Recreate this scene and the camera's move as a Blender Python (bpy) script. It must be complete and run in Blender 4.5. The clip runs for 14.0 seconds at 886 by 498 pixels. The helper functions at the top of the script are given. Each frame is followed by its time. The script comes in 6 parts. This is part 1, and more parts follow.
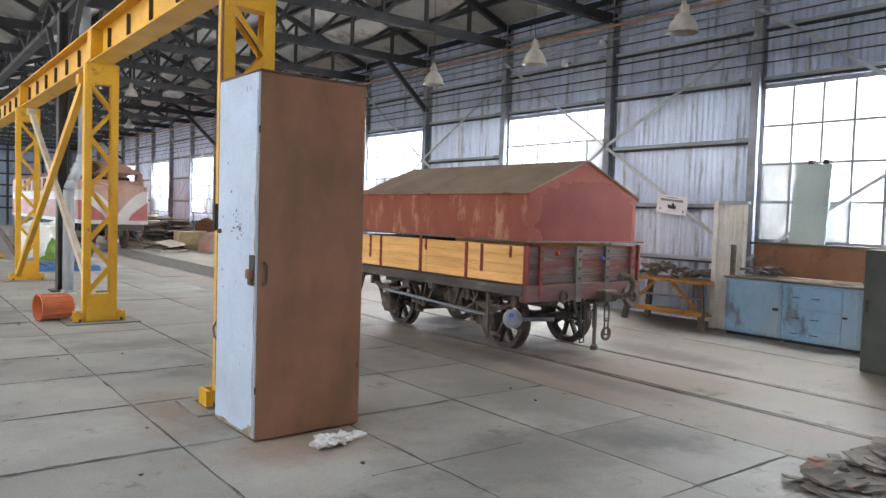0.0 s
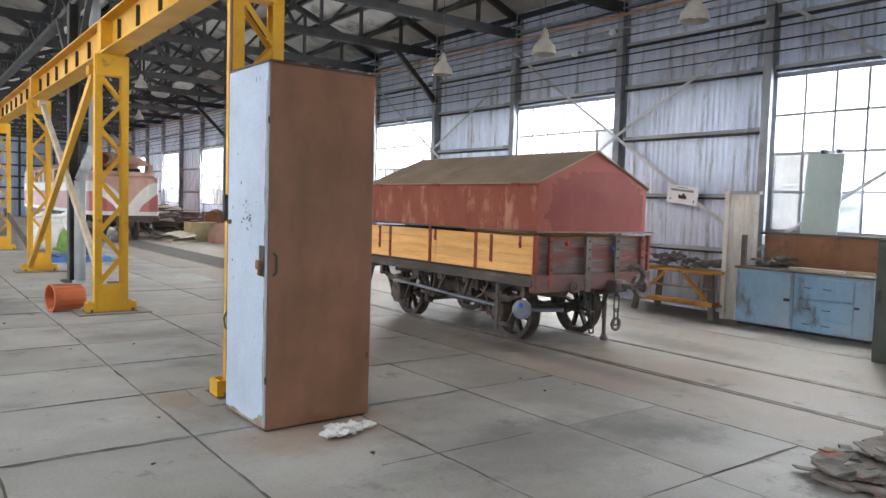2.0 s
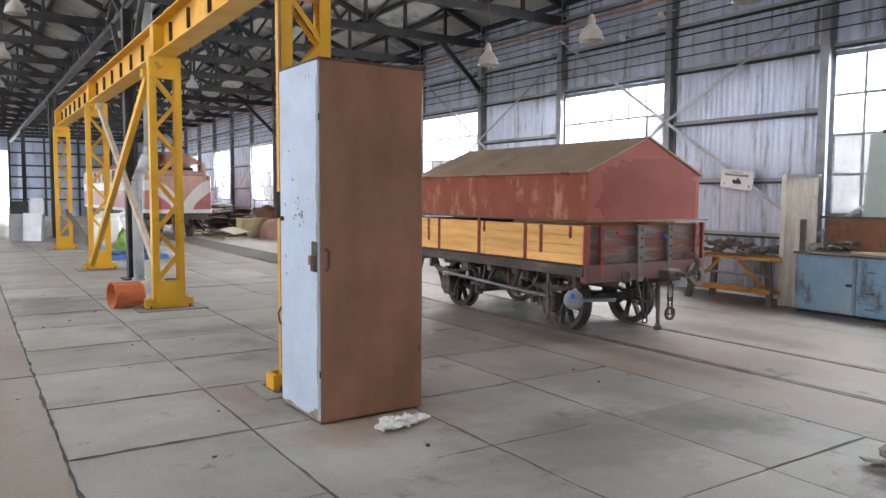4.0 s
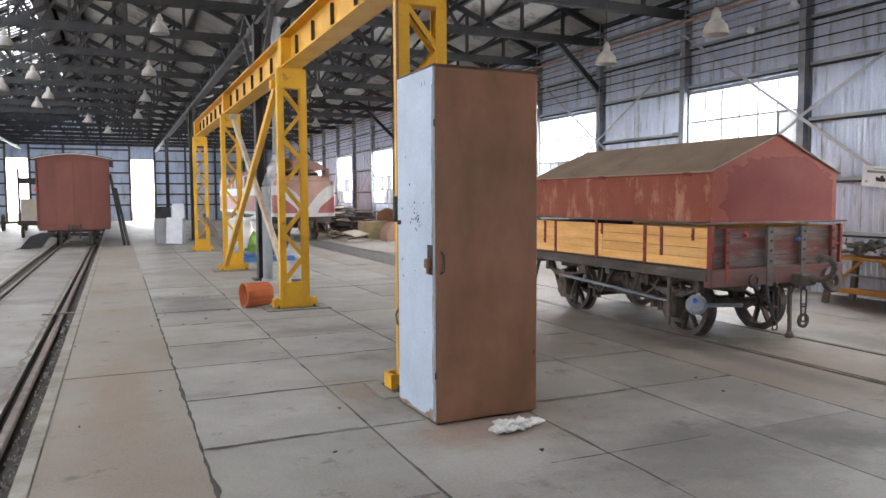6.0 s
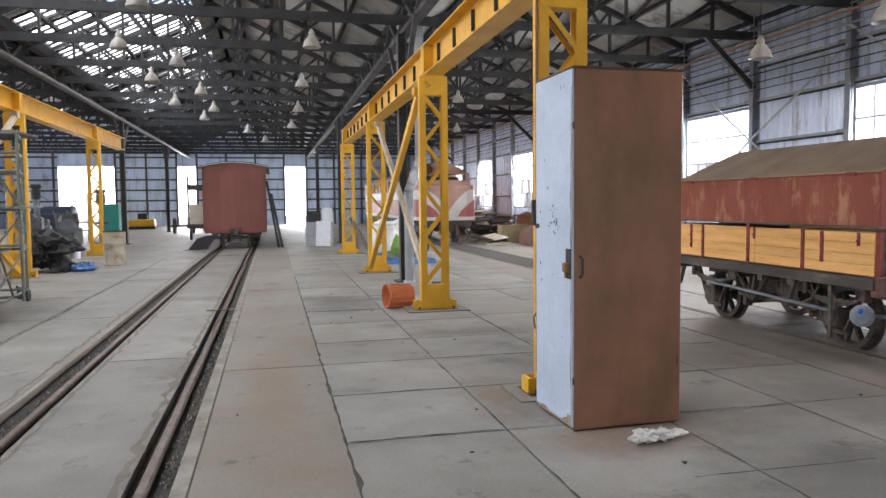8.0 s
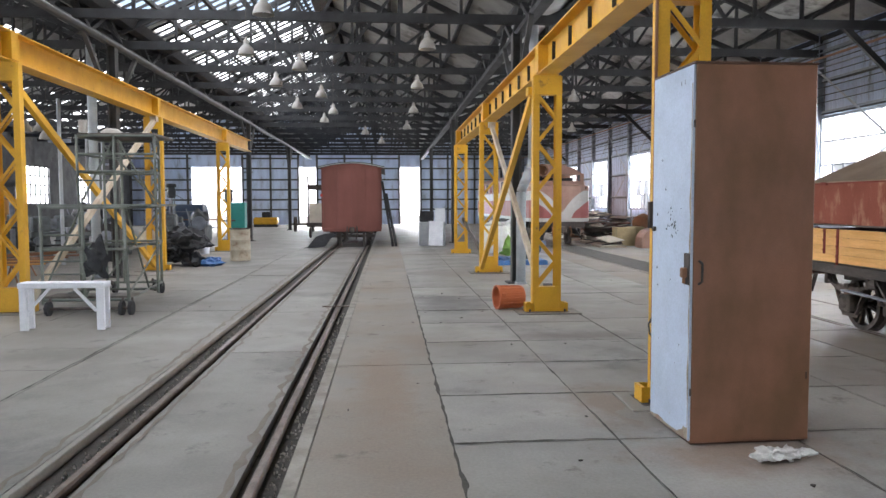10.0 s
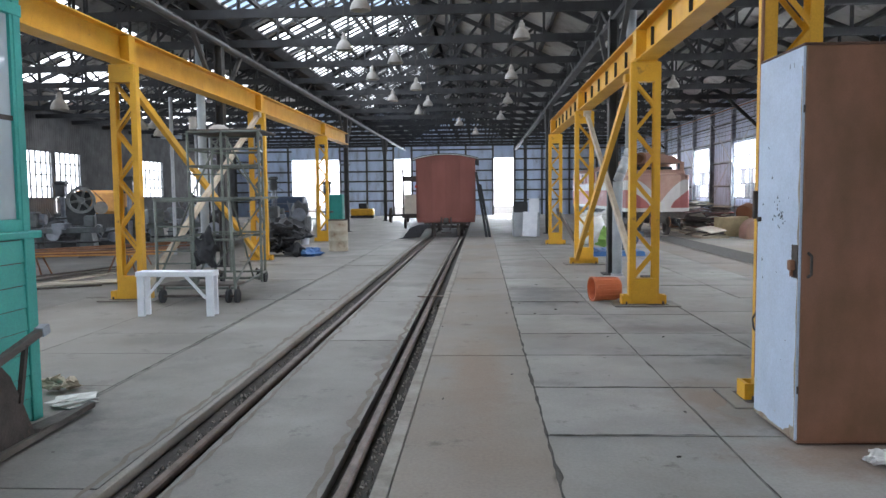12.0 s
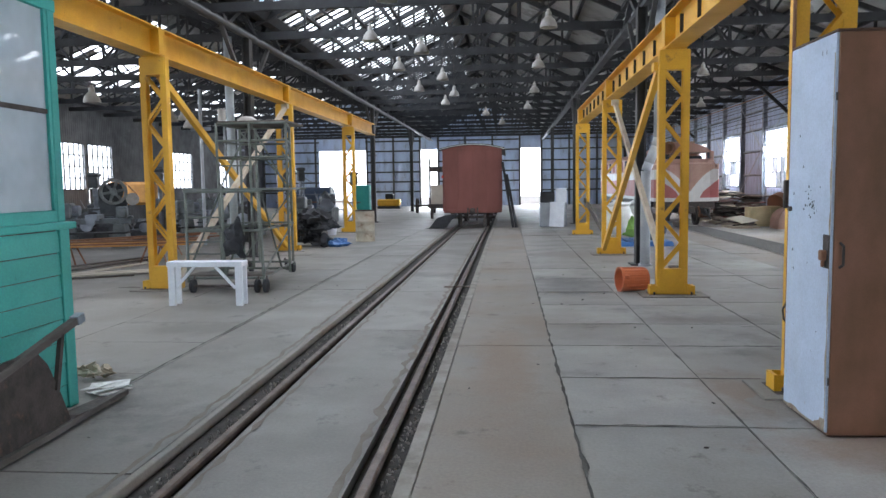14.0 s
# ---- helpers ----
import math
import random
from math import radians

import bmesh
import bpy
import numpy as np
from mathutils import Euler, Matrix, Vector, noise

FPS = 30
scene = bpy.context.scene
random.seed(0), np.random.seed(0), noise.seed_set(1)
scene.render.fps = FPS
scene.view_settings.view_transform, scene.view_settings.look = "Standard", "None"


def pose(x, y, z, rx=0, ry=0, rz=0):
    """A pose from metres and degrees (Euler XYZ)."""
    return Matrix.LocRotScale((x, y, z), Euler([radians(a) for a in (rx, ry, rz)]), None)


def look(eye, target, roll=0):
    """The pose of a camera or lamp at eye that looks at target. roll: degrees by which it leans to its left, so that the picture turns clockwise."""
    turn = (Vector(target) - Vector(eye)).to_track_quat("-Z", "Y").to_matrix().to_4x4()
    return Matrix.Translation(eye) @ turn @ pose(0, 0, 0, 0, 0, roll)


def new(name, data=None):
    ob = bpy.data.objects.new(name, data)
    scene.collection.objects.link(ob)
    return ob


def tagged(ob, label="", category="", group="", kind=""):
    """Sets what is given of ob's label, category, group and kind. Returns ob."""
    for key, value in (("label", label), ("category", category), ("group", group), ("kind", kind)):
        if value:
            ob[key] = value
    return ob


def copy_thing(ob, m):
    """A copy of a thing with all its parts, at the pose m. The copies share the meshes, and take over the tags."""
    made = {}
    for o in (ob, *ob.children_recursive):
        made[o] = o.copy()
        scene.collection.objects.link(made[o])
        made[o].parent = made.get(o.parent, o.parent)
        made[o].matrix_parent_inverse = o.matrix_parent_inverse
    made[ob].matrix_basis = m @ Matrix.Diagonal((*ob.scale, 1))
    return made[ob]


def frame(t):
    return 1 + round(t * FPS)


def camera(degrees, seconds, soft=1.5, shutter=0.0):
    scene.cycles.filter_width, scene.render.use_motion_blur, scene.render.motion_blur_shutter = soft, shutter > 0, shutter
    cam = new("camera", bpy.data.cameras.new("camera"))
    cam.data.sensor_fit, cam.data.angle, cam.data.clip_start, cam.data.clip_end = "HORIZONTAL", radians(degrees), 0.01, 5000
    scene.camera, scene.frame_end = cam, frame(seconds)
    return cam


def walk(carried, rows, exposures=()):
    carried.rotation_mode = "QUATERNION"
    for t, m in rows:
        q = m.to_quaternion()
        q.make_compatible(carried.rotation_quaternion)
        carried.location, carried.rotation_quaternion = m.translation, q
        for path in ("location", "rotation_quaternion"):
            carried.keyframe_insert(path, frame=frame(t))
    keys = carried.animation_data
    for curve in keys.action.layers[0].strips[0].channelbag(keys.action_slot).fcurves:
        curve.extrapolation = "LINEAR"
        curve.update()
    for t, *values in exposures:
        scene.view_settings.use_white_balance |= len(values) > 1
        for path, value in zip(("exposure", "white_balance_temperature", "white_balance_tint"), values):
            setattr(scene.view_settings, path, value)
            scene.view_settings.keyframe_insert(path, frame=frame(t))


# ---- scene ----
cam = camera(62.0, 14.0)

PATH = [
    (0, (0.432, -0.314, 1.668), (1.644, 1.274, 1.575), 1.8),
    (0.5, (0.43, -0.314, 1.672), (1.643, 1.273, 1.57), 1.7),
    (1, (0.435, -0.321, 1.669), (1.641, 1.271, 1.561), 1.5),
    (1.5, (0.436, -0.32, 1.675), (1.639, 1.274, 1.561), 1.6),
    (2, (0.433, -0.311, 1.666), (1.625, 1.291, 1.547), 1.7),
    (4.3, (0.421, -0.293, 1.686), (1.471, 1.403, 1.537), 0.2),
    (4.5, (0.436, -0.297, 1.691), (1.458, 1.416, 1.541), 0.2),
    (5, (0.43, -0.314, 1.692), (1.384, 1.438, 1.544), -0.1),
    (5.5, (0.431, -0.322, 1.693), (1.314, 1.466, 1.548), -0.4),
    (6, (0.431, -0.326, 1.692), (1.236, 1.499, 1.551), -0.3),
    (6.5, (0.436, -0.334, 1.684), (1.133, 1.535, 1.545), -0.7),
    (7, (0.443, -0.332, 1.686), (1.041, 1.572, 1.55), -0.9),
    (7.5, (0.436, -0.346, 1.696), (0.955, 1.581, 1.563), -0.7),
    (8, (0.435, -0.352, 1.691), (0.883, 1.593, 1.563), -0.6),
    (10.3, (0.458, -0.303, 1.692), (0.574, 1.69, 1.564), -0.3),
    (10.5, (0.454, -0.318, 1.692), (0.552, 1.675, 1.559), -0.4),
    (11, (0.452, -0.333, 1.692), (0.501, 1.661, 1.557), -0.4),
    (11.5, (0.453, -0.34, 1.701), (0.423, 1.655, 1.56), -0.7),
    (12, (0.451, -0.332, 1.698), (0.346, 1.66, 1.55), -0.6),
    (12.5, (0.455, -0.333, 1.699), (0.31, 1.656, 1.543), -0.6),
    (13, (0.452, -0.344, 1.695), (0.296, 1.643, 1.53), -0.5),
    (13.5, (0.455, -0.344, 1.697), (0.288, 1.642, 1.525), -0.6),
    (14, (0.455, -0.349, 1.698), (0.278, 1.635, 1.525), -0.8),
]
walk(cam, [(t, look(eye, target, roll)) for t, eye, target, roll in PATH], [(0, 1.5, 6500, 11), (2, 1.5, 6500, 11), (5, 1.46, 6600, 14), (8, 1.34, 6600, 14), (11, 1.18, 6230, 12), (12, 1.07, 6060, 11), (14, 1.04, 5980, 11)])

# ---- light ----
world = bpy.data.worlds.new("overcast_sky")
scene.world = world
world.use_nodes = True
wn = world.node_tree.nodes
sky = wn.new("ShaderNodeTexSky")
sky.sky_type, sky.sun_disc, sky.sun_elevation, sky.sun_rotation = "NISHITA", False, radians(48), radians(60)
sky.dust_density, sky.air_density = 3.0, 1.0
wn["Background"].inputs["Strength"].default_value = 0.15
world.node_tree.links.new(sky.outputs["Color"], wn["Background"].inputs["Color"])
sun = new("sun", bpy.data.lights.new("sun", "SUN"))
sun.data.energy, sun.data.angle, sun.data.color = 1.0, radians(12), (1.0, 0.96, 0.9)
sun.matrix_world = look((0, 0, 30), (-10, -14, 0))


def opening_lamp(name, centre, towards, wide, high, power, colour=(0.95, 0.985, 1.0)):
    """Daylight that comes in through one opening."""
    ob = new(name, bpy.data.lights.new(name, "AREA"))
    ob.data.shape, ob.data.size, ob.data.size_y = "RECTANGLE", wide, high
    ob.data.energy, ob.data.color = power, colour
    ob.matrix_world = look(centre, Vector(centre) + Vector(towards))
    return ob


# ---- materials ----
def surface(name, base, second=None, scale=3.0, rough=0.8, metal=0.0, bump=0.15, stain=None, stain_amount=0.4,
            stain_scale=0.8, stretch=(1, 1, 1), per_piece=0.0, fine=60.0, spots=(), wear=None):
    """Paint, metal or masonry: two colours mixed by broad noise, fine grain, and stains of their own shape."""
    m = bpy.data.materials.new(name)
    m.use_nodes = True
    n, l = m.node_tree.nodes, m.node_tree.links
    b = n["Principled BSDF"]
    second = second or tuple(c * 0.75 for c in base)
    co, mp = n.new("ShaderNodeTexCoord"), n.new("ShaderNodeMapping")
    mp.inputs["Scale"].default_value = stretch
    l.new(co.outputs["Object"], mp.inputs["Vector"])

    def noise_tex(sc, detail, rough_=0.6):
        t = n.new("ShaderNodeTexNoise")
        t.inputs["Scale"].default_value, t.inputs["Detail"].default_value, t.inputs["Roughness"].default_value = sc, detail, rough_
        l.new(mp.outputs["Vector"], t.inputs["Vector"])
        return t.outputs["Fac"]

    def ramp(fac, lo, hi):
        r = n.new("ShaderNodeMapRange")
        r.inputs["From Min"].default_value, r.inputs["From Max"].default_value = lo, hi
        l.new(fac, r.inputs["Value"])
        return r.outputs["Result"]

    def mix(fac, a, c, mode="MIX"):
        x = n.new("ShaderNodeMix")
        x.data_type, x.blend_type = "RGBA", mode
        for sock, v in (("Factor", fac), ("A", a), ("B", c)):
            s_ = [q for q in x.inputs if q.name == sock and (q.type == "RGBA" if sock != "Factor" else q.type == "VALUE")][0]
            if isinstance(v, bpy.types.NodeSocket):
                l.new(v, s_)
            elif sock == "Factor":
                s_.default_value = v
            else:
                s_.default_value = (*v, 1)
        return [q for q in x.outputs if q.type == "RGBA"][0]

    broad = noise_tex(scale, 5)
    grain = noise_tex(fine, 3)
    col = mix(ramp(broad, 0.35, 0.65), base, second)
    if stain:
        st = noise_tex(stain_scale, 7, 0.7)
        lo = 0.72 - stain_amount * 0.5
        col = mix(ramp(st, lo, lo + 0.12), col, stain)
    if wear:
        w1, w2 = noise_tex(1.7, 8, 0.75), noise_tex(0.33, 4, 0.6)
        col = mix(ramp(w2, 0.46, 0.62), col, wear)
        col = mix(ramp(w1, 0.58, 0.68), col, tuple(c * 0.55 for c in wear))
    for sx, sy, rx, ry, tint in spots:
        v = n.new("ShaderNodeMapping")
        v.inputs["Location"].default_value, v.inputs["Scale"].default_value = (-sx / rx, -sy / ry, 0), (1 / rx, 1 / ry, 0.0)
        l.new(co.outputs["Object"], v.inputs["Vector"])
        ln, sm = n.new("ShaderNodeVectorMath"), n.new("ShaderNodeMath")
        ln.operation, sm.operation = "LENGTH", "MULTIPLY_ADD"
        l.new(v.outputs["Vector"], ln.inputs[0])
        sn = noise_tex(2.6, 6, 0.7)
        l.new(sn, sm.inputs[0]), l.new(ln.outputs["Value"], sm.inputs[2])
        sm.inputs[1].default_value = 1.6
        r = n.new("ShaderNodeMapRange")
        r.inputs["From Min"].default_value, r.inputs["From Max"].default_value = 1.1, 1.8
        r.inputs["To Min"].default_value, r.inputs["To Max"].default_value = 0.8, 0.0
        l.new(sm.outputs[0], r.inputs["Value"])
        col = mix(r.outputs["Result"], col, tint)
    g = n.new("ShaderNodeMapRange")
    g.inputs["To Min"].default_value, g.inputs["To Max"].default_value = 0.78, 1.22
    l.new(grain, g.inputs["Value"])
    gray = n.new("ShaderNodeCombineColor")
    for c in gray.inputs:
        l.new(g.outputs["Result"], c)
    col = mix(1.0, col, gray.outputs["Color"], "MULTIPLY")
    if per_piece:
        oi, pr = n.new("ShaderNodeObjectInfo"), n.new("ShaderNodeMapRange")
        pr.inputs["To Min"].default_value, pr.inputs["To Max"].default_value = 1 - per_piece, 1 + per_piece
        l.new(oi.outputs["Random"], pr.inputs["Value"])
        pg = n.new("ShaderNodeCombineColor")
        for c in pg.inputs:
            l.new(pr.outputs["Result"], c)
        col = mix(1.0, col, pg.outputs["Color"], "MULTIPLY")
    l.new(col, b.inputs["Base Color"])
    rr = n.new("ShaderNodeMapRange")
    rr.inputs["To Min"].default_value, rr.inputs["To Max"].default_value = max(0.05, rough - 0.15), min(1, rough + 0.12)
    l.new(broad, rr.inputs["Value"])
    l.new(rr.outputs["Result"], b.inputs["Roughness"])
    b.inputs["Metallic"].default_value = metal
    if bump:
        bp = n.new("ShaderNodeBump")
        bp.inputs["Strength"].default_value, bp.inputs["Distance"].default_value = bump, 0.01
        ad = n.new("ShaderNodeMath")
        l.new(broad, ad.inputs[0]), l.new(grain, ad.inputs[1])
        l.new(ad.outputs[0], bp.inputs["Height"])
        l.new(bp.outputs["Normal"], b.inputs["Normal"])
    return m


def glass_material(name, tint, clear=0.75, rough=0.1):
    m = bpy.data.materials.new(name)
    m.use_nodes = True
    n, l = m.node_tree.nodes, m.node_tree.links
    b = n["Principled BSDF"]
    b.inputs["Base Color"].default_value, b.inputs["Roughness"].default_value = (*tint, 1), rough
    tr, mx = n.new("ShaderNodeBsdfTransparent"), n.new("ShaderNodeMixShader")
    no, rg = n.new("ShaderNodeTexNoise"), n.new("ShaderNodeMapRange")
    no.inputs["Scale"].default_value = 2.5
    rg.inputs["To Min"].default_value, rg.inputs["To Max"].default_value = clear - 0.2, min(1.0, clear + 0.2)
    l.new(no.outputs["Fac"], rg.inputs["Value"])
    l.new(rg.outputs["Result"], mx.inputs[0])
    l.new(b.outputs[0], mx.inputs[1]), l.new(tr.outputs[0], mx.inputs[2])
    l.new(mx.outputs[0], n["Material Output"].inputs["Surface"])
    return m


COLUMN_GREY = surface("column_paint", (0.075, 0.073, 0.07), (0.045, 0.045, 0.045), 3, 0.7, 0.1, 0.2)
SPOTS = [(2.9, 4.45, 1.0, 0.55, (0.22, 0.155, 0.115)), (2.35, 5.6, 0.5, 0.9, (0.19, 0.14, 0.105)), (3.9, 3.3, 1.5, 0.8, (0.15, 0.142, 0.132)), (5.3, 4.6, 1.0, 1.6, (0.16, 0.152, 0.14)),
         (3.0, 8.9, 1.2, 0.4, (0.14, 0.125, 0.11)), (-3.2, 8.2, 1.2, 0.6, (0.13, 0.12, 0.105)), (6.2, 6.0, 0.5, 1.8, (0.17, 0.14, 0.115)), (1.5, 12.0, 0.8, 1.3, (0.15, 0.145, 0.14))]
# first spot: dark ellipse on the floor beneath the wagon; the rest: brown patches
TRACK_SPOTS = [(7.25, 7.6, 0.9, 2.6, (0.085, 0.077, 0.068)), (6.3, 5.6, 0.3, 2.4, (0.12, 0.10, 0.085)), (8.3, 5.4, 0.5, 1.6, (0.13, 0.11, 0.092)), (0.4, 6.6, 0.35, 2.2, (0.21, 0.155, 0.115))]
CONCRETE = surface("worn_concrete", (0.305, 0.292, 0.27), (0.23, 0.221, 0.205), 0.9, 0.66, 0, 0.16, (0.12, 0.118, 0.11), 0.34, 0.45, per_piece=0.13, fine=45, spots=SPOTS, wear=(0.225, 0.205, 0.18))
CONCRETE_RUST = surface("rusty_concrete", (0.245, 0.212, 0.178), (0.215, 0.20, 0.18), 0.7, 0.68, 0, 0.16, (0.15, 0.125, 0.10), 0.28, 0.5, per_piece=0.06, fine=45, spots=TRACK_SPOTS, wear=(0.205, 0.165, 0.13))
CONCRETE_WEST = surface("older_concrete", (0.228, 0.214, 0.19), (0.166, 0.155, 0.138), 0.9, 0.62, 0, 0.16, (0.115, 0.11, 0.10), 0.36, 0.5, per_piece=0.12, fine=45, spots=SPOTS[5:6], wear=(0.19, 0.175, 0.155))
EDGE = surface("concrete_edge", (0.30, 0.275, 0.24), (0.20, 0.18, 0.155), 4, 0.85, 0, 0.3)
DIRT = surface("oily_dirt", (0.035, 0.031, 0.027), (0.07, 0.062, 0.052), 9, 0.95, 0, 0.7, (0.16, 0.15, 0.13), 0.15, 14)
RAIL = surface("rail_steel", (0.17, 0.13, 0.105), (0.11, 0.085, 0.07), 6, 0.5, 0.55, 0.2)
GALV = surface("galvanised_sheet", (0.62, 0.71, 0.87), (0.48, 0.55, 0.69), 2.2, 0.42, 0.3, 0.12, (0.27, 0.29, 0.33), 0.34, 2.2, stretch=(1, 3.4, 0.3))
BRACE = surface("galvanised_bar", (0.42, 0.45, 0.50), (0.33, 0.35, 0.39), 3, 0.5, 0.25, 0.1)
STEEL = surface("grey_steel", (0.27, 0.295, 0.34), (0.18, 0.195, 0.225), 3, 0.55, 0.35, 0.2, (0.1, 0.07, 0.05), 0.2, 3)
TIMBER_GREY = surface("weathered_girt", (0.38, 0.42, 0.48), (0.24, 0.265, 0.30), 4, 0.85, 0, 0.4, stretch=(1, 0.15, 1))
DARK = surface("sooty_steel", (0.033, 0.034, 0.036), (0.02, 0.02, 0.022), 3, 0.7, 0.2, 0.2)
ROOF = surface("roof_sheet", (0.40, 0.39, 0.37), (0.25, 0.245, 0.235), 0.8, 0.85, 0, 0.25, (0.10, 0.095, 0.09), 0.35, 1.1)
YELLOW = surface("crane_yellow", (0.66, 0.36, 0.018), (0.56, 0.29, 0.015), 2, 0.5, 0.05, 0.12, (0.15, 0.085, 0.035), 0.2, 4.5)
GLASS = glass_material("dusty_glass", (0.75, 0.78, 0.8))
PAINTED_PANE = glass_material("painted_pane", (0.55, 0.58, 0.60), 0.2, 0.4)
TARRED = surface("tarred_sheet", (0.10, 0.105, 0.11), (0.06, 0.062, 0.065), 1.5, 0.7, 0.1, 0.15, (0.16, 0.16, 0.165), 0.25, 1.2)


# ---- building blocks ----
def box(bm, x0, x1, y0, y1, z0, z1, bevel=0.0):
    r = bmesh.ops.create_cube(bm, size=1.0, matrix=Matrix.LocRotScale(((x0 + x1) / 2, (y0 + y1) / 2, (z0 + z1) / 2), None,
                                                                     (abs(x1 - x0), abs(y1 - y0), abs(z1 - z0))))
    if bevel:
        es = list({e for v in r["verts"] for e in v.link_edges})
        bmesh.ops.bevel(bm, geom=es, offset=bevel, segments=1, affect="EDGES")
    return bm


def bar(bm, p, q, w, h, up=(0, 0, 1)):
    """A straight bar of section w x h from p to q."""
    p, q = Vector(p), Vector(q)
    d = q - p
    z = d.normalized()
    u = Vector(up)
    if abs(z.dot(u)) > 0.98:
        u = Vector((0, 1, 0))
    x = u.cross(z).normalized()
    y = z.cross(x)
    m = Matrix((x, y, z)).transposed().to_4x4()
    m.translation = (p + q) / 2
    bmesh.ops.create_cube(bm, size=1.0, matrix=m @ Matrix.Diagonal((w, h, d.length, 1)))
    return bm


def rod(bm, p, q, r, n=10, r2=None):
    p, q = Vector(p), Vector(q)
    d = q - p
    m = d.to_track_quat("Z", "Y").to_matrix().to_4x4()
    m.translation = (p + q) / 2
    bmesh.ops.create_cone(bm, cap_ends=True, segments=n, radius1=r, radius2=r if r2 is None else r2, depth=d.length, matrix=m)
    return bm


def lathe(bm, profile, n=20, m=Matrix()):
    """Turn a profile of (radius, height) about the z axis."""
    rings = []
    for r, z in profile:
        rings.append([bm.verts.new(m @ Vector((r * math.cos(2 * math.pi * i / n), r * math.sin(2 * math.pi * i / n), z))) for i in range(n)])
    for a, c in zip(rings, rings[1:]):
        for i in range(n):
            bm.faces.new((a[i], a[(i + 1) % n], c[(i + 1) % n], c[i]))
    return bm


def tube(bm, points, r, n=8):
    for a, c in zip(points, points[1:]):
        rod(bm, a, c, r, n)
    return bm


def prism(bm, outline, axis, a, c):
    """An outline in the two other axes, drawn out along axis from a to c."""
    put = {"x": lambda u, v, w: (w, u, v), "y": lambda u, v, w: (u, w, v), "z": lambda u, v, w: (u, v, w)}[axis]
    lo = [bm.verts.new(put(u, v, a)) for u, v in outline]
    hi = [bm.verts.new(put(u, v, c)) for u, v in outline]
    n = len(outline)
    bm.faces.new(lo), bm.faces.new(hi)
    for i in range(n):
        bm.faces.new((lo[i], lo[(i + 1) % n], hi[(i + 1) % n], hi[i]))
    bmesh.ops.recalc_face_normals(bm, faces=bm.faces[:])
    return bm


def lump(bm, centre, size, seed, rough_=0.25, sub=2):
    """An uneven lump, flattened at the foot."""
    r = bmesh.ops.create_icosphere(bm, subdivisions=sub, radius=1.0)
    for v in r["verts"]:
        k = 1 + rough_ * noise.noise(v.co * 1.7 + Vector((seed * 3.1, seed, 0))) * 2
        v.co = Vector((v.co.x * size[0] * k, v.co.y * size[1] * k, max(v.co.z, -0.6) * size[2] * k)) + Vector(centre)
    return bm


def thing(name, at, label, category, group="", kind="", turn=0.0):
    ob = new(name)
    ob.location, ob.rotation_euler = at, (0, 0, radians(turn))
    ob.empty_display_size = 0.1
    return tagged(ob, label, category, group, kind)


def part(name, bm, material, parent=None, label="", smooth=False):
    """Links a bmesh, given in the parent's own axes, as one mesh object under it."""
    me = bpy.data.meshes.new(name)
    bmesh.ops.recalc_face_normals(bm, faces=bm.faces[:])
    bm.to_mesh(me)
    bm.free()
    me.materials.append(material)
    if smooth:
        me.polygons.foreach_set("use_smooth", [True] * len(me.polygons))
    ob = new(name, me)
    ob.parent = parent
    if label:
        ob["label"] = label
    return ob


def B():
    return bmesh.new()


# ---- plan, in metres: y runs down the hall, x = 11.5 is the window wall ----
WALL_X, END_Y, BACK_Y, LEFT_X = 11.5, 60.0, -9.0, -19.9
BAY = 2.97
BAYS = [0.13 + BAY * k for k in range(-3, 21)]
COL_R, COL_L = 3.25, -5.8
CHORD, EAVE = 5.45, 5.75


def corrugated(name, x, y0, y1, z0, z1, axis, parent, pitch=0.1, depth=0.036):
    """A sheet with upright corrugations in the plane x (axis 'x') or the plane y (axis 'y')."""
    n = max(4, int((y1 - y0) / pitch) * 4)
    vs, fs = [], []
    for i in range(n + 1):
        u = y0 + (y1 - y0) * i / n
        d = depth * math.sin(2 * math.pi * (u - y0) / pitch)
        for z in (z0, z1):
            vs.append((x + d, u, z) if axis == "x" else (u, x + d, z))
    for i in range(n):
        fs.append((2 * i, 2 * i + 2, 2 * i + 3, 2 * i + 1))
    me = bpy.data.meshes.new(name)
    me.from_pydata(vs, [], fs)
    me.materials.append(GALV)
    me.polygons.foreach_set("use_smooth", [True] * len(me.polygons))
    ob = new(name, me)
    ob.parent = parent
    return ob


def lapped(name, x, y0, y1, z0, z1, parent, pitch=0.1, depth=0.034, row=0.3, lean=0.02):
    """Upper cladding: short corrugated sheets lapped row over row."""
    n = max(4, int((y1 - y0) / pitch) * 4)
    rows_ = int(round((z1 - z0) / row))
    vs, fs = [], []
    for r in range(rows_):
        za, zb = z0 + (z1 - z0) * r / rows_, z0 + (z1 - z0) * (r + 1) / rows_
        base = len(vs)
        for i in range(n + 1):
            u = y0 + (y1 - y0) * i / n
            d = depth * math.sin(2 * math.pi * (u - y0) / pitch)
            vs += [(x + d - lean, u, za), (x + d, u, zb + 0.06)]
        fs += [(base + 2 * i, base + 2 * i + 2, base + 2 * i + 3, base + 2 * i + 1) for i in range(n)]
    me = bpy.data.meshes.new(name)
    me.from_pydata(vs, [], fs)
    me.materials.append(GALV)
    me.polygons.foreach_set("use_smooth", [True] * len(me.polygons))
    ob = new(name, me)
    ob.parent = parent
    return ob


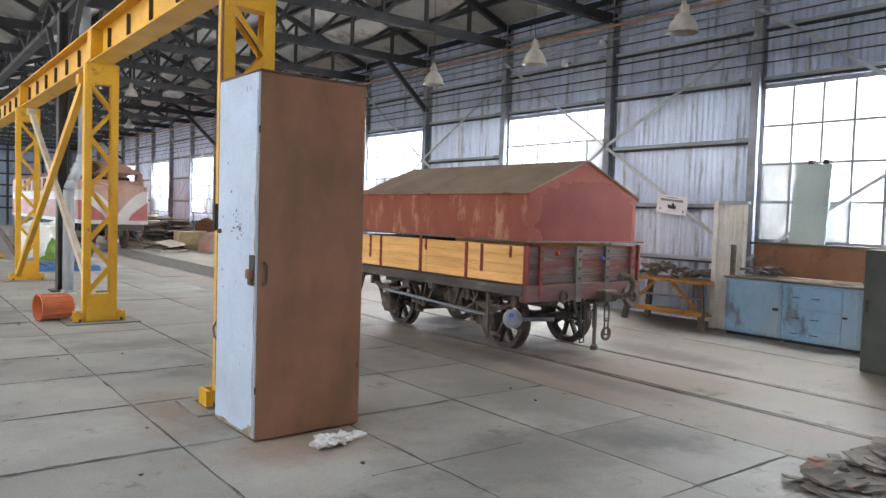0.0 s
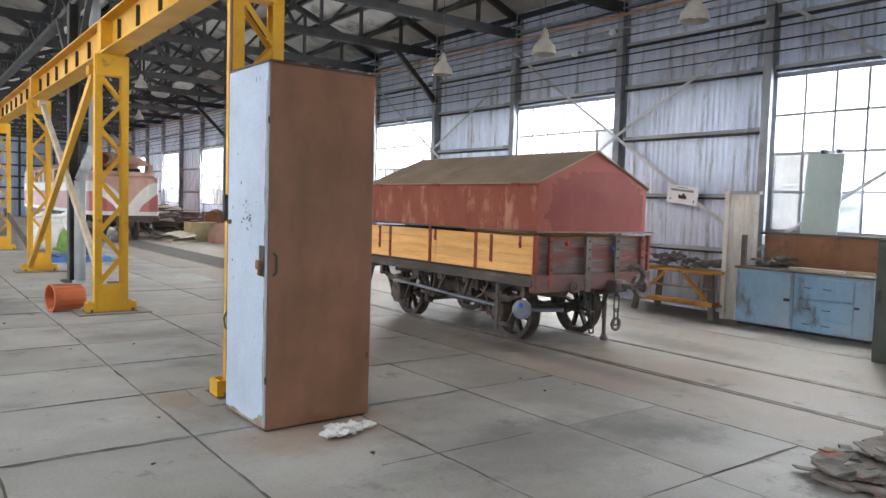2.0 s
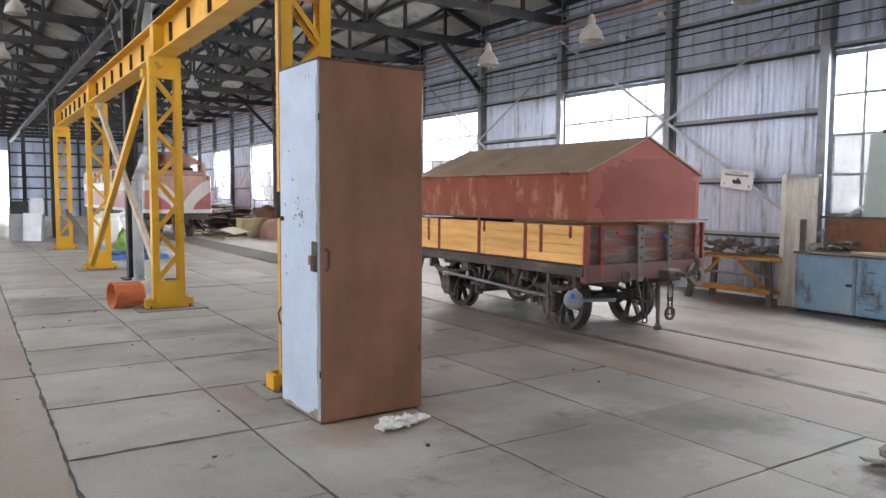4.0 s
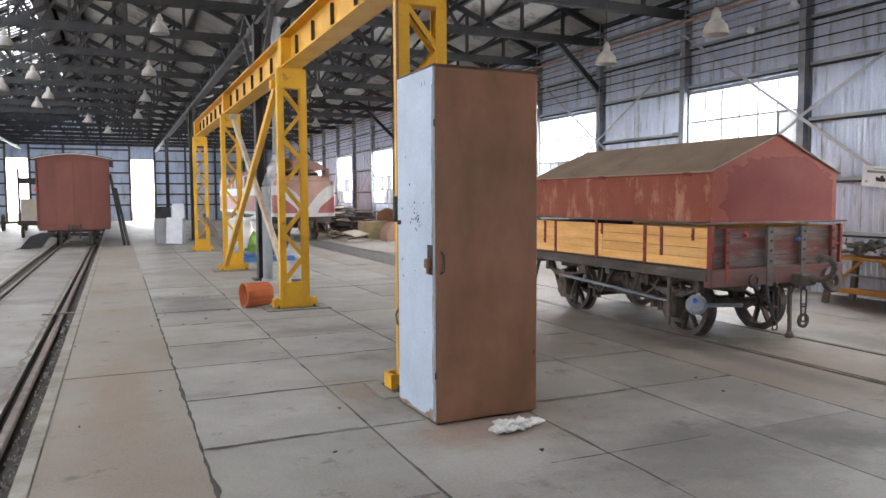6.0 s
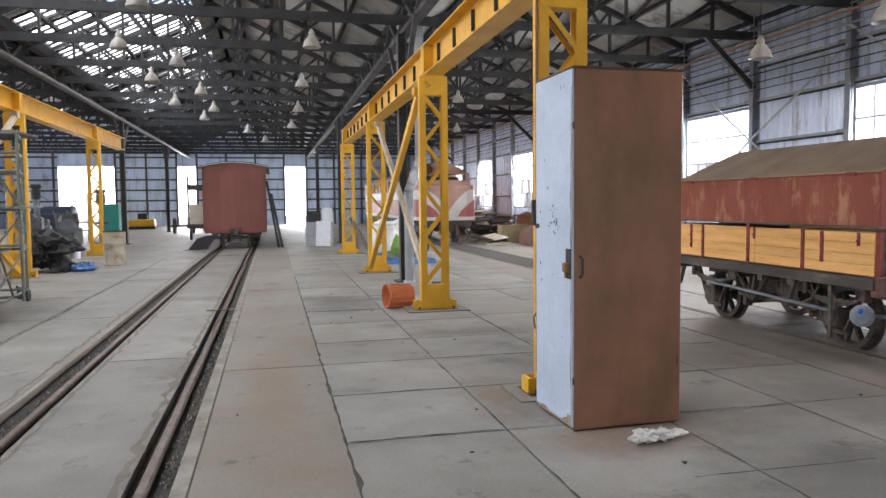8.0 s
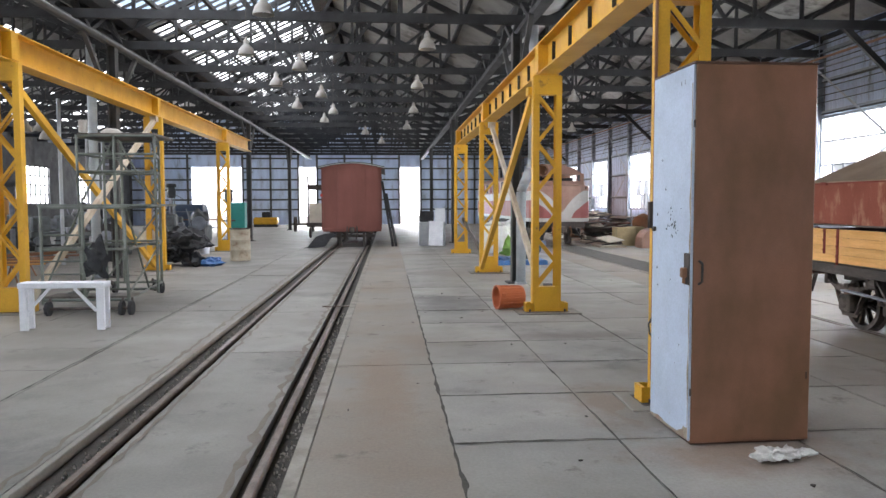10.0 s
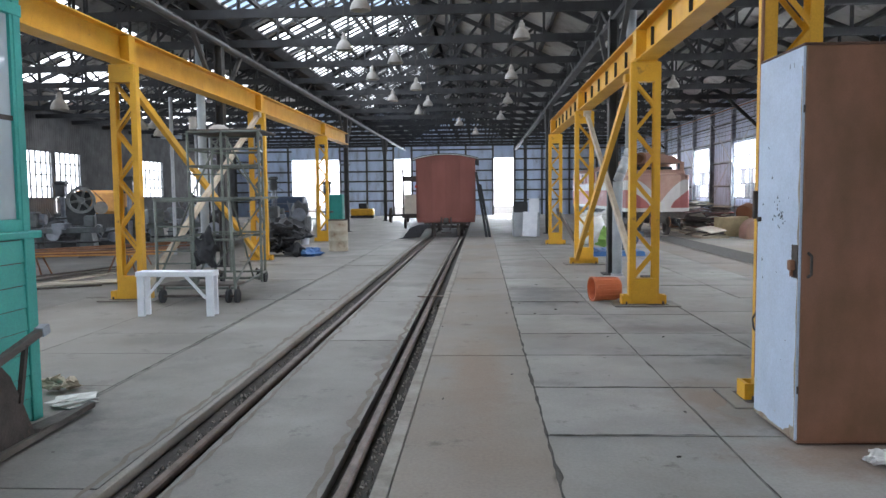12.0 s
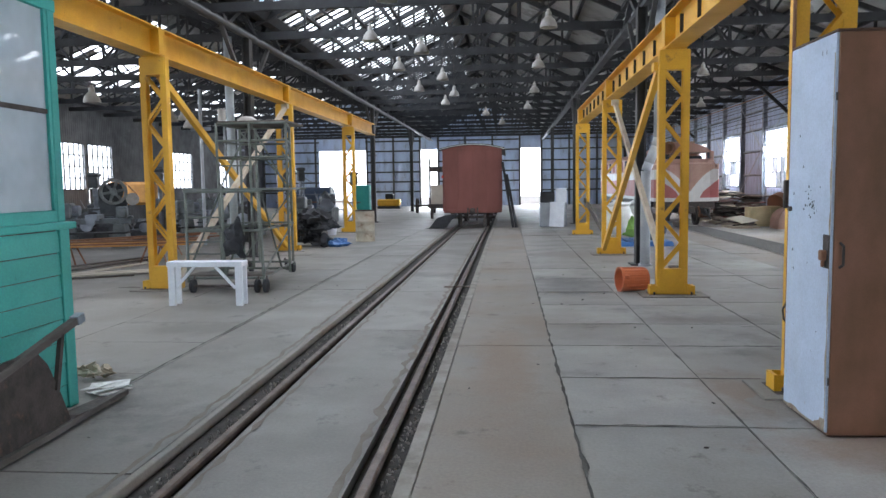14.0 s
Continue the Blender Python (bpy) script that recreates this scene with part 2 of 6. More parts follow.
# window wall, bay by bay: windows in some bays, corrugated sheet in the rest
WINDOW_BAYS = {4, 6, 8, 10, 13, 15, 17, 19}
WALL = thing("wall_east", (0, 0, 0), "galvanised corrugated iron wall on grey steel posts", "wall", kind="structure")
SILL, HEAD = 1.38, 3.85


def window_bay(k, y0, y1):
    w = thing("window_%d" % (k + 1), (WALL_X, (y0 + y1) / 2, SILL), "large steel-framed industrial window with dusty panes", "window", kind="structure")
    half = (y1 - y0) / 2
    fr = B()
    for a in (-half + 0.03, half - 0.03):
        bar(fr, (0, a, 0), (0, a, HEAD - SILL), 0.06, 0.07)
    for z in (0.03, HEAD - SILL - 0.03):
        bar(fr, (0, -half, z), (0, half, z), 0.06, 0.07)
    part("window_frame", fr, STEEL, w)
    cols, rows_ = 6, 4
    pw, ph = (2 * half - 0.1) / cols, (HEAD - SILL - 0.1) / rows_
    rnd = random.Random(k)
    for c in range(1, cols):
        part("mullion", bar(B(), (0, -half + 0.05 + c * pw, 0), (0, -half + 0.05 + c * pw, HEAD - SILL), 0.03, 0.04), STEEL, w)
    for r in range(1, rows_):
        part("transom", bar(B(), (0, -half, 0.05 + r * ph), (0, half, 0.05 + r * ph), 0.035 if r != 2 else 0.05, 0.04), STEEL, w)
    for c in range(cols):
        for r in range(rows_):
            ya, za = -half + 0.05 + c * pw, 0.05 + r * ph
            dull = (r < 2 and rnd.random() < 0.42) or rnd.random() < 0.03 or (k == 4 and r == 0 and c > 3)
            p = part("pane", box(B(), 0.018, 0.024, ya + 0.012, ya + pw - 0.012, za + 0.012, za + ph - 0.012), PAINTED_PANE if dull else GLASS, w)
            p.visible_shadow = dull
    opening_lamp("window_daylight", (WALL_X + 0.35, (y0 + y1) / 2, (SILL + HEAD) / 2), (-1, 0, -0.25), y1 - y0 - 0.1, HEAD - SILL, WINDOW_POWER)


WINDOW_POWER = 370
for k in range(len(BAYS) - 1):
    y0, y1 = BAYS[k], BAYS[k + 1]
    if k in WINDOW_BAYS:
        window_bay(k, y0 + 0.075, y1 - 0.075)
        corrugated("wall_sheet", WALL_X + 0.1, y0, y1, 0, SILL, "x", WALL)
        lapped("wall_sheet", WALL_X + 0.1, y0, y1, HEAD, 6.3, WALL)
    else:
        corrugated("wall_sheet", WALL_X + 0.1, y0, y1, 0, 3.1, "x", WALL)
        corrugated("wall_sheet", WALL_X + 0.085, y0, y1, 3.05, 4.0, "x", WALL)
        lapped("wall_sheet", WALL_X + 0.1, y0, y1, 3.98, 6.3, WALL)
    for z in (1.05, 1.95, 3.0, 3.95, 4.75, 5.5):
        if k in WINDOW_BAYS and SILL < z < HEAD:
            continue
        part("girt", box(B(), WALL_X - 0.03, WALL_X + 0.06, y0 + 0.09, y1 - 0.09, z - 0.02, z + 0.038, 0.006), TIMBER_GREY, WALL)
        # the shadow below each girt, put in as a dark strip
        part("girt_lip", box(B(), WALL_X - 0.022, WALL_X + 0.05, y0 + 0.09, y1 - 0.09, z - 0.055, z - 0.021), DARK, WALL, "dark strip in place of the shadow under the girt")
        part("girt_cleat", box(B(), WALL_X - 0.09, WALL_X - 0.031, y0 + 0.092, y0 + 0.30, z - 0.026, z + 0.042, 0.005), STEEL, WALL)
    node, other = (y0, y1) if k % 2 == 0 else (y1, y0)
    for z in (5.05 if k % 2 == 0 else 4.65, 1.1):
        part("wind_brace", bar(B(), (WALL_X - 0.135, node, 3.05), (WALL_X - 0.135, other, z), 0.012, 0.055), BRACE, WALL)
for y in BAYS:
    bm = B()
    box(bm, WALL_X - 0.12, WALL_X - 0.1, y - 0.07, y + 0.07, 0, 6.0)
    box(bm, WALL_X + 0.06, WALL_X + 0.08, y - 0.07, y + 0.07, 0, 6.0)
    box(bm, WALL_X - 0.1, WALL_X + 0.06, y - 0.012, y + 0.012, 0, 6.0)
    part("wall_post", bm, STEEL, WALL)
part("outer_skin", box(B(), WALL_X + 0.13, WALL_X + 0.15, BACK_Y, BAYS[0], 0, 6.2), GALV, WALL)
for z, r in ((4.18, 0.010), (4.35, 0.012), (4.55, 0.014), (4.9, 0.012), (5.05, 0.02), (5.18, 0.012), (5.3, 0.03), (5.42, 0.016), (5.62, 0.014)):
    part("conduit", rod(B(), (WALL_X - 0.14, BAYS[0], z), (WALL_X - 0.14, BAYS[-1], z), r), (DARK if r < 0.015 else STEEL) if r < 0.025 else surface("copper_pipe", (0.36, 0.2, 0.12), None, 3, 0.6, 0.2), WALL)

# bright overcast distance outside the openings
GLOW = bpy.data.materials.new("overcast_distance")
GLOW.use_nodes = True
GLOW.node_tree.nodes["Principled BSDF"].inputs["Base Color"].default_value = (0, 0, 0, 1)
GLOW.node_tree.nodes["Principled BSDF"].inputs["Emission Color"].default_value = (0.97, 0.985, 1.0, 1)
GLOW.node_tree.nodes["Principled BSDF"].inputs["Emission Strength"].default_value = 2.2
for x0, x1, y0, y1 in ((45, 45.2, -80, 140), (-70, 46, 120, 120.2), (-60, -59.8, -80, 140)):
    tagged(part("backdrop", box(B(), x0, x1, y0, y1, -0.4, 32), GLOW), "bright overcast sky beyond the workshop", "sky", kind="structure")

# end wall with tall doorways
END = thing("wall_north", (0, 0, 0), "corrugated iron end wall with tall bright doorways", "wall", kind="structure")
DOORS = [(-15.1, -11.2), (-6.7, -5.3), (1.40, 3.05)]
edges = [LEFT_X] + [v for d in DOORS for v in d] + [WALL_X]
for a, c in zip(edges[::2], edges[1::2]):
    corrugated("wall_sheet", END_Y, a, c, 0, 4.6, "y", END)
    for z in (1.2, 2.0, 2.8, 3.6, 4.5, 5.3):
        part("girt", box(B(), a, c, END_Y - 0.12, END_Y - 0.03, z - 0.06, z + 0.06), COLUMN_GREY, END)
    for i in range(int((c - a) / 2.2) + 1):
        x = a + 0.1 + i * 2.2
        part("wall_post", box(B(), x - 0.07, x + 0.07, END_Y - 0.16, END_Y - 0.02, 0, 5.6), COLUMN_GREY, END)
corrugated("wall_sheet", END_Y + 0.03, LEFT_X, WALL_X, 4.6, 8.5, "y", END)
for a, c in DOORS:
    opening_lamp("doorway_daylight", ((a + c) / 2, END_Y + 0.5, 2.4), (0, -1, -0.1), c - a, 4.4, 320)
BACKW = thing("wall_south", (0, 0, 0), "corrugated iron wall behind the viewer, with an added opening", "wall", kind="structure")
# the gap between these sheets is an added, unseen opening
for a, c in ((LEFT_X, 0.1), (5.9, WALL_X)):
    corrugated("wall_sheet", BACK_Y, a, c, 0, 4.6, "y", BACKW, 0.3, 0.03)
corrugated("wall_sheet", BACK_Y, LEFT_X, WALL_X, 4.6, 8.5, "y", BACKW, 0.3, 0.03)
# fill lamp in the added opening, brightens what faces the viewer
opening_lamp("doorway_daylight", (3.0, BACK_Y - 0.4, 2.3), (0, 1, -0.05), 5.8, 4.5, 130)
LEFTW = thing("wall_west", (0, 0, 0), "dark corrugated iron wall with small windows, five of them added for light", "wall", kind="structure")
# the first five are unseen, added to throw light from the west
LEFT_AND_ADDED_WINDOWS = [(-6.0, -3.0), (-1.5, 1.5), (3.0, 6.0), (7.5, 10.5), (12.0, 15.0), (31.7, 33.8), (34.1, 36.3), (43.0, 46.0), (16.0, 19.0), (50.0, 53.0)]
cuts = sorted(LEFT_AND_ADDED_WINDOWS)
prev = BACK_Y
for a, c in cuts + [(END_Y, END_Y)]:
    if a - prev > 0.3:
        corrugated("wall_sheet", LEFT_X, prev, a, 0, 6.2, "x", LEFTW, 0.17, 0.02)
        # added unseen sheet that stops light leaking through the wall seams
        part("backing_sheet", box(B(), LEFT_X - 0.09, LEFT_X - 0.07, prev - 0.05, a + 0.05, 0, 6.2), TARRED, LEFTW)
    else:
        part("wall_post", box(B(), LEFT_X - 0.1, LEFT_X + 0.1, prev, a, 0, 6), STEEL, LEFTW)
    if c > a:
        corrugated("wall_sheet", LEFT_X, a, c, 0, 1.72, "x", LEFTW, 0.17, 0.02)
        corrugated("wall_sheet", LEFT_X, a, c, 3.9, 6.2, "x", LEFTW, 0.17, 0.02)
        # the same light stop, added above the window
        part("backing_sheet", box(B(), LEFT_X - 0.085, LEFT_X - 0.065, a, c, 3.9, 6.2), TARRED, LEFTW)
        bm = B()
        for i in range(6):
            y = a + (c - a) * i / 5
            bar(bm, (LEFT_X, y, 1.72), (LEFT_X, y, 3.9), 0.07, 0.05)
        for i in range(5):
            z = 1.72 + 2.18 * i / 4
            bar(bm, (LEFT_X, a, z), (LEFT_X, c, z), 0.07, 0.05)
        part("window_grid", bm, DARK, LEFTW)
        opening_lamp("window_daylight", (LEFT_X - 0.3, (a + c) / 2, 2.8), (1, 0, -0.2), c - a, 2.18, 180)
    prev = c
for ob in LEFTW.children:
    if ob.name.startswith("wall_sheet"):
        ob.data.materials[0] = TARRED

# ---- roof: three bays of trusses, sheets on purlins, glazed slots in the west slopes ----
SPANS = [(COL_R, WALL_X, 7.4), (COL_L, COL_R, 7.9), (LEFT_X, COL_L, 8.6)]
ROOFS = thing("ceiling", (0, 0, 0), "grey sheeted workshop roof on dark steel trusses", "ceiling", kind="structure")


def truss(x0, x1, top, y, knee=False):
    t = thing("roof_truss", ((x0 + x1) / 2, y, CHORD), "sooty dark steel roof truss with slanting web bars", "truss", "roof trusses")
    h, r, lift = (x1 - x0) / 2, top - CHORD, EAVE - CHORD
    for s in (-0.05, 0.05):
        part("bottom_chord", box(B(), -h, h, s - 0.012, s + 0.012, -0.09, 0.09), DARK, t)
    for s in (-1, 1):
        part("rafter", bar(B(), (s * h, 0, lift), (0, 0, r), 0.1, 0.14), DARK, t)
        for f, g in ((0.72, 0.82), (0.45, 0.55), (0.2, 0.28)):
            zf = lift + (r - lift) * (1 - f)
            part("web_bar", bar(B(), (s * h * f, 0, 0), (s * h * f, 0, zf), 0.06, 0.08), DARK, t)
            zg = lift + (r - lift) * (1 - f)
            part("web_bar", bar(B(), (s * h * (f - 0.26), 0, 0), (s * h * f, 0, zg), 0.05, 0.07), DARK, t)
    if knee:
        part("knee_brace", bar(B(), (h - 0.05, 0, 4.25 - CHORD), (h - 1.35, 0, 0.0), 0.09, 0.12), DARK, t)
    return t


SKY_POWER, GLAZED_FROM, GLAZED_TO = 2400, -7.0, 36.0
for x0, x1, top in SPANS:
    first = truss(x0, x1, top, BAYS[0])
    for k, y in enumerate(BAYS[1:-1]):
        if x0 == COL_R and k in (7, 12, 17):
            truss(x0, x1, top, y, True)
        else:
            copy_thing(first, Matrix.Translation((first.location.x, y, CHORD)))
    mid = (x0 + x1) / 2
    bm = B()
    for s, xe in ((-1, x0), (1, x1)):
        n = 5
        for i in range(n + 1):
            f = i / n
            x, z = xe + (mid - xe) * f, EAVE + (top - EAVE) * f + 0.13
            box(bm, x - 0.05, x + 0.05, BACK_Y, END_Y, z - 0.1, z)
    part("purlins", bm, DARK, ROOFS)
    bm = B()
    for s, xe in ((-1, x0), (1, x1)):
        glazed = s == -1 and x0 < COL_R - 0.1
        parts = [(0.0, 1.0)] if not glazed else [(0.0, 0.08), (0.88, 1.0)]
        for a, c in parts:
            pa, pc = (xe + (mid - xe) * a, EAVE + (top - EAVE) * a + 0.16), (xe + (mid - xe) * c, EAVE + (top - EAVE) * c + 0.16)
            prism(bm, [pa, pc, (pc[0], pc[1] + 0.05), (pa[0], pa[1] + 0.05)], "y", BACK_Y - 0.5, END_Y + 0.5)
        if glazed:
            rnd = random.Random(int(x0 * 10))
            bars = B()
            pa0, pc0 = (xe + (mid - xe) * 0.08, EAVE + (top - EAVE) * 0.08 + 0.1), (xe + (mid - xe) * 0.88, EAVE + (top - EAVE) * 0.88 + 0.1)
            pa, pc = (xe + (mid - xe) * 0.08, EAVE + (top - EAVE) * 0.08 + 0.16), (xe + (mid - xe) * 0.88, EAVE + (top - EAVE) * 0.88 + 0.16)
            prism(bm, [pa, pc, (pc[0], pc[1] + 0.05), (pa[0], pa[1] + 0.05)], "y", BACK_Y - 0.5, GLAZED_FROM)
            y = GLAZED_FROM
            centre_bay = x0 == COL_L
            while y < END_Y:
                w = 0.42 if centre_bay else rnd.choice((0.5, 0.75, 1.1))
                shut = rnd.random() < (0.12 if centre_bay else 0.25)
                for a, c in ((0.08, 0.22), (0.22, 0.36), (0.36, 0.5), (0.5, 0.62), (0.62, 0.75), (0.75, 0.88)):
                    if rnd.random() < (0.85 if shut else (0.10 if y < 26 else 0.3) if centre_bay else 0.42):
                        pa, pc = (xe + (mid - xe) * a, EAVE + (top - EAVE) * a + 0.17), (xe + (mid - xe) * c, EAVE + (top - EAVE) * c + 0.17)
                        prism(bm, [pa, pc, (pc[0], pc[1] + 0.02), (pa[0], pa[1] + 0.02)], "y", y, y + w)
                prism(bars, [pa0, pc0, (pc0[0], pc0[1] + 0.06), (pa0[0], pa0[1] + 0.06)], "y", y - 0.025, y + 0.025)
                y += w
            part("glazing_bars", bars, DARK, ROOFS, "dark upright glazing bars of the broken skylight")
            a, c = 0.08, 0.88
            px = xe + (mid - xe) * 0.48
            pz = EAVE + (top - EAVE) * 0.48 + 0.42
            d = Vector((mid - xe, 0, top - EAVE)).normalized()
            opening_lamp("skylight_daylight", (px - 0.1, (GLAZED_FROM + GLAZED_TO) / 2, pz), (d.z, 0, -d.x), GLAZED_TO - GLAZED_FROM, 0.8 * abs(mid - xe), SKY_POWER * (0.62 if x0 == COL_L else 0.36))
    part("roof_sheets", bm, ROOF, ROOFS)


def column(x, y, top):
    c = thing("steel_column", (x, y, 0), "dark riveted steel roof column on a concrete floor", "column", "roof columns")
    for s in (-0.085, 0.085):
        part("flange", box(B(), s - 0.012, s + 0.012, -0.11, 0.11, 0, top), COLUMN_GREY, c)
    part("web", box(B(), -0.073, 0.073, -0.01, 0.01, 0, top), COLUMN_GREY, c)
    part("base_plate", box(B(), -0.2, 0.2, -0.2, 0.2, 0, 0.03, 0.004), COLUMN_GREY, c)
    for s in (-1, 1):
        part("knee_brace", bar(B(), (0, s * 0.1, top - 1.4), (0, s * 1.6, top), 0.09, 0.09), COLUMN_GREY, c)
    return c


for y in (15.1, 31.0, 47.0, -1.0):
    column(COL_R - (0.10 if y == 15.1 else 0), y, 5.2)
for y in (2.0, 17.3, 33.8, 47.6):
    column(COL_L, y, 5.3)
for x, z0 in ((COL_R, 5.2), (COL_L, 5.3)):
    g = tagged(part("girder", B(), DARK), "dark steel lattice girder along the column heads", "girder", kind="structure")
    bm = B()
    for z in (z0 + 0.05, z0 + 0.62):
        box(bm, x - 0.1, x + 0.1, BACK_Y, END_Y, z - 0.05, z + 0.05)
    n = int((END_Y - BACK_Y) / 1.0)
    for i in range(n):
        y = BACK_Y + i
        bar(bm, (x, y, z0 + (0.05 if i % 2 else 0.62)), (x, y + 1, z0 + (0.62 if i % 2 else 0.05)), 0.12, 0.09)
    bm.to_mesh(g.data)
    bm.free()

gutter = tagged(part("valley_gutter", prism(B(), [(COL_L - 0.42, 6.0), (COL_L - 0.3, 5.82), (COL_L + 0.3, 5.82), (COL_L + 0.42, 6.0), (COL_L + 0.4, 6.02), (COL_L - 0.4, 6.02)], "y", BACK_Y, END_Y), DARK), "sooty dark valley gutter between two roofs", "gutter", kind="structure")
sp = thing("service_pipe", (COL_L + 0.42, 0, 5.12), "long pale grey pipe slung under the girder", "pipe")
part("pipe", rod(B(), (0, 4, 0), (0, 57, 0), 0.05, 12), surface("sooty_pipe", (0.12, 0.12, 0.125), None, 3, 0.7), sp, smooth=True)
for y in range(5, 57, 4):
    part("hanger", bar(B(), (0, y, 0.05), (-0.32, y, 0.5), 0.02, 0.03), DARK, sp)

# ---- floor ----
FLOOR = thing("floor", (0, 0, 0), "worn grey concrete slab floor with dirty joints", "floor", kind="structure")
part("subfloor", box(B(), LEFT_X, WALL_X + 0.1, BACK_Y, END_Y + 0.5, -0.3, -0.07), DIRT, FLOOR)
ground = tagged(part("ground", box(B(), -400, 400, -400, 400, -0.5, -0.31), EDGE), "pale gravel ground outside the workshop", "ground", kind="structure")
R1, L1, R2, L2 = -0.40, -1.467, 7.78, 6.72
RAIL_W = 0.068


def slab(x0, x1, y0, y1, material, z=0.0):
    g = 0.0045
    bm = box(B(), x0 + g, x1 - g, y0 + g, y1 - g, -0.07, z)
    return part("slab", bm, material, FLOOR)


rnd = random.Random(4)
near = [BACK_Y, -4.0, -1.0, 1.4, 3.45, 4.78, 6.07, 7.35, 8.55, 9.97, 11.22, 12.9, 14.4, 17.0]
east = [BACK_Y, -4.0, -1.0, 1.1, 2.34, 3.58, 4.84, 6.1, 7.33, 8.6, 10.2, 11.6, 13.2, 14.9, 17.0]
far = [17.0, 20, 24, 28, 33, 38, 44, 50, END_Y + 0.4]
for xs, ys, m, shift in (
        ((0.90, 2.09), near + far[1:], CONCRETE, 0), ((2.09, 3.35), near + far[1:], CONCRETE, 0), ((3.35, 4.55), east + far[1:], CONCRETE, 0),
        ((4.55, 5.68), east + far[1:], CONCRETE, 0), ((5.68, L2 - 0.085), near[::2] + far, CONCRETE_RUST, 0.4),
        ((R2 + 0.085, 9.6), near[::2] + far, CONCRETE_RUST, 0.2), ((9.6, WALL_X + 0.1), near[::2] + far, CONCRETE, -0.3),
        ((-2.85, -1.80), near[1::3] + far, CONCRETE_WEST, 0.3), ((-4.45, -2.85), near[::2] + far, CONCRETE_WEST, 0.0),
        ((-6.3, -4.45), near[::2] + far, CONCRETE_WEST, 0.6), ((-9.0, -6.3), near[::3] + far, CONCRETE_WEST, 0), ((-12.5, -9.0), near[::3] + far, CONCRETE_WEST, 0),
        ((LEFT_X, -12.5), near[::3] + far, CONCRETE_WEST, 0),
        ((-0.09, 0.90), near[2::5] + far[2:], CONCRETE_RUST, 0), ((L1 + 0.062, R1 - 0.062), near[2::5] + far[2:], CONCRETE_WEST, 0.8),
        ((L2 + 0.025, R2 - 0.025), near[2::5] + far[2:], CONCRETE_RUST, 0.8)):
    ys = [BACK_Y] + [min(y + shift, END_Y + 0.4) for y in ys if BACK_Y + 0.5 < y + shift < END_Y] + [END_Y + 0.4]
    for a, c in zip(ys, ys[1:]):
        slab(xs[0], xs[1], a, c, m, rnd.uniform(-0.004, 0.003))
for x0, x1 in ((-0.195, -0.09), (-1.80, -1.74)):
    part("kerb_strip", box(B(), x0 + 0.002, x1 - 0.002, BACK_Y, END_Y, -0.07, 0.006, 0.006), EDGE if x0 > -1 else CONCRETE_RUST, FLOOR)


def rail(x):
    r = thing("rail", (x, 0, 0), "rusty steel rail sunk flush in the concrete floor", "rail", "rails in the floor")
    part("rail_head", box(B(), -RAIL_W / 2, RAIL_W / 2, BACK_Y, END_Y, -0.05, 0.004, 0.012), RAIL, r)
    part("rail_web", box(B(), -0.01, 0.01, BACK_Y, END_Y, -0.07, -0.045), RAIL, r)
    return r


for x in (R1 + RAIL_W / 2, L1 - RAIL_W / 2, R2 + RAIL_W / 2, L2 - RAIL_W / 2):
    rail(x)

# dirt-filled cracks along the worn joints, and loose ballast in the rail grooves
def crack(p, q, wide, seed, material=None):
    p, q = Vector(p), Vector(q)
    d = (q - p)
    n = max(6, int(d.length / 0.06))
    side = Vector((-d.y, d.x, 0)).normalized()
    bm = B()
    prev = None
    for i in range(n + 1):
        c = p + d * i / n
        w = wide * (0.25 + 0.9 * max(0.0, 0.45 + noise.noise(Vector((i * 0.35, seed, 0)))) + (0.7 if noise.noise(Vector((i * 0.13, seed + 5, 0))) > 0.42 else 0))
        o = wide * 0.8 * noise.noise(Vector((i * 0.22, seed + 9, 3)))
        cur = [bm.verts.new((*(c + side * (o + s_ * w / 2)).xy, 0.0045)) for s_ in (-1, 1)]
        if prev:
            bm.faces.new((prev[0], prev[1], cur[1], cur[0]))
        prev = cur
    return part("joint_dirt", bm, material or CRACK, FLOOR)


CRACK = surface("joint_dirt", (0.04, 0.038, 0.034), (0.075, 0.07, 0.058), 14, 0.95, 0, 0.5)
JOINTS = [((0.90, 2.0, 0), (0.90, 17.0, 0), 0.019), ((2.09, 3.0, 0), (2.09, 17.0, 0), 0.010), ((3.35, 2.4, 0), (3.35, 17.0, 0), 0.012), ((-2.88, 2.5, 0), (-2.88, 24.0, 0), 0.020), ((-4.45, 6.0, 0), (-4.45, 16.0, 0), 0.010),
          ((5.68, 2.3, 0), (5.68, 9.0, 0), 0.010), ((4.55, 2.3, 0), (4.55, 7.4, 0), 0.006), ((-4.3, 11.57, 0), (-1.85, 11.5, 0), 0.026), ((-4.6, 7.4, 0), (-2.9, 7.4, 0), 0.012), ((-1.38, 11.24, 0), (-0.5, 11.24, 0), 0.014)]
JOINTS += [((0.92, y, 0), (2.07, y, 0), w) for y, w in ((3.45, 0.008), (4.78, 0.026), (6.07, 0.018), (7.35, 0.022), (8.55, 0.030), (9.97, 0.022), (12.9, 0.03), (14.4, 0.035))]
JOINTS += [((0.92, 11.22, 0), (3.3, 11.22, 0), 0.034), ((2.11, 7.35, 0), (3.3, 7.35, 0), 0.018), ((2.11, 8.55, 0), (3.3, 8.55, 0), 0.016), ((2.11, 6.07, 0), (2.6, 6.07, 0), 0.012)]
